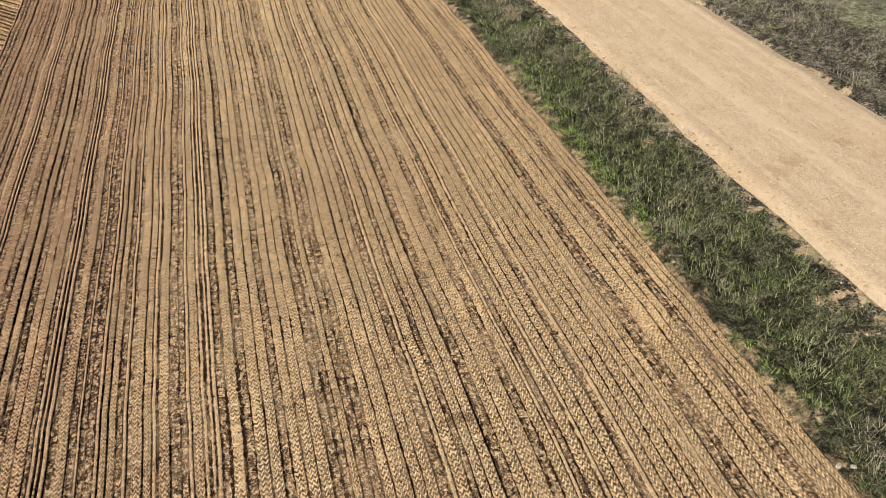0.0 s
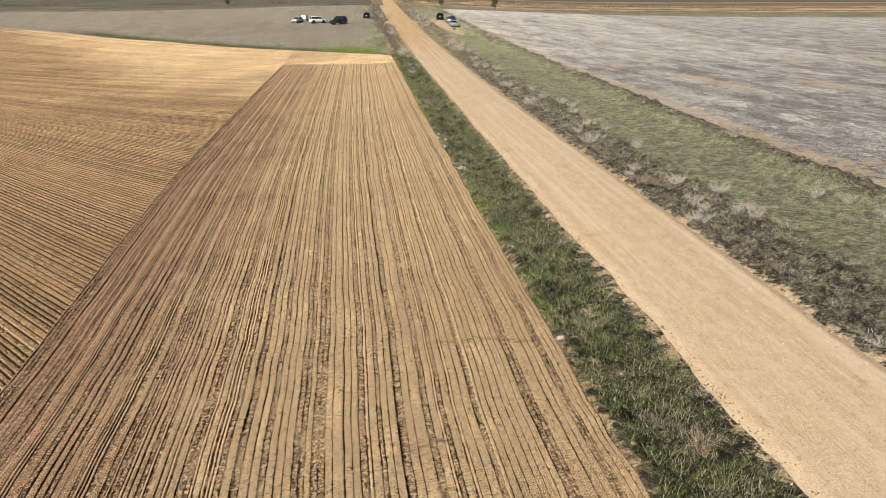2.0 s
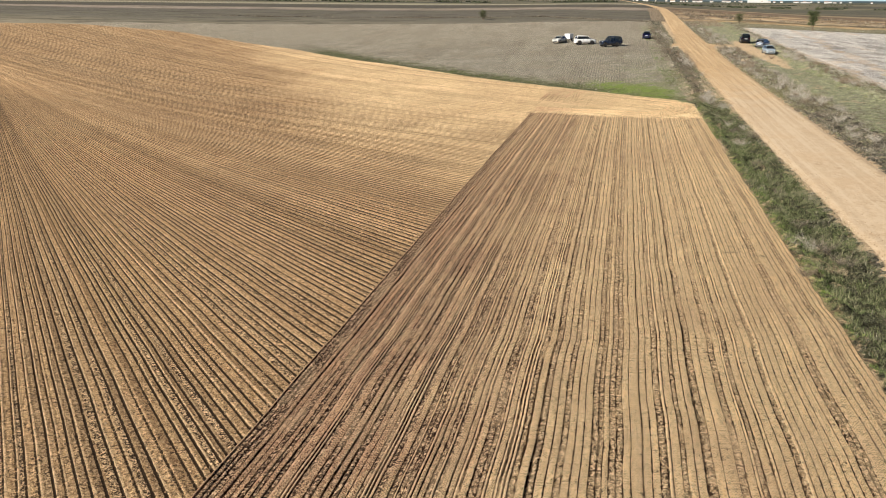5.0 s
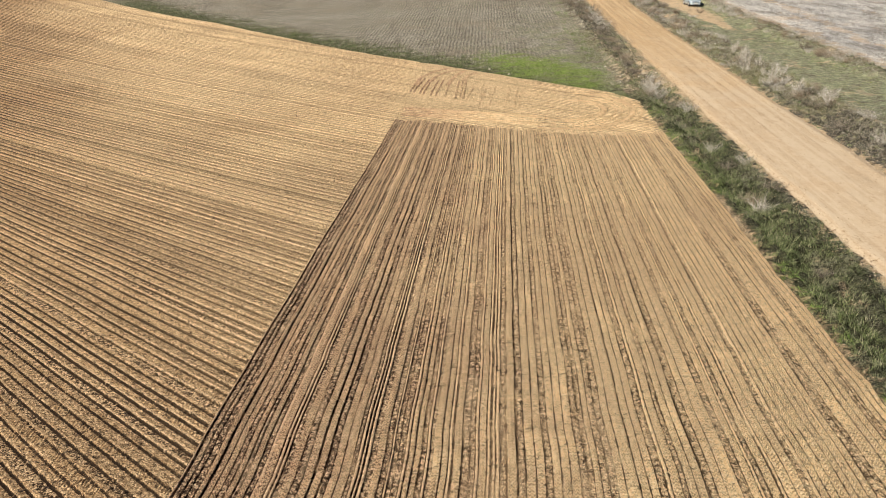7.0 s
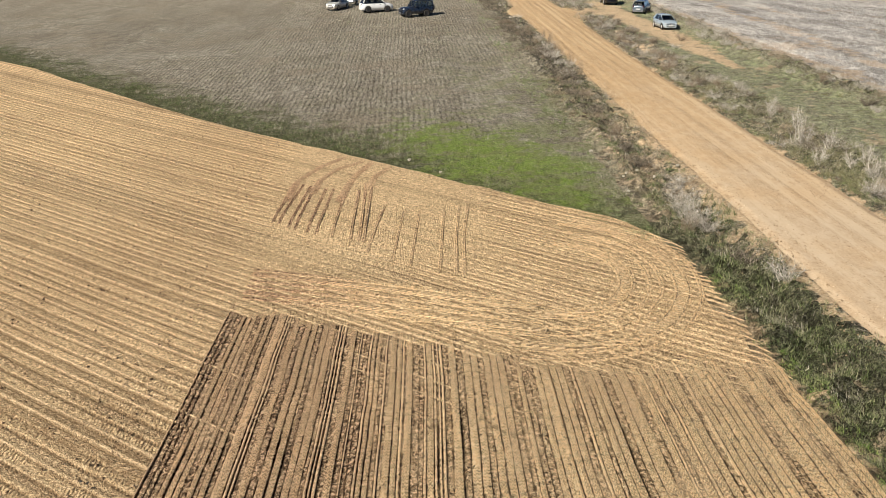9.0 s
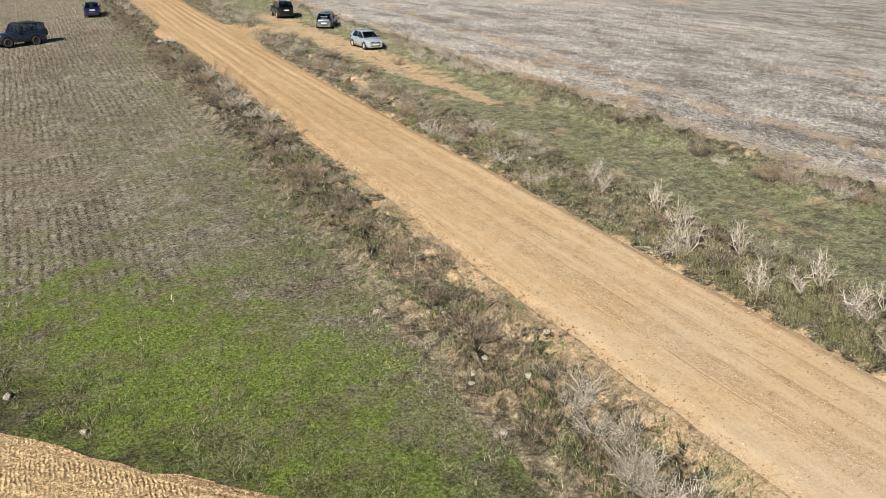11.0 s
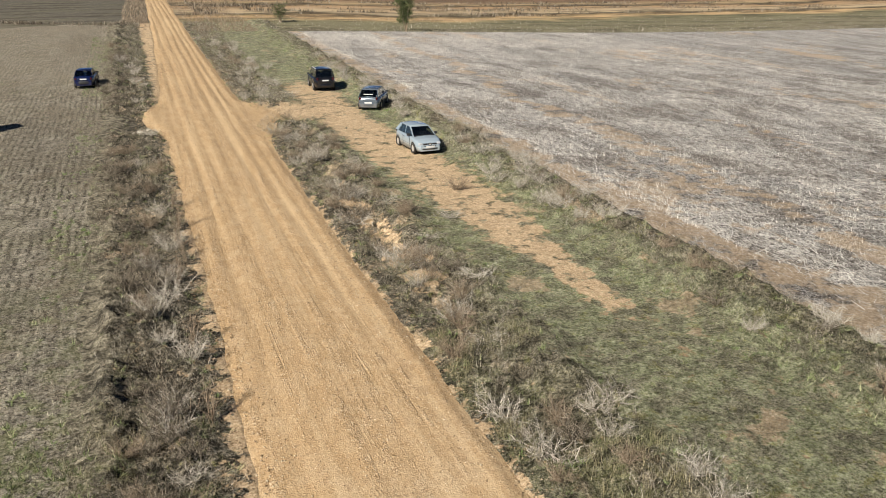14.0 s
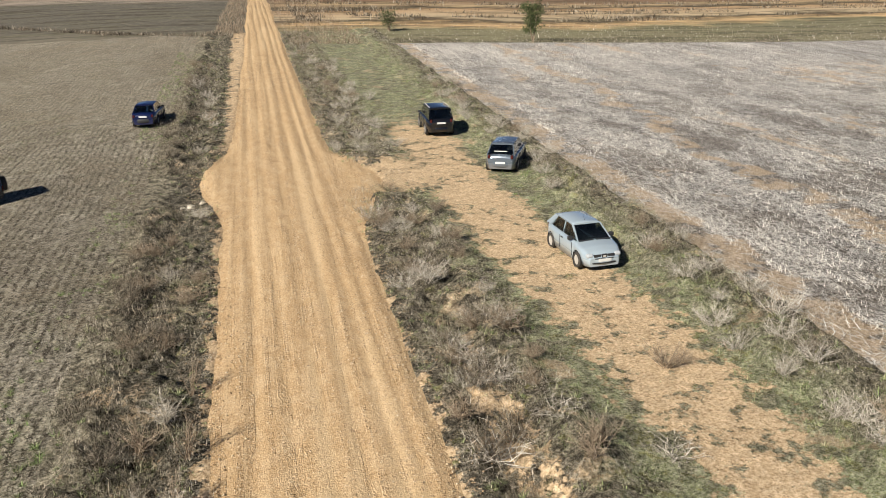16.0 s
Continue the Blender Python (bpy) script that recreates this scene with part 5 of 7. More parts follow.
# the grassy lane behind
domes("lane_grass", 7500, 11, (0.06, 0.14), (0.012, 0.028), (6.5, 12.8, -205, 40), lambda x, y: (0.15 + 0.85 * step(fnoise(x, y, 1.3, 47), 0.4, 0.55)) * (1 - 0.97 * track_bare(x, y)), OLIVE, "short mossy green grass of the field lane", 8, "grass", 1.0)
domes("lane_fresh_grass", 3000, 13, (0.05, 0.12), (0.014, 0.03), (7.0, 14.0, -205, 20), lambda x, y: step(fnoise(x, y, 4.2, 48), 0.52, 0.64) * (1 - 0.95 * track_bare(x, y)), FRESH, "fresh green grass patches on the field lane", 9, "grass", 1.0)
# the thicket along the pale field
tangles("thicket_scrub", 2700, 60, (0.22, 0.5), (0.006, 0.013), (12.2, 15.6, -205, 72), lambda x, y: (0.15 + 0.85 * step(fnoise(x, y, 2.2, 49), 0.38, 0.55)) * step(x + 0.6 * fnoise(x, y, 3, 50), 11.7, 13.0), DRYGREY, "grey dry scrub bordering the pale stubble", 10)
domes("thicket_grass", 5600, 17, (0.1, 0.24), (0.012, 0.028), (11.2, 15.2, -205, 72), lambda x, y: 0.25 + 0.75 * step(fnoise(x, y, 2.4, 51), 0.42, 0.58), OLIVE, "grey-green grass between the dry scrub", 12, "grass")
# the green corner and weeds along the field's far border
def corner(x, y):
    u = (x + 12.4) / 4.8 + 0.07 * (y + 45)
    v = (y + 45.0) / 9.5
    return step(1.05 - np.hypot(u, v) + 1.3 * (fnoise(x, y, 1.8, 52) - 0.5), 0.0, 0.55) * (y > field_far(x) + 0.1)


x, y = tufted(9000, 13, 0.12, -20, -6.6, -57, -34, rng, corner)
plant_stuff("green_corner_grass", x, y, (0.03, 0.09), (0.008, 0.017), (1.0, 0.4), FRESH, "lush green grass in the field corner", 13)
domes("border_weeds", 42000, 22, (0.1, 0.28), (0.010, 0.022), (-75, -8, -60, 16), lambda x, y: np.exp(-(np.maximum(0, y - field_far(x) - 1.8) / 3.4) ** 2) * (y > field_far(x) + 0.2) * (0.3 + 0.7 * step(fnoise(x, y, 2.4, 53), 0.36, 0.55)) * np.where(x < -45, 0.4, 1.0), GREEN, "dark green weeds along the ploughed field's border", 14, "weeds")
x, y = tufted(2200, 16, 0.14, -50, -7, -57, 0, rng, lambda x, y: (y > field_far(x)) * np.exp(-((y - field_far(x) - 3.0) / 4) ** 2) * step(fnoise(x, y, 2.5, 54), 0.42, 0.58))
plant_stuff("border_dry_grass", x, y, (0.08, 0.3), (0.01, 0.025), (0.6, 0.4), STRAW, "dry straw-coloured grass beside the ploughed field", 15)
# stubble rows on the west side
n = 90000
rowx = -6.6 - 0.37 * np.floor(70 * rng.uniform(0, 1, n) ** 1.35)
x = rowx + rng.normal(0, 0.08, n) + 0.1 * (fnoise(rowx * 0, rng.uniform(-50, 60, n), 3, 55) - 0.5)
y = -52 + 100 * rng.uniform(0, 1, n) ** 1.15
k = (y > field_far(x) + 0.8) & (rng.uniform(0, 1, n) < 0.2 + 0.8 * step(fnoise(x, y, 3.0, 56), 0.35, 0.55)) & (corner(x, y) < 0.5)
plant_stuff("cereal_stubble", x[k], y[k], (0.04, 0.13), (0.009, 0.019), (0.9, 0.45), STRAW, "short rows of dry cereal stubble", 16, category="stubble")
x, y = tufted(2600, 14, 0.16, -34, -6.8, -48, 40, rng, lambda x, y: (y > field_far(x) + 0.6) * step(fnoise(x, y, 3.4, 57), 0.42, 0.6))
plant_stuff("stubble_weeds", x, y, (0.03, 0.10), (0.010, 0.022), (0.9, 0.4), OLIVE, "dull green weeds grown through the stubble", 17, category="weeds")
# bleached stalks lying and standing on the pale field, thick in bands
n = 170000
x = 15.6 + 48 * rng.uniform(0, 1, n) ** 1.35
y = -85 + 155 * rng.uniform(0, 1, n) ** 0.85
k = rng.uniform(0, 1, n) < (0.25 + 0.75 * step(fnoise(x + 0.1 * y, y * 0.25, 2.4, 58), 0.36, 0.56)) * (0.3 + 0.7 * step(np.abs(x - 23.6 - 0.06 * y), 0.8, 2.2)) * (0.35 + 0.65 * step(x, 16.0, 17.6))
x, y = x[k], y[k]
n = len(x)
v, f = blades(x, y, rng.uniform(0.15, 0.65, n), rng.uniform(0.022, 0.048, n), np.abs(rng.normal(1.42, 0.08, n)), rng, 0.05, None, np.pi / 2 + rng.normal(0, 0.6, n) + np.pi * rng.integers(0, 2, n))
me = mesh_of("lying_stalks", v, f)
me.materials.append(BLEACHED)
tagged(new("lying_stalks", me), "bleached stalks lying over the harvested field", "stalks", kind="stuff")
n = 60000
rx_ = 17.4 + 0.75 * np.floor(64 * rng.uniform(0, 1, n) ** 1.5)
y = -70 + 140 * rng.uniform(0, 1, n) ** 0.9
x = rx_ + rng.normal(0, 0.14, n)
k = rng.uniform(0, 1, n) < step(fnoise(x, y, 3.0, 59), 0.4, 0.62)
plant_stuff("standing_stubs", x[k], y[k], (0.08, 0.30), (0.013, 0.026), (0.4, 0.35), BLEACHED, "short bleached stalk stumps in rows", 19, 0.0, "stalks")


# ---- vehicles ----
def paint(name, colour, metal=0.0, dust=0.25):
    m = Mat(name, True)
    d = m.math("MULTIPLY", m.math("SUBTRACT", 1.0, m.band(m.z, 0.2, 0.6)), dust * 2.0)
    d = m.math("MAXIMUM", d, m.math("MULTIPLY", m.band(m.noise(3, 4), 0.5, 1.0), dust * 0.6))
    col = m.mix(d, colour, (0.36, 0.27, 0.17))
    return m.done(col, m.math("ADD", 0.25, m.math("MULTIPLY", d, 0.5)), None, metal, 0.5, Coat_Weight=0.5, Coat_Roughness=0.08)


def plain(name, colour, rough=0.6, metal=0.0, grain=30.0, amount=0.25):
    m = Mat(name, True)
    k = m.noise(grain, 4)
    return m.done(m.mix(m.math("MULTIPLY", k, amount), colour, tuple(c * 0.5 for c in colour)), rough, None, metal, 0.4)


GLASS = Mat("window_glass").done((0.42, 0.46, 0.46), 0.02, None, 0.0, 0.5, Transmission_Weight=1.0)
RUBBER = plain("tyre_rubber", (0.05, 0.044, 0.038), 0.85)
TRIM = plain("black_plastic", (0.025, 0.025, 0.026), 0.55)
CABIN = plain("cabin_fabric", (0.085, 0.083, 0.085), 0.9)
RIM = plain("alloy_rim", (0.60, 0.57, 0.52), 0.5, 0.3)
DARK_RIM = plain("dark_alloy_rim", (0.06, 0.06, 0.062), 0.45, 0.5)
LENS = Mat("lamp_lens").done((0.42, 0.45, 0.47), 0.25, None, 0.1, 0.5)
RED_LENS = Mat("red_lamp_lens").done((0.045, 0.004, 0.005), 0.15, None, 0.0, 0.6)
PLATE = plain("plate_white", (0.6, 0.6, 0.58), 0.6)
SILVER = paint("silver_paint", (0.37, 0.445, 0.50), 0.25, 0.08)
GREY_BLUE = paint("grey_blue_paint", (0.115, 0.145, 0.18), 0.35, 0.12)
BLACK_PAINT = paint("black_paint", (0.006, 0.006, 0.008), 0.0, 0.0)
NAVY = paint("navy_paint", (0.010, 0.018, 0.036), 0.0, 0.06)
BLUE = paint("blue_paint", (0.003, 0.009, 0.05), 0.1, 0.02)
WHITE = paint("white_paint", (0.78, 0.78, 0.76), 0.0, 0.1)
CREAM = paint("pale_grey_paint", (0.50, 0.50, 0.46), 0.1, 0.25)


def part(name, bm, material, parent, label=""):
    me = bpy.data.meshes.new(name)
    bm.normal_update()
    bm.to_mesh(me)
    bm.free()
    me.materials.append(material)
    ob = new(name, me)
    ob.parent = parent
    return tagged(ob, label) if label else ob


def loft(rings, caps=True, smooth=True):
    """A skin over rings of points."""
    bm = bmesh.new()
    vs = [[bm.verts.new(p) for p in ring] for ring in rings]
    for a, b in zip(vs, vs[1:]):
        for i in range(len(a)):
            j = (i + 1) % len(a)
            bm.faces.new((a[i], a[j], b[j], b[i]))
    if caps:
        bm.faces.new(vs[0][::-1])
        bm.faces.new(vs[-1])
    bmesh.ops.recalc_face_normals(bm, faces=bm.faces)
    for f in bm.faces:
        f.smooth = smooth and len(f.verts) == 4
    return bm


def slab(corners, thick):
    """A pane or panel over four corners, thickened inwards."""
    c = [Vector(p) for p in corners]
    n = (c[1] - c[0]).cross(c[3] - c[0]).normalized() * thick
    return loft([[p for p in c], [p - n for p in c]], True, False)


def block(x0, x1, y0, y1, z0, z1, bevel=0.03, taper=1.0):
    bm = bmesh.new()
    lo = [bm.verts.new(p) for p in ((x0, y0, z0), (x1, y0, z0), (x1, y1, z0), (x0, y1, z0))]
    cx, cy = (x0 + x1) / 2, (y0 + y1) / 2
    hi = [bm.verts.new((cx + (v.co.x - cx) * taper, cy + (v.co.y - cy) * taper, z1)) for v in lo]
    bm.faces.new(lo[::-1])
    bm.faces.new(hi)
    for i in range(4):
        bm.faces.new((lo[i], lo[(i + 1) % 4], hi[(i + 1) % 4], hi[i]))
    bmesh.ops.bevel(bm, geom=bm.edges[:], offset=bevel, segments=2, affect="EDGES", profile=0.5)
    return bm


def ring_mesh(profile, turns=28):
    """A wheel part: (radius, across) pairs turned about the axle, which is y."""
    rings = []
    for i in range(turns):
        a = 2 * math.pi * i / turns
        rings.append([(r * math.cos(a), t, r * math.sin(a)) for r, t in profile])
    bm = bmesh.new()
    vs = [[bm.verts.new(p) for p in ring] for ring in rings]
    k = len(profile)
    for i in range(turns):
        a, b = vs[i], vs[(i + 1) % turns]
        for j in range(k - 1):
            bm.faces.new((a[j], a[j + 1], b[j + 1], b[j]))
    bmesh.ops.recalc_face_normals(bm, faces=bm.faces)
    for f in bm.faces:
        f.smooth = True
    return bm


def wheel(parent, x, y, r, w, name="wheel", metal=None):
    """Tyre and rim under an Empty at the axle."""
    hub = new(name)
    hub.parent = parent
    s = 1 if y > 0 else -1
    hub.location = (x, y, r)
    part("tyre", ring_mesh([(r * 0.66, -w / 2), (r * 0.92, -w / 2), (r, -w * 0.36), (r, w * 0.36), (r * 0.92, w / 2), (r * 0.66, w / 2), (r * 0.66, -w / 2)]), RUBBER, hub)
    o = s * w * 0.42
    bm = ring_mesh([(r * 0.67, -s * w * 0.3), (r * 0.67, o), (r * 0.56, o), (r * 0.5, o - s * 0.04), (r * 0.18, o - s * 0.02), (0.002, o)], 20)
    for i in range(5):
        a = 2 * math.pi * i / 5
        c, q = math.cos(a), math.sin(a)
        t = r * 0.06
        pts = [(c * r * 0.1 - q * t, q * r * 0.1 + c * t), (c * r * 0.6 - q * t, q * r * 0.6 + c * t), (c * r * 0.6 + q * t, q * r * 0.6 - c * t), (c * r * 0.1 + q * t, q * r * 0.1 - c * t)]
        lo = [bm.verts.new((px, o - s * 0.01, pz)) for px, pz in pts]
        hi = [bm.verts.new((px, o + s * 0.008, pz)) for px, pz in pts]
        bm.faces.new(hi)
        for j in range(4):
            bm.faces.new((lo[j], lo[(j + 1) % 4], hi[(j + 1) % 4], hi[j]))
    bmesh.ops.recalc_face_normals(bm, faces=bm.faces)
    part("rim", bm, metal or RIM, hub)
    return hub


def bar(x, W, z0, z1, deep, way, sag=0.16):
    """A bumper or strip across the car, bowed back towards the wings. way: +1 at the nose, -1 at the tail."""
    rings = []
    for u in np.linspace(-1, 1, 15):
        px = x - way * sag * abs(u) ** 2.6
        b = 0.2 * (z1 - z0)
        rings.append([(px - way * deep, u * W, z0), (px - way * 0.02, u * W, z0), (px, u * W, z0 + b), (px, u * W, z1 - b), (px - way * 0.02, u * W, z1), (px - way * deep, u * W, z1)])
    return loft(rings)


def car(name, label, S, at, heading, group=""):
    """A car from its sizes: S holds length, width, height, deck line, glass line and wheels. heading: degrees from +y to +x."""
    root = new(name)
    L, W, H, r = S["L"], S["W"] / 2, S["H"], S["r"]
    axles, belt = S["axles"], S["belt"]
    skin = S["paint"]
    dx, dz = zip(*S["deck"])
    # body: stations along the car, with wheel arches cut into the lower edge
    st = sorted(set([-L / 2, -L / 2 + 0.04, -L / 2 + 0.12, L / 2 - 0.12, L / 2 - 0.04, L / 2] + list(np.linspace(-L / 2 + 0.2, L / 2 - 0.2, 34)) + [a + d * r * 1.22 for a in axles for d in (-1, -0.85, -0.5, 0, 0.5, 0.85, 1)]))
    rings = []
    for x in st:
        end = min(1, (L / 2 - abs(x)) / 0.7)
        w = W * (0.72 + 0.28 * math.sin(end * math.pi / 2) ** 0.7) * (1 - 0.03 * abs(x) / (L / 2))
        deck = float(np.interp(x, dx, dz))
        low = S["sill"]
        for a in axles:
            if abs(x - a) < r * 1.22:
                low = max(low, r + math.sqrt((r * 1.22) ** 2 - (x - a) ** 2) * 0.98)
        low = min(low, deck - 0.12)
        sh = min(belt, deck - 0.03)
        mid = max(low + 0.02, 0.62 * sh)
        half = [(w * 0.965, low), (w, max(mid, low + 0.03)), (w * 0.985, max(sh - 0.06, low + 0.05)), (w * 0.93, max(sh, low + 0.07)), (w * 0.80, deck - 0.012), (w * 0.45, deck + 0.025), (0, deck + 0.04)]
        rings.append([(x, y, z) for y, z in half] + [(x, -y, z) for y, z in half[-2::-1]])
    part("body", loft(rings), skin, root)
    part("underbody", block(-L / 2 + 0.15, L / 2 - 0.15, -W * 0.8, W * 0.8, S["sill"] - 0.06, 0.55, 0.05), TRIM, root)
    # greenhouse
    wb, wt = W * 0.86, W * S["tumble"]
    base, roof = S["glass"], S["roof"]
    zb, zt = belt + 0.0, H - 0.05
    k = len(base)
    for i, (b0, r0) in enumerate(zip(base, roof)):
        for s in (1, -1):
            t = 0.045 if 0 < i < k - 1 else 0.06
            part("pillar", loft([[(b0 - t, s * wb, zb - 0.03), (b0 + t, s * wb, zb - 0.03), (b0 + t, s * (wb - 0.05), zb - 0.03), (b0 - t, s * (wb - 0.05), zb - 0.03)],
                                 [(r0 - t, s * wt, zt), (r0 + t, s * wt, zt), (r0 + t, s * (wt - 0.05), zt), (r0 - t, s * (wt - 0.05), zt)]], True, False), skin if i in S["body_pillars"] else TRIM, root)
    for i in range(k - 1):
        for s in (1, -1):
            e = 0.012
            q = [(base[i], s * (wb - e), zb), (base[i + 1], s * (wb - e), zb), (roof[i + 1], s * (wt - e), zt), (roof[i], s * (wt - e), zt)]
            if i in S.get("blind", ()):
                part("side_panel", slab(q[::s], 0.03), skin, root)
            else:
                part("side_window", slab(q[::s], 0.008), GLASS, root)
    e = 0.05
    part("windscreen", slab([(base[-1], -wb + e, zb), (base[-1], wb - e, zb), (roof[-1], wt - e, zt), (roof[-1], -wt + e, zt)], 0.008), GLASS, root)
    part("rear_window", slab([(base[0], wb - e, zb), (base[0], -wb + e, zb), (roof[0], -wt + e, zt), (roof[0], wt - e, zt)], 0.008), GLASS, root)
    rr = []
    for f in np.linspace(0, 1, 9):
        x = roof[0] - 0.05 + f * (roof[-1] - roof[0] + 0.1)
        up = 0.05 * (1 - (2 * f - 1) ** 4)
        rr.append([(x, wt + 0.01, zt - 0.02), (x, wt * 0.9, zt + 0.02 + up * 0.6), (x, 0, zt + 0.035 + up), (x, -wt * 0.9, zt + 0.02 + up * 0.6), (x, -wt - 0.01, zt - 0.02), (x, 0, zt - 0.03)])
    part("roof", loft(rr), S.get("roof_paint", skin), root)
    # inside
    part("dashboard", block(base[-1] - 0.55, base[-1] - 0.12, -wb + 0.08, wb - 0.08, zb - 0.1, zb + 0.03), CABIN, root)
    part("cabin_floor", block(base[0] + 0.1, base[-1] - 0.1, -wb + 0.06, wb - 0.06, zb - 0.12, zb + 0.045, 0.02), CABIN, root)
    for x in (base[-1] - 1.15, base[-1] - 2.0):
        for y in (-0.36, 0.36):
            part("seat_back", block(x - 0.12, x + 0.08, y - 0.24, y + 0.24, zb - 0.05, zb + 0.3, 0.05, 0.8), CABIN, root)
            part("head_restraint", block(x - 0.1, x + 0.02, y - 0.12, y + 0.12, zb + 0.3, zb + 0.42, 0.03), CABIN, root)
    # wheels
    for a in axles:
        for s in (1, -1):
            arch = part("wheel_arch", ring_mesh([(0.01, s * (W * 0.8)), (r * 1.2, s * (W * 0.8)), (r * 1.2, s * (W * 0.97))], 24), TRIM, root)
            arch.location = (a, 0, r)
            wheel(root, a, s * (W - 0.115), r, S.get("tyre", 0.19), "wheel", S.get("rim"))
    # front and rear
    f, b = L / 2, -L / 2
    hz = float(np.interp(f - 0.12, dx, dz))
    if S.get("badge"):
        for s in (1, -1):
            y0, y1 = sorted((s * 0.13, s * W * 0.50))
            part("grille", block(f - 0.08, f - 0.005, y0, y1, hz - 0.15, hz - 0.05, 0.012), TRIM, root)
        part("badge", block(f - 0.08, f + 0.012, -0.105, 0.105, hz - 0.18, hz - 0.03, 0.03), TRIM, root, "dark badge block with a bright rim")
        part("badge_rim", block(f - 0.02, f + 0.018, -0.06, 0.06, hz - 0.14, hz - 0.07, 0.015), RIM, root)
    else:
        part("grille", block(f - 0.03, f + 0.012, -W * 0.36, W * 0.36, hz - 0.16, hz - 0.05, 0.01), TRIM, root)
    if S.get("bumper_strip"):
        part("bumper_strip", bar(f + 0.055, W * 0.82, 0.47, 0.515, 0.08, 1, 0.24), TRIM, root)
    if S.get("bull_bar"):
        part("bull_bar", bar(f + 0.14, W * 0.5, 0.50, 0.56, 0.06, 1, 0.03), TRIM, root, "black tubular bull bar")
        for y in (-0.3, 0.3):
            part("bull_bar_post", block(f + 0.07, f + 0.13, y - 0.03, y + 0.03, 0.36, 0.86, 0.015), TRIM, root)
        part("bull_bar_top", bar(f + 0.14, W * 0.42, 0.82, 0.88, 0.06, 1, 0.03), TRIM, root)
    if S.get("aerial"):
        part("aerial", loft([[(roof[-1] - 0.12 + 0.008 * math.cos(t), 0.008 * math.sin(t), zt + 0.06) for t in (0, 2.1, 4.2)], [(roof[-1] - 0.42 + 0.003 * math.cos(t), 0.003 * math.sin(t), zt + 0.40) for t in (0, 2.1, 4.2)]]), TRIM, root)
    for s in (0.35, -0.35):
        part("wiper", block(base[-1] - 0.02, base[-1] + 0.03, s - 0.3, s + 0.3, zb + 0.02, zb + 0.045, 0.008), TRIM, root)
    part("front_bumper", bar(f + 0.045, W * 0.84, 0.26, 0.52, 0.2, 1, 0.24), S.get("bumper", skin), root)
    part("air_intake", bar(f + 0.052, W * 0.62, 0.29, 0.36, 0.06, 1, 0.06), TRIM, root)
    part("front_plate", block(f + 0.045, f + 0.056, -0.26, 0.26, 0.39, 0.50, 0.004), PLATE, root, "white number plate")
    part("rear_bumper", bar(b - 0.05, W * 0.84, 0.30, 0.56, 0.2, -1, 0.24), S.get("bumper", skin), root)
    part("rear_plate", block(b - 0.062, b - 0.04, -0.26, 0.26, S["plate"], S["plate"] + 0.11, 0.004), PLATE, root, "white number plate")
    for s in (1, -1):
        y0, y1 = sorted((s * W * 0.50, s * W * 0.83))
        part("headlight", block(f - 0.36, f - 0.02, y0, y1, hz - 0.17, hz + 0.0, 0.07), LENS, root)
        y0, y1 = sorted((s * W * 0.62, s * W * 0.78))
        part("tail_light", block(b - 0.012, b + 0.06, y0, y1, S["tail"], S["tail"] + S.get("tail_h", 0.2), 0.02), RED_LENS, root)
        y0, y1 = sorted((s * (W * 0.9), s * (W * 0.9 + 0.2)))
        part("wing_mirror", block(base[-1] - 0.42, base[-1] - 0.28, y0, y1, zb + 0.0, zb + 0.14, 0.03), S.get("mirror", TRIM), root)
        for x in S["handles"]:
            y0, y1 = sorted((s * (W * 0.965), s * (W * 1.015)))
            part("door_handle", block(x - 0.09, x + 0.09, y0, y1, belt - 0.16, belt - 0.12, 0.012), TRIM, root)
        for x in S["seams"]:
            y0, y1 = sorted((s * (W * 0.955), s * (W * 1.0045)))
            part("door_seam", block(x - 0.003, x + 0.003, y0, y1, S["sill"] + 0.12, belt - 0.08, 0.002), TRIM, root)
    if S.get("rails"):
        for s in (1, -1):
            y0, y1 = sorted((s * wt * 0.9, s * (wt * 0.9 + 0.035)))
            part("roof_rail", block(roof[0] + 0.15, roof[-1] - 0.1, y0, y1, zt + 0.05, zt + 0.1, 0.012), S.get("rail_paint", RIM), root)
    if S.get("spare"):
        sp = wheel(root, b - 0.13, 0.001, 0.36, 0.22, "spare_wheel")
        sp.location = (b - 0.13, 0.15, 0.95)
        sp.rotation_euler = (0, 0, radians(90))
    if S.get("sticker"):
        part("window_decal", block(base[0] - 0.01, base[0] + 0.03, -0.34, 0.34, zb + 0.16, zb + 0.2, 0.004), PLATE, root, "pale strip of lettering on the glass")
    root.matrix_world = Matrix.Translation((at[0], at[1], float(land(*at)) + 0.015)) @ pose(0, 0, 0, 0, 0, 90 - heading)
    return tagged(root, label, "car", group)


HATCH = dict(L=3.86, W=1.64, H=1.42, r=0.29, axles=(-1.22, 1.22), belt=0.92, sill=0.2, tumble=0.70, paint=SILVER, body_pillars=(0, 1, 2, 3), plate=0.62, tail=0.68, tail_h=0.26,
             deck=[(-1.93, 0.72), (-1.86, 0.90), (-1.7, 0.92), (0.8, 0.93), (1.0, 0.91), (1.5, 0.82), (1.8, 0.70), (1.93, 0.52)],
             glass=[-1.80, -1.34, -0.24, 1.06], roof=[-1.22, -1.02, -0.28, 0.28], blind=(0,), handles=(-0.12,), seams=(-0.30, 0.80), badge=True, bumper_strip=True, aerial=True)
car("hatchback_car", "dusty silver three-door hatchback parked on the worn dirt track", HATCH, (10.98, 2.05), 177)
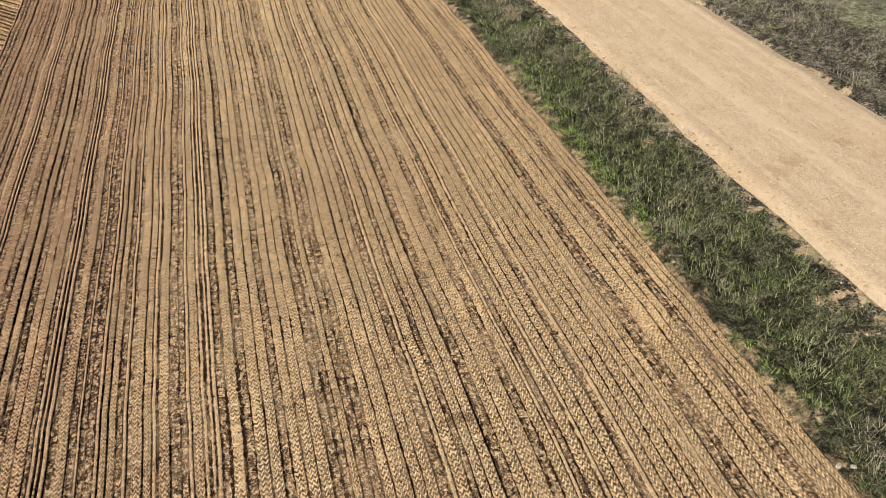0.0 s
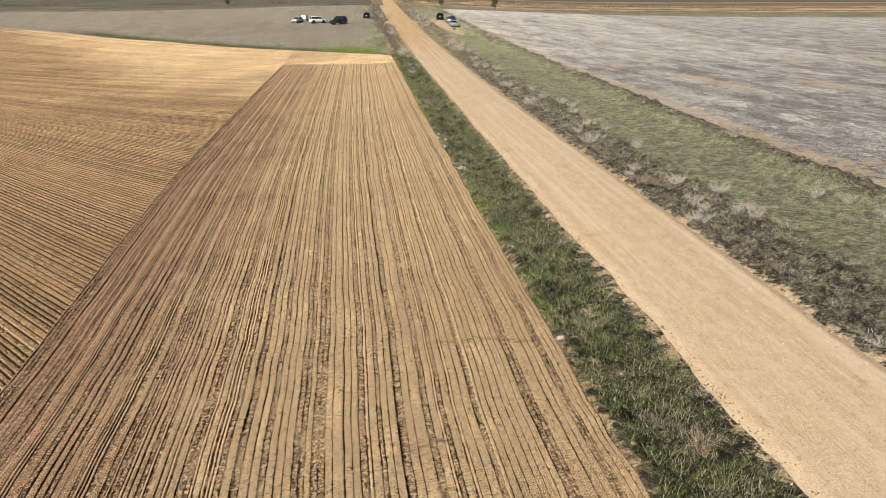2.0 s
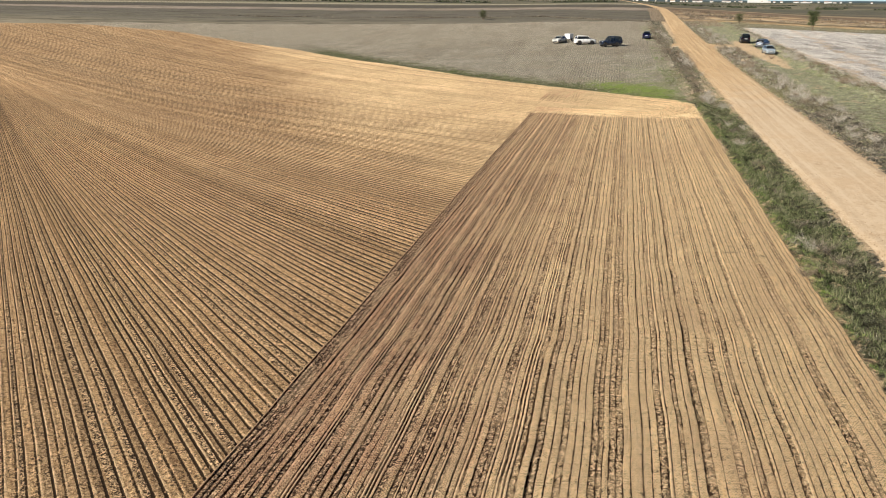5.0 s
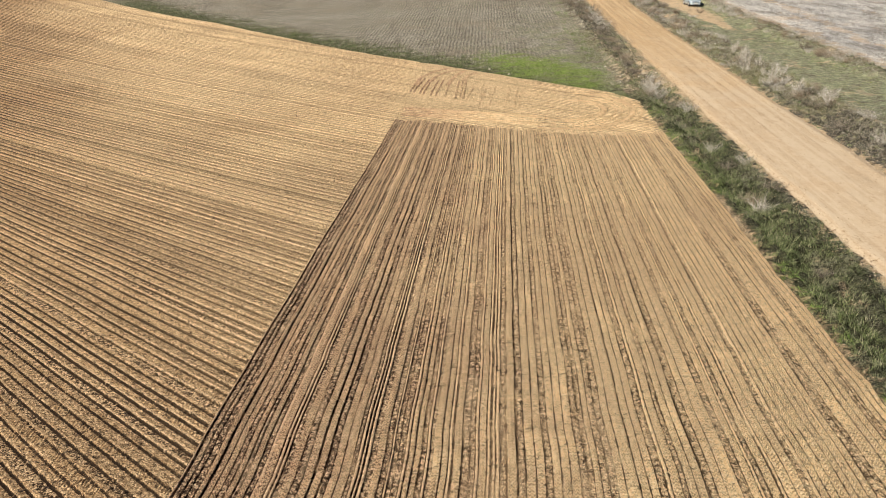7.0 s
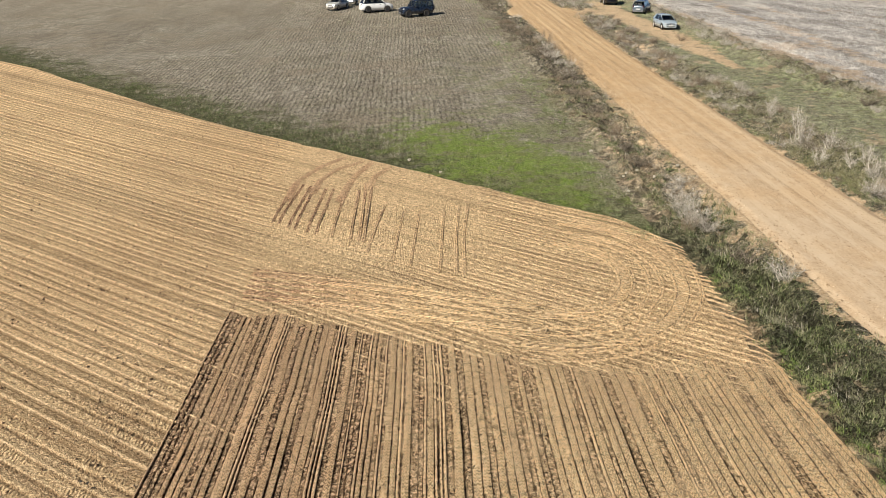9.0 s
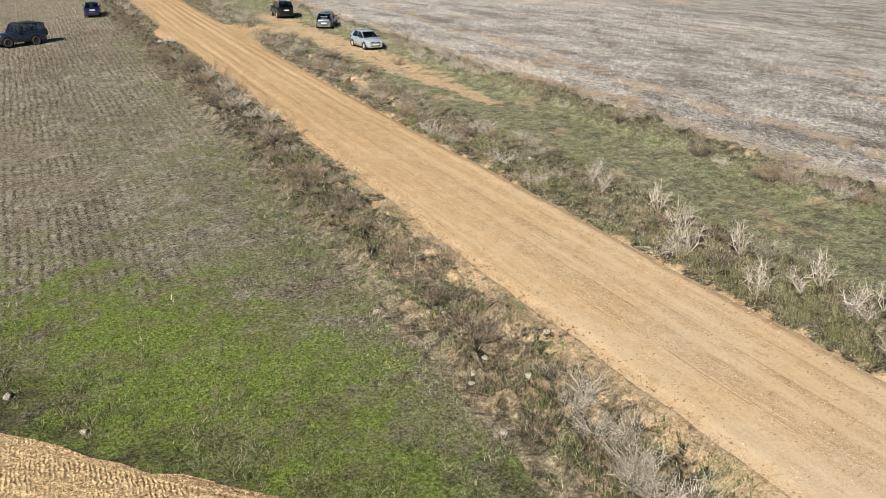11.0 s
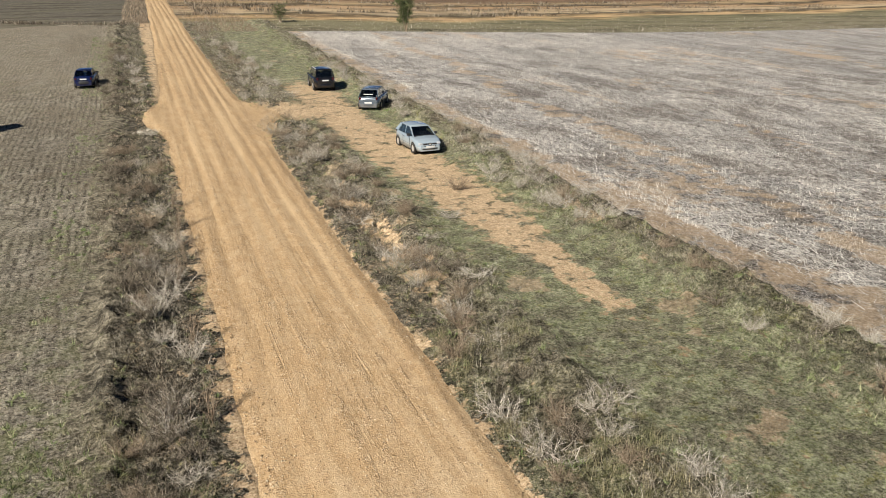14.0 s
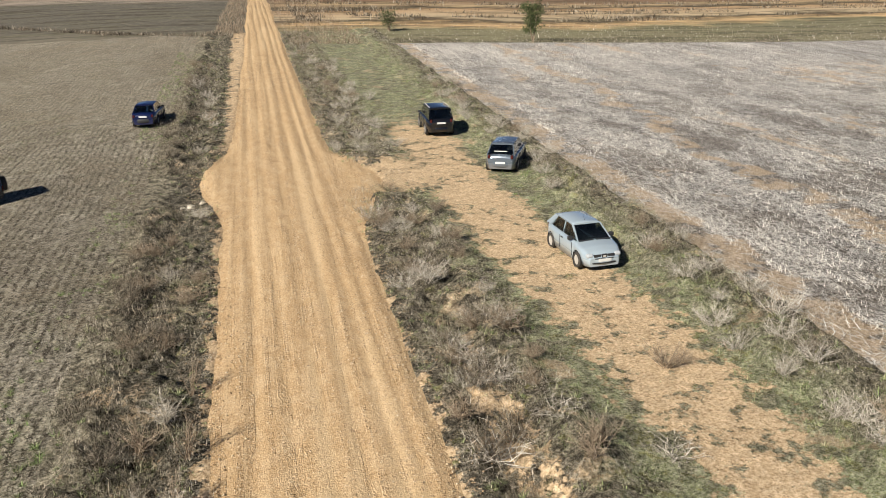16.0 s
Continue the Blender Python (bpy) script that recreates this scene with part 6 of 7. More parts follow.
FIVE_DOOR = dict(L=4.2, W=1.72, H=1.45, r=0.31, axles=(-1.3, 1.3), belt=0.94, sill=0.2, tumble=0.70, paint=GREY_BLUE, body_pillars=(0, 3), plate=0.48, tail=0.74, tail_h=0.20, sticker=True,
             deck=[(-2.1, 0.74), (-2.02, 0.92), (-1.9, 0.94), (0.9, 0.95), (1.1, 0.92), (1.7, 0.80), (1.95, 0.68), (2.1, 0.52)],
             glass=[-1.98, -0.95, 0.12, 1.15], roof=[-1.50, -0.95, 0.05, 0.42], handles=(-0.75, 0.1), seams=(-1.0, 0.05, 0.85))
car("hatchback_car", "metallic grey-blue five-door hatchback parked nose in beside dry bushes", FIVE_DOOR, (12.25, 16.2), 26)
SUV = dict(L=4.45, W=1.81, H=1.69, r=0.35, axles=(-1.3, 1.32), belt=1.05, sill=0.28, tumble=0.74, paint=BLACK_PAINT, body_pillars=(0, 1, 4), plate=0.78, tail=0.86, tail_h=0.2, rails=True, tyre=0.23,
           deck=[(-2.22, 0.86), (-2.15, 1.04), (-2.0, 1.05), (0.9, 1.06), (1.1, 1.05), (1.75, 0.97), (2.05, 0.84), (2.22, 0.62)],
           glass=[-2.08, -1.55, -0.65, 0.25, 1.2], roof=[-1.75, -1.45, -0.6, 0.2, 0.5], handles=(-0.5, 0.35), seams=(-0.7, 0.22, 1.0))
car("suv_car", "black compact off-roader with silver roof rails parked on the track", SUV, (10.35, 25.6), 3)
SALOON = dict(L=4.35, W=1.70, H=1.40, r=0.30, axles=(-1.3, 1.32), belt=0.90, sill=0.2, tumble=0.70, paint=BLUE, body_pillars=(0, 1, 3), plate=0.66, tail=0.66, tail_h=0.18, bumper=TRIM,
              deck=[(-2.17, 0.72), (-2.1, 0.90), (-1.5, 0.93), (1.0, 0.92), (1.2, 0.89), (1.9, 0.76), (2.1, 0.66), (2.17, 0.52)],
              glass=[-1.72, -0.85, 0.1, 1.15], roof=[-1.2, -0.82, 0.05, 0.45], handles=(-0.75, 0.1), seams=(-0.95, 0.05, 0.85))
car("saloon_car", "dark blue saloon standing on the weedy stubble", SALOON, (-8.1, 34.0), 4)
OFFROAD = dict(L=4.15, W=1.72, H=1.84, r=0.37, axles=(-1.05, 1.37), belt=1.12, sill=0.36, tumble=0.80, paint=NAVY, body_pillars=(0, 1, 2, 3, 4), plate=0.62, tail=0.70, tail_h=0.24, bumper=TRIM, spare=True, rails=True, rail_paint=TRIM, rim=DARK_RIM, bull_bar=True, tyre=0.25,
               deck=[(-2.05, 1.06), (-2.0, 1.12), (0.5, 1.13), (0.7, 1.10), (1.5, 1.06), (1.95, 1.0), (2.07, 0.72)],
               glass=[-1.98, -1.2, -0.45, 0.2, 0.78], roof=[-1.88, -1.15, -0.45, 0.15, 0.38], handles=(-0.25,), seams=(-0.42, 0.62))
car("offroad_car", "dark navy boxy off-roader with a spare wheel standing on stubble", OFFROAD, (-15.45, 16.55), 245)
CROSS = dict(L=4.18, W=1.78, H=1.61, r=0.35, axles=(-1.25, 1.27), belt=1.06, sill=0.26, tumble=0.76, paint=WHITE, body_pillars=(0, 4), plate=0.78, tail=0.90, tail_h=0.14, rails=True, rail_paint=WHITE, rim=DARK_RIM, tyre=0.23,
             deck=[(-2.08, 0.86), (-2.02, 1.05), (-1.9, 1.06), (0.8, 1.07), (1.0, 1.06), (1.6, 1.02), (1.95, 0.92), (2.08, 0.62)],
             glass=[-1.94, -1.45, -0.6, 0.25, 1.1], roof=[-1.66, -1.4, -0.55, 0.2, 0.42], handles=(-0.5, 0.35), seams=(-0.68, 0.22, 0.95))
car("crossover_car", "clean white five-door crossover with dark windows on stubble", CROSS, (-20.5, 22.2), 71)
OLD = dict(L=4.2, W=1.66, H=1.38, r=0.29, axles=(-1.25, 1.27), belt=0.90, sill=0.22, tumble=0.70, paint=CREAM, body_pillars=(0, 1, 2, 3), plate=0.6, tail=0.66, bumper=TRIM,
           deck=[(-2.1, 0.76), (-2.0, 0.90), (-1.3, 0.92), (0.9, 0.92), (1.1, 0.90), (1.9, 0.78), (2.05, 0.70), (2.1, 0.52)],
           glass=[-1.6, -0.85, 0.05, 1.05], roof=[-1.15, -0.8, 0.0, 0.4], handles=(-0.75, 0.05), seams=(-0.95, 0.0, 0.8))
car("saloon_car", "old pale grey saloon with a box trailer hitched behind", OLD, (-25.7, 26.5), 203)


def box_trailer(at, heading):
    root = new("box_trailer")
    part("box", block(-0.85, 0.85, -0.62, 0.62, 0.45, 1.5, 0.03), WHITE, root, "white panelled box")
    part("chassis", block(-0.9, 0.9, -0.55, 0.55, 0.36, 0.46, 0.02), TRIM, root)
    part("drawbar", block(0.85, 1.75, -0.04, 0.04, 0.38, 0.45, 0.01), TRIM, root)
    for y in (-0.5, 0.5):
        part("rear_post", block(-0.88, -0.83, y - 0.03, y + 0.03, 0.46, 1.5, 0.008), TRIM, root)
    for y in (-0.68, 0.68):
        wheel(root, -0.1, y, 0.27, 0.15)
        part("mudguard", block(-0.42, 0.22, y - 0.09, y + 0.09, 0.55, 0.59, 0.015), TRIM, root)
    root.matrix_world = Matrix.Translation((at[0], at[1], float(land(*at)) + 0.01)) @ pose(0, 0, 0, 0, 0, 90 - heading)
    return tagged(root, "small white box trailer hitched to an old saloon", "trailer")


box_trailer((-24.05, 30.2), 203)


# ---- bushes, brushwood and the tree ----
def rods(starts, ends, radii, sides=3):
    """Tapered twigs as open prisms: vertices and quads."""
    s, e = np.asarray(starts, float), np.asarray(ends, float)
    r0, r1 = np.asarray(radii, float)[:, 0], np.asarray(radii, float)[:, 1]
    d = e - s
    d /= np.linalg.norm(d, axis=1, keepdims=True) + 1e-9
    ref = np.where(np.abs(d[:, 2:3]) > 0.9, [[1.0, 0, 0]], [[0, 0, 1.0]])
    a = np.cross(d, ref)
    a /= np.linalg.norm(a, axis=1, keepdims=True)
    b = np.cross(d, a)
    n = len(s)
    ring = []
    for i in range(sides):
        t = 2 * np.pi * i / sides
        ring.append(math.cos(t) * a + math.sin(t) * b)
    v = np.stack([s + q * r0[:, None] for q in ring] + [e + q * r1[:, None] for q in ring], 1).reshape(-1, 3)
    base = (np.arange(n) * 2 * sides)[:, None]
    f = np.concatenate([base + np.array([[i, (i + 1) % sides, sides + (i + 1) % sides, sides + i]]) for i in range(sides)])
    return v, f


def ribbons(starts, ends, widths, rng):
    """Thin side twigs, one tapering ribbon each."""
    s, e = np.asarray(starts, float), np.asarray(ends, float)
    w = np.asarray(widths, float)[:, None]
    d = e - s
    side = np.cross(d, rng.normal(0, 1, d.shape))
    side /= np.linalg.norm(side, axis=1, keepdims=True) + 1e-9
    v = np.stack([s - side * w, s + side * w, e + side * w * 0.3, e - side * w * 0.3], 1).reshape(-1, 3)
    return v, np.arange(len(v)).reshape(-1, 4)


def bush_mesh(name, R, H, stems, twigs, thick, material, rng, flat=0.0, crook=0.2):
    """Crooked stems fanning from one foot, each with side twigs."""
    S, E, Q = [], [], []
    TS, TE, TW = [], [], []
    for _ in range(stems):
        a = rng.uniform(0, 2 * np.pi)
        out = R * math.sqrt(rng.uniform(0.02, 1))
        tip = np.array([out * math.cos(a), out * math.sin(a), H * rng.uniform(0.55, 1.0) * (1 - flat * rng.uniform(0.3, 1))])
        foot = np.array([rng.normal(0, 0.08 * R), rng.normal(0, 0.08 * R), -0.05])
        p = foot
        pts = [p]
        for t in (0.35, 0.7, 1.0):
            p = foot + (tip - foot) * t + rng.normal(0, crook * 0.25 * R, 3) * (1 if t < 1 else 0.5)
            pts.append(p)
        for i in range(3):
            S.append(pts[i])
            E.append(pts[i + 1])
            Q.append((thick * (1 - 0.28 * i), thick * (0.72 - 0.28 * i) + 0.001))
        for _ in range(twigs):
            t = rng.uniform(0.25, 1.0) * 3
            i = min(2, int(t))
            p = pts[i] + (pts[i + 1] - pts[i]) * (t - i)
            w = rng.normal(0, 1, 3) + 0.6 * (tip - foot) / (np.linalg.norm(tip - foot) + 1e-6) + (0, 0, 0.4)
            w *= rng.uniform(0.12, 0.38) * (0.4 + 0.6 * H) / np.linalg.norm(w)
            TS.append(p)
            TE.append(p + w)
            TW.append(max(0.0045, thick * 0.42))
    v, f = rods(S, E, Q)
    tv, tf = ribbons(TS, TE, TW, rng)
    v, f = np.concatenate([v, tv]), np.concatenate([f, tf + len(v)])
    v[:, 2] = np.maximum(v[:, 2], -0.05)
    me = mesh_of(name, v, f)
    me.materials.append(material)
    return me


def plant(name, mesh, label, category, group, spots, rng, scale=(0.8, 1.25)):
    """One thing per spot, sharing the mesh but turned and scaled."""
    for x, y in spots:
        k = rng.uniform(*scale)
        ob = new(name, mesh)
        ob.matrix_basis = Matrix.Translation((x, y, float(top(x, y)))) @ pose(0, 0, 0, 0, 0, rng.uniform(0, 360)) @ Matrix.Diagonal((k, k, k * rng.uniform(0.85, 1.1), 1))
        tagged(ob, label, category, group)


rng = np.random.default_rng(77)
mesh = bush_mesh("thorn_shrub", 0.55, 1.35, 7, 22, 0.026, TWIG_PALE, rng, 0.1, 0.45)
plant("thorn_shrub", mesh, "bare thorny shrub of pale crooked branches on the verge", "shrub", "bare thorny shrubs",
      [(5.6, -42.5), (5.3, -43.9), (5.5, -46.8), (3.6, -49.4), (5.2, -49.7), (5.9, -49.8), (5.0, -51.5), (5.6, -52.2), (5.4, -39.1), (5.8, -37.9), (4.7, -45.2), (5.1, -54.0), (4.6, -58.0), (5.8, -61.5)], rng)
mesh = bush_mesh("tall_shrub", 0.45, 1.35, 9, 14, 0.013, TWIG_BROWN, rng, 0.05, 0.3)
plant("tall_shrub", mesh, "tall thin brown shrub at the edge of the dirt road", "shrub", "thin shrubs by the road",
      [(-3.25, -8.2), (-3.35, -10.4), (-3.2, -12.0), (-3.5, -19.8), (-3.6, -14.6), (-3.4, -24.5), (-3.3, -5.0)], rng, (0.85, 1.2))
mesh = bush_mesh("brushwood", 1.0, 0.55, 26, 7, 0.017, TWIG_GREY, rng, 0.45, 0.3)
plant("brushwood", mesh, "heap of cut grey branches lying in the scrub", "brushwood", "heaps of cut branches",
      [(6.5, -31.0), (6.2, -33.0), (3.7, -33.6), (3.9, -10.1), (8.0, -11.2), (14.0, -29.8), (3.5, -45.3), (6.4, -27.3), (4.7, -174.3), (3.5, -171.6), (5.2, -22.5), (4.4, -16.0), (6.3, -13.5), (5.9, -9.0), (6.6, -18.2), (5.4, -36.2), (4.2, -29.0), (6.0, -47.5)], rng)
mesh = bush_mesh("dry_bush", 0.75, 0.8, 36, 7, 0.009, TWIG_GREY, rng, 0.35, 0.15)
plant("dry_bush", mesh, "rounded dry bush of fine grey twigs", "bush", "grey dry bushes",
      [(13.9, 15.9), (11.9, 32.5), (13.3, -2.0), (15.0, -3.2), (13.8, -8.3), (12.3, -6.8), (12.7, -10.7), (13.5, 1.7), (14.6, -1.0), (13.6, 20.0), (14.2, 24.0), (13.0, 28.5), (13.9, -92.0), (14.2, -137.8), (11.0, -154.1), (11.8, -156.0), (11.9, -159.0), (12.7, -162.0), (6.9, -138.0), (4.6, -153.6), (4.1, -115.3), (7.0, -119.2), (5.4, -128.7), (14.0, -93.1), (4.8, 20.1), (7.1, 21.8), (5.1, 24.5), (6.5, 27.5), (4.6, 30.0), (5.6, 34.0), (7.6, 37.0)], rng)
plant("dry_bush", mesh, "dense grey dry bush by the road's gravel shoulder", "bush", "grey dry bushes",
      [(-4.6, -52.7), (-4.0, -53.2), (-4.5, -54.0), (-5.0, -54.6), (-4.7, -55.1), (-4.2, -55.6), (-5.1, -56.2), (-4.5, -56.8)], rng, (1.0, 1.45))
mesh = bush_mesh("brown_bush", 0.7, 0.7, 44, 7, 0.009, TWIG_BROWN, rng, 0.3, 0.15)
plant("dry_bush", mesh, "low brown dry bush with tangled twigs", "bush", "brown dry bushes",
      [(5.0, 12.0), (4.5, 4.6), (6.4, 4.7), (4.7, 0.9), (4.0, 2.4), (5.6, 7.5), (6.8, 9.0), (3.9, 7.4), (4.1, -5.0), (5.4, -3.0), (4.6, -20.5), (9.9, -7.1), (3.5, -23.6), (-5.4, 3.0), (-4.9, 8.2), (-5.2, -1.5), (-5.5, -25.0), (-4.6, -31.0), (-6.4, -114.3)], rng)
mesh = bush_mesh("pale_bush", 0.65, 0.75, 40, 7, 0.008, TWIG_PALE, rng, 0.3, 0.12)
plant("dry_bush", mesh, "pale fluffy dry bush with dense fine stems", "bush", "pale dry bushes",
      [(-4.5, -17.4), (-3.9, -6.5), (-3.7, -10.8), (-5.0, -56.1), (-4.2, -70.9), (-3.4, -74.5), (-4.8, -54.3), (-4.1, -51.6), (-4.7, -81.7), (12.5, -8.8), (14.9, 16.6), (-3.6, -21.0)], rng)


# fluffy dry bushes massed along both edges of the road and the pale field
FINE = [bush_mesh("dry_bush", 0.55, 0.6, 19, 20, 0.010, mat, rng, 0.35, 0.3) for mat in (TWIG_GREY, TWIG_BROWN, TWIG_DARK, TWIG_PALE)]
SAID = ("rounded dry bush of fine grey twigs", "low brown dry bush with tangled twigs", "dark dead bush with dense thin stems", "pale fluffy dry bush with dense fine stems")
KINDS = ("dry_bush", "brown_bush", "dead_bush", "pale_bush")
SETS = ("grey dry bushes", "brown dry bushes", "dark dead bushes", "pale dry bushes")
for x0, x1, y0, y1, count, odds in ((3.5, 6.7, -62, 18, 104, (5, 4, 4, 1)), (3.4, 7.2, 20, 64, 26, (4, 1, 0, 6)), (-6.5, -4.7, -14, 60, 34, (1, 3, 9, 0)), (-4.7, -3.5, -30, 50, 32, (5, 5, 2, 2)), (-5.4, -4.3, -52, -14, 34, (1, 3, 10, 0)), (12.4, 15.3, -46, 46, 70, (5, 3, 2, 1)), (3.6, 6.8, -165, -62, 44, (5, 2, 2, 4)), (-5.6, -3.4, -190, -54, 20, (2, 2, 6, 0))):
    odds = np.array(odds) / sum(odds)
    for _ in range(count):
        x, y = rng.uniform(x0, x1), rng.uniform(y0, y1)
        if float(track_bare(np.array(x), np.array(y))) > 0.25 or 11 < y < 20 and x < 9:
            continue
        i = rng.choice(4, p=odds)
        plant(KINDS[i], FINE[i], SAID[i], "bush", SETS[i], [(x, y)], rng, (0.75, 1.5))


def tree(at, height, spread, leaves, label, seed):
    """Several stems from one foot, limbs, and a ragged crown of small leaves."""
    rng = np.random.default_rng(seed)
    root = new("tree")
    S, E, Q, ends = [], [], [], []
    for i in range(5):
        p = np.array([rng.normal(0, 0.1), rng.normal(0, 0.1), -0.1])
        a, r = 2 * np.pi * i / 5 + rng.uniform(-0.4, 0.4), spread * rng.uniform(0.08, 0.4)
        goal = np.array([r * math.cos(a), r * math.sin(a), height * rng.uniform(0.7, 0.95)])
        for k in range(6):
            t = (k + 1) / 6
            q = goal * t + rng.normal(0, 0.07, 3)
            S.append(p)
            E.append(q)
            Q.append((0.07 * (1 - 0.14 * k), 0.07 * (0.86 - 0.14 * k) + 0.004))
            if k > 0:
                for _ in range(4):
                    w = rng.normal(0, 1, 3)
                    w[2] = abs(w[2]) * 0.7 + 0.3
                    w *= spread * rng.uniform(0.18, 0.42) * (1.15 - 0.6 * t) / np.linalg.norm(w)
                    S.append(q)
                    E.append(q + w)
                    Q.append((0.02, 0.004))
                    ends += [q + w, q + 0.6 * w]
            p = q
    v, f = rods(S, E, Q, 5)
    me = mesh_of("trunk", v, f, True)
    me.materials.append(TWIG_BROWN)
    trunk = new("trunk", me)
    trunk.parent = root
    ends = np.array(ends)
    c = ends[rng.integers(0, len(ends), leaves)] + rng.normal(0, 0.16, (leaves, 3))
    c = c[c[:, 2] > 0.25]
    n = len(c)
    a, b = rng.normal(0, 1, (n, 3)), rng.normal(0, 1, (n, 3))
    a /= np.linalg.norm(a, axis=1, keepdims=True)
    b = np.cross(a, b)
    b /= np.linalg.norm(b, axis=1, keepdims=True)
    s = rng.uniform(0.05, 0.10, (n, 1))
    v = np.stack([c - a * s, c + b * s * 0.5, c + a * s, c - b * s * 0.5], 1).reshape(-1, 3)
    me = mesh_of("crown", v, np.arange(4 * n).reshape(n, 4))
    me.materials.append(TREE_LEAF)
    crown = new("crown", me)
    crown.parent = root
    root.matrix_world = Matrix.Translation((at[0], at[1], float(land(*at))))
    return tagged(root, label, "tree")


TREE_LEAF = leaf_mat("tree_leaf", [(0.0, (0.03, 0.042, 0.016)), (0.5, (0.075, 0.095, 0.038)), (1.0, (0.16, 0.175, 0.075))])
tree((32.5, 71.6), 5.4, 3.2, 7000, "young green poplar with several stems beside the stubble", 5)
tree((17.2, 85.2), 2.4, 2.6, 1500, "low grey-green bushy tree on the far grass strip", 6)
tree((-52.0, 96.0), 2.6, 3.2, 1800, "small dark bushy tree by the field hedge", 7)

# hedge weeds along the far field border, scrub on the far grass strip
rng = np.random.default_rng(78)
hx = -2.9 - 150 * rng.uniform(0, 1, 9000) ** 1.6
hy = hedge_line(hx) + rng.normal(0, 0.5, 9000)
k = rng.uniform(0, 1, 9000) < 0.2 + 0.8 * step(fnoise(hx, hy, 5, 61), 0.4, 0.6)
plant_stuff("hedge_weeds", hx[k], hy[k], (0.2, 0.6), (0.06, 0.14), (0.7, 0.4), TWIG_DARK, "dark ragged weeds along the far field border", 31, category="weeds")
hx = rng.uniform(8, 150, 14000)
hy = 72 + 26 * rng.uniform(0, 1, 14000) ** 2.0
plant_stuff("strip_grass", hx, hy, (0.1, 0.34), (0.04, 0.10), (0.8, 0.4), DRYGREY, "rough grey-brown grass beyond the pale field", 32)
hx = 6 + 150 * rng.uniform(0, 1, 15000) ** 1.3
hy = rng.choice([98, 103, 112, 118, 131, 139], 15000) + 0.12 * hx + 9 * (fnoise(hx, hx * 0, 22, 62) - 0.5) + rng.normal(0, 0.7, 15000)
k = rng.uniform(0, 1, 15000) < step(fnoise(hx, hy, 6, 63), 0.42, 0.6)
plant_stuff("bank_scrub", hx[k], hy[k], (0.25, 0.8), (0.08, 0.2), (0.6, 0.4), TWIG_DARK, "dark scrub in broken lines along the ochre banks", 35, category="scrub")
hx, hy = rng.uniform(3.5, 12, 5200), 72 + 70 * rng.uniform(0, 1, 5200) ** 1.5
plant_stuff("far_verge_scrub", hx, hy, (0.2, 0.7), (0.03, 0.08), (0.7, 0.4), TWIG_BROWN, "dry scrub along the road further away", 33, category="scrub")
hx, hy = -1.6 - 3.6 * rng.uniform(0, 1, 3600), 84 + 80 * rng.uniform(0, 1, 3600) ** 1.4
plant_stuff("far_ditch_scrub", hx + 0.02 * (hy - 84), hy, (0.2, 0.7), (0.03, 0.08), (0.7, 0.4), TWIG_BROWN, "dry scrub beside the road towards the plain", 34, category="scrub")


# ---- stones, clods and gravel ----
def stone_mesh(name, seed, squash, colour_mat, cuts=2):
    rng = np.random.default_rng(seed)
    bm = bmesh.new()
    bmesh.ops.create_icosphere(bm, subdivisions=cuts, radius=1.0)
    d = [Vector(rng.normal(0, 1, 3)).normalized() for _ in range(9)]
    for v in bm.verts:
        r = 1.0
        for q in d:
            r = min(r, 0.72 / max(0.25, v.co.normalized().dot(q)))
        v.co = v.co * r
        v.co.z *= squash
    me = bpy.data.meshes.new(name)
    bm.to_mesh(me)
    bm.free()
    me.materials.append(colour_mat)
    return me


def stone_mat():
    m = Mat("pale_limestone", True)
    k = m.noise(2.5, 5, 0.7)
    col = m.ramp(k, (0.2, (0.46, 0.40, 0.30)), (0.6, (0.72, 0.66, 0.54)), (0.9, (0.82, 0.78, 0.68)))
    return m.done(col, 0.9, m.bump(k, 0.15, 0.7), spec=0.2)


LIME = stone_mat()
STONES = [stone_mesh("stone", s, q, LIME) for s, q in ((1, 0.7), (2, 0.6), (3, 0.8))]
rng = np.random.default_rng(5)
for i, (x, y, r) in enumerate([(-5.4, -48.8, 0.13), (-6.3, -49.8, 0.1), (-6.1, -49.5, 0.11), (-5.8, -53.0, 0.15), (-16.8, -44.6, 0.16), (-15.2, -47.2, 0.11), (-6.9, -44.9, 0.15), (-6.6, -51.9, 0.14), (-3.2, -48.4, 0.13),
                               (-5.9, -140.6, 0.30), (-6.1, -140.2, 0.16), (-6.3, -200.0, 0.07), (-6.1, -200.1, 0.08), (-6.2, -168.6, 0.15), (-4.3, 13.3, 0.24), (-3.8, 13.8, 0.18), (-4.7, 13.5, 0.14),
                               (-6.2, -133.0, 0.14), (-6.0, -131.6, 0.12), (-6.3, -129.0, 0.18), (-6.1, -127.5, 0.12), (-4.9, -50.2, 0.12), (-5.2, -46.0, 0.12), (9.2, -163.5, 0.12), (4.4, -160.0, 0.14), (5.2, -33.8, 0.16)]):
    ob = new("stone", STONES[i % 3])
    ob.matrix_basis = Matrix.Translation((x, y, float(top(x, y)) + 0.2 * r)) @ pose(0, 0, 0, rng.uniform(-15, 15), rng.uniform(-15, 15), rng.uniform(0, 360)) @ Matrix.Diagonal((r, r * rng.uniform(0.7, 1.0), r, 1))
    tagged(ob, "pale limestone lump lying at the field's edge", "stone", "pale field stones")


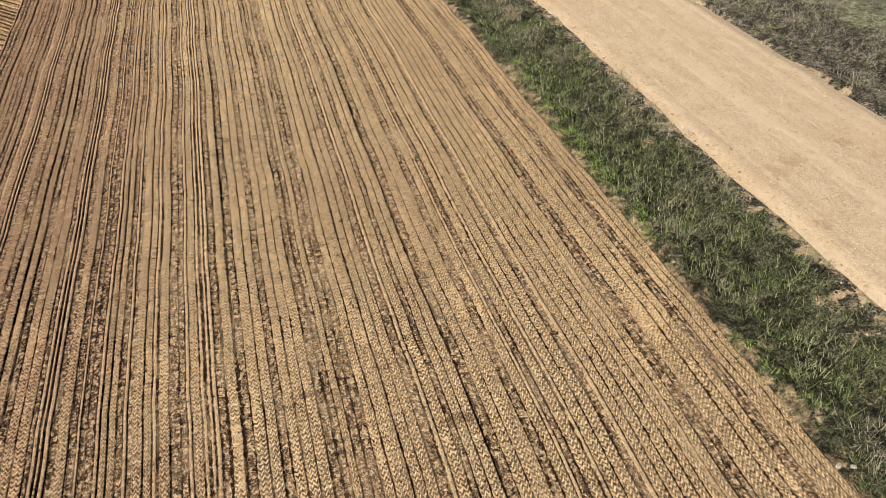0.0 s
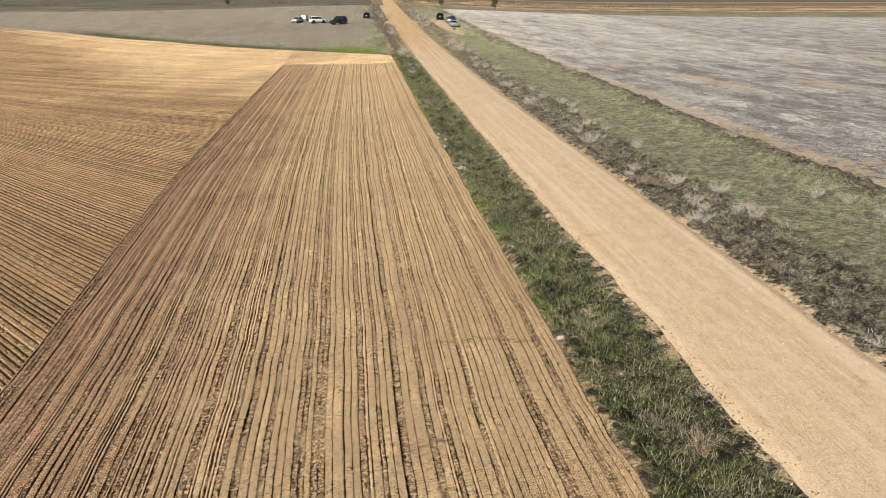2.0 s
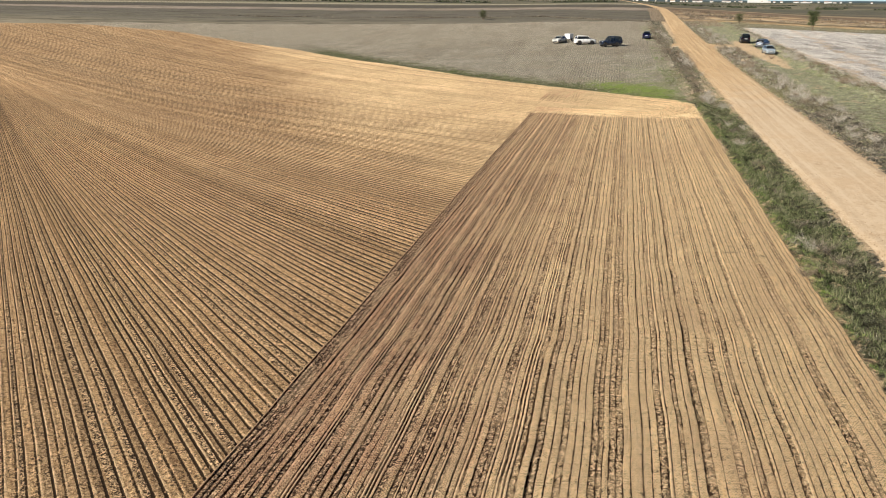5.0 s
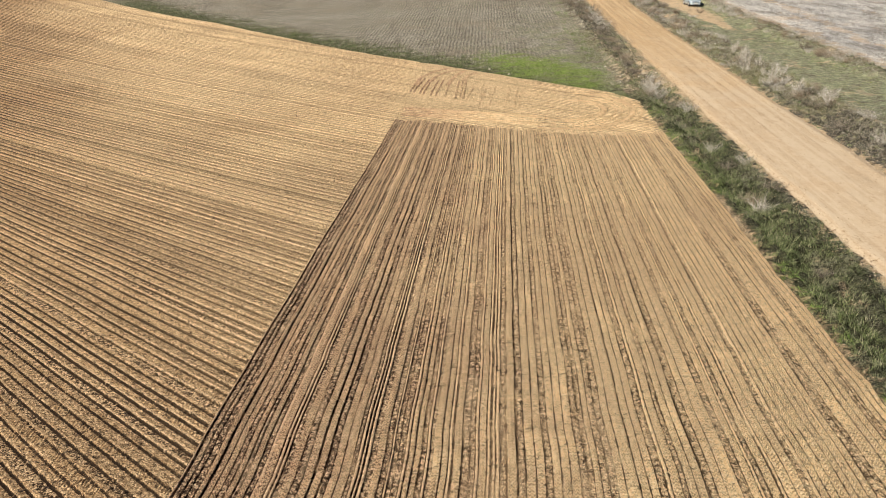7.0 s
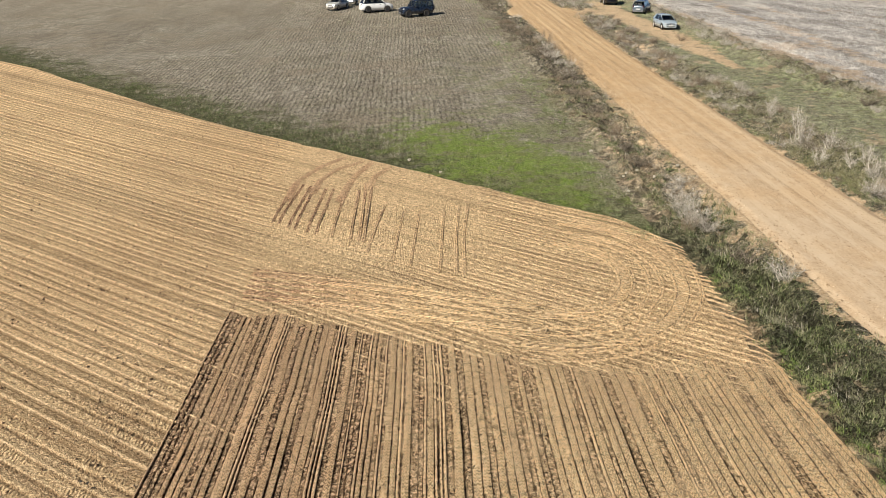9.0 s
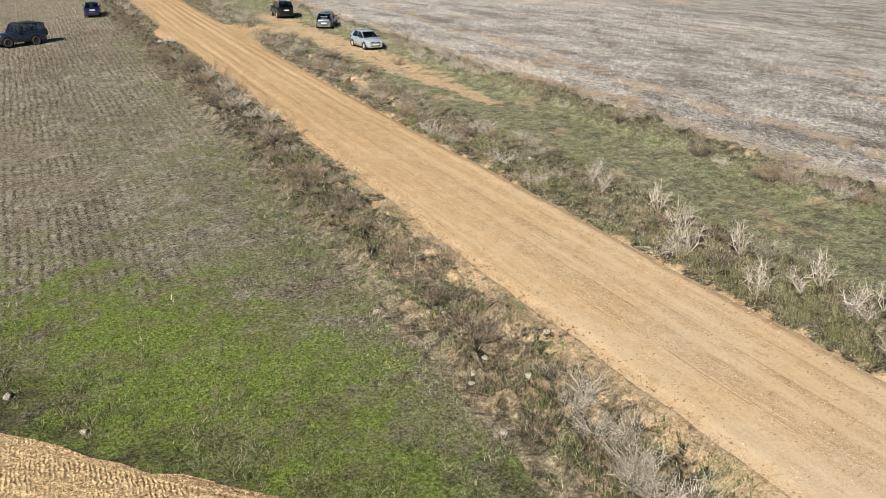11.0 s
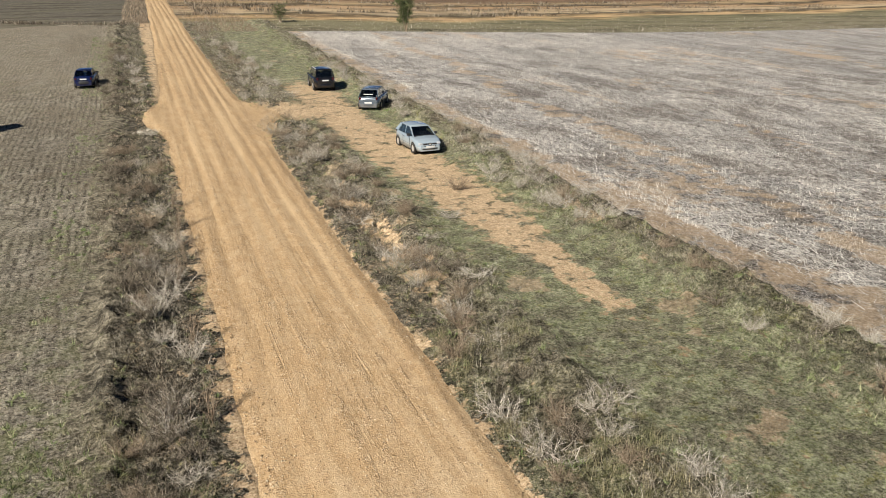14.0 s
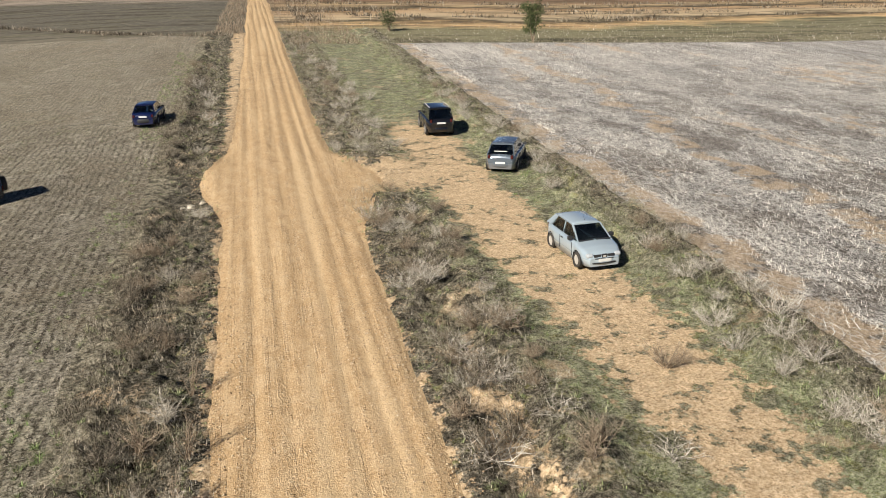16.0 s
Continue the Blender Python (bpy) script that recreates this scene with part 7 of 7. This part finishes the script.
def lumps(name, x, y, size, material, label, seed, category):
    """Many small angular lumps in one mesh."""
    rng = np.random.default_rng(seed)
    n = len(x)
    base = np.array([(1, 0, 0), (-0.5, 0.87, 0), (-0.5, -0.87, 0), (0.1, 0.05, 0.8), (0, 0, -0.6)])
    s = rng.uniform(size[0], size[1], (n, 1, 1)) * rng.uniform(0.7, 1.3, (n, 5, 3))
    t = rng.uniform(0, 2 * np.pi, n)
    c, d = np.cos(t)[:, None], np.sin(t)[:, None]
    p = base[None] * s
    p = np.stack([p[..., 0] * c - p[..., 1] * d, p[..., 0] * d + p[..., 1] * c, p[..., 2]], -1)
    p += np.stack([x, y, top(x, y) + 0.05], -1)[:, None]
    f = np.array([(0, 1, 3), (1, 2, 3), (2, 0, 3), (1, 0, 4), (2, 1, 4), (0, 2, 4)])
    f = (np.arange(n) * 5)[:, None, None] + f[None]
    me = mesh_of(name, p.reshape(-1, 3), f.reshape(-1, 3))
    me.materials.append(material)
    return tagged(new(name, me), label, category, kind="stuff")


CLOD = leaf_mat("soil_clod", [(0.0, (0.09, 0.055, 0.032)), (0.6, (0.26, 0.17, 0.095)), (1.0, (0.45, 0.32, 0.20))], None, 0.95)
GRAVEL = leaf_mat("gravel_stone", [(0.0, (0.22, 0.15, 0.085)), (0.6, (0.42, 0.30, 0.18)), (1.0, (0.62, 0.52, 0.37))], None, 0.95)
rng = np.random.default_rng(6)
x, y = scatter(13000, -25, -6.3, -200, -62, rng, lambda x, y: 0.15 + 0.85 * step(fnoise(x, y * 0.15, 0.9, 71), 0.45, 0.6))
lumps("soil_clods", x, y, (0.015, 0.05), CLOD, "crumbled brown soil clods on the drilled rows", 41, "clods")
n = 11000
x = -24.5 - 50 * rng.uniform(0, 1, n) ** 1.5
y = rng.uniform(-190, 0, n)
k = (y < field_far(x) - 0.5) & (x < strip_left(y))
lumps("field_clods", x[k], y[k], (0.02, 0.07), CLOD, "brown soil clods scattered over the ploughed field", 42, "clods")
n = 15000
side = rng.choice([-1, 1], n)
off = rng.normal(0.0, 0.45, n)
y = -205 + 250 * rng.uniform(0, 1, n) ** 0.75
x = np.where(side < 0, road_left(y) + 0.1 + off, road_right(y) - 0.1 - off)
lumps("road_gravel", x, y, (0.015, 0.045), GRAVEL, "loose pale gravel along the road's edges", 43, "gravel")
x, y = scatter(16000, -2.6, 2.6, -215, 40, rng, lambda x, y: step(fnoise(x * 2.2, y * 0.3, 1.6, 72), 0.45, 0.62))
lumps("road_grit", x, y, (0.008, 0.028), GRAVEL, "loose grit on the worn road surface", 44, "gravel")

n = 9000
row = rng.choice([-2.0, -1.2, -0.3, 0.5, 1.3, 2.0], n)
y = rng.uniform(-70, 45, n)
x = row + 0.25 * (fnoise(y, y * 0, 14, 74) - 0.5) + rng.normal(0, 0.09, n)
lumps("road_windrow", x, y, (0.01, 0.032), GRAVEL, "ridges of loose gravel between the wheel ruts", 45, "gravel")

# ---- the town on the horizon ----
PLASTER = plain("white_plaster", (0.72, 0.71, 0.68), 0.8)
TILE_RED = plain("roof_tile", (0.36, 0.20, 0.13), 0.9)


def house(x, y, w, d, h):
    root = new("house")
    part("wall", block(-w / 2, w / 2, -d / 2, d / 2, -2, h, 0.05), PLASTER, root)
    part("roof", loft([[(-w / 2 - 0.3, -d / 2 - 0.3, h), (-w / 2 - 0.3, d / 2 + 0.3, h), (-w / 2 - 0.3, 0, h + d * 0.2)], [(w / 2 + 0.3, -d / 2 - 0.3, h), (w / 2 + 0.3, d / 2 + 0.3, h), (w / 2 + 0.3, 0, h + d * 0.2)]], True, False), TILE_RED, root)
    root.matrix_world = Matrix.Translation((x, y, float(land(x, y)) + 0.6))
    return tagged(root, "distant white house with a tiled roof on the plain", "house", "houses of the far town")


rng = np.random.default_rng(9)
for az, n in ((-4.5, 20), (-2.5, 14), (3.0, 10), (6.0, 16), (9.0, 8), (12.5, 18)):
    for _ in range(n):
        a, d = radians(az + rng.normal(0, 1.2)), rng.uniform(2250, 2900)
        house(d * math.sin(a), d * math.cos(a), rng.uniform(3.5, 8), rng.uniform(4, 7), rng.uniform(1.8, 3.4))


def factory(x, y):
    root = new("factory")
    part("hall", block(-24, 30, -9, 9, -3, 5, 0.3), PLASTER, root)
    part("tower", block(-7, 5, -7, 7, 4.8, 15, 0.3), PLASTER, root)
    for i in range(4):
        part("silo", loft([[(9 + 5 * i + 2 * math.cos(t), 2 * math.sin(t), z) for t in np.linspace(0, 2 * math.pi, 12, endpoint=False)] for z in (4.8, 10)]), PLASTER, root)
    root.matrix_world = Matrix.Translation((x, y, float(land(x, y)) + 1.5))
    return tagged(root, "distant white factory with a tall tower", "factory")


factory(2550 * math.sin(radians(8.9)), 2550 * math.cos(radians(8.9)))
# dark tree line in front of the town
FAR_LEAF = leaf_mat("far_tree_leaf", [(0.0, (0.025, 0.035, 0.02)), (1.0, (0.07, 0.08, 0.04))])
n = 9000
a = np.radians(rng.uniform(-30, 40, n))
d = rng.choice([640, 760, 1150, 1700, 2150], n) + rng.normal(0, 12, n)
x, y = d * np.sin(a), d * np.cos(a)
k = rng.uniform(0, 1, n) < step(fnoise(np.degrees(a) * 3, d / 400, 5, 73), 0.45, 0.6)
plant_stuff("far_tree_line", x[k], y[k], (0.6, 1.7), (1.4, 3.2), (0.7, 0.3), FAR_LEAF, "dark line of far trees on the plain", 51, category="trees")
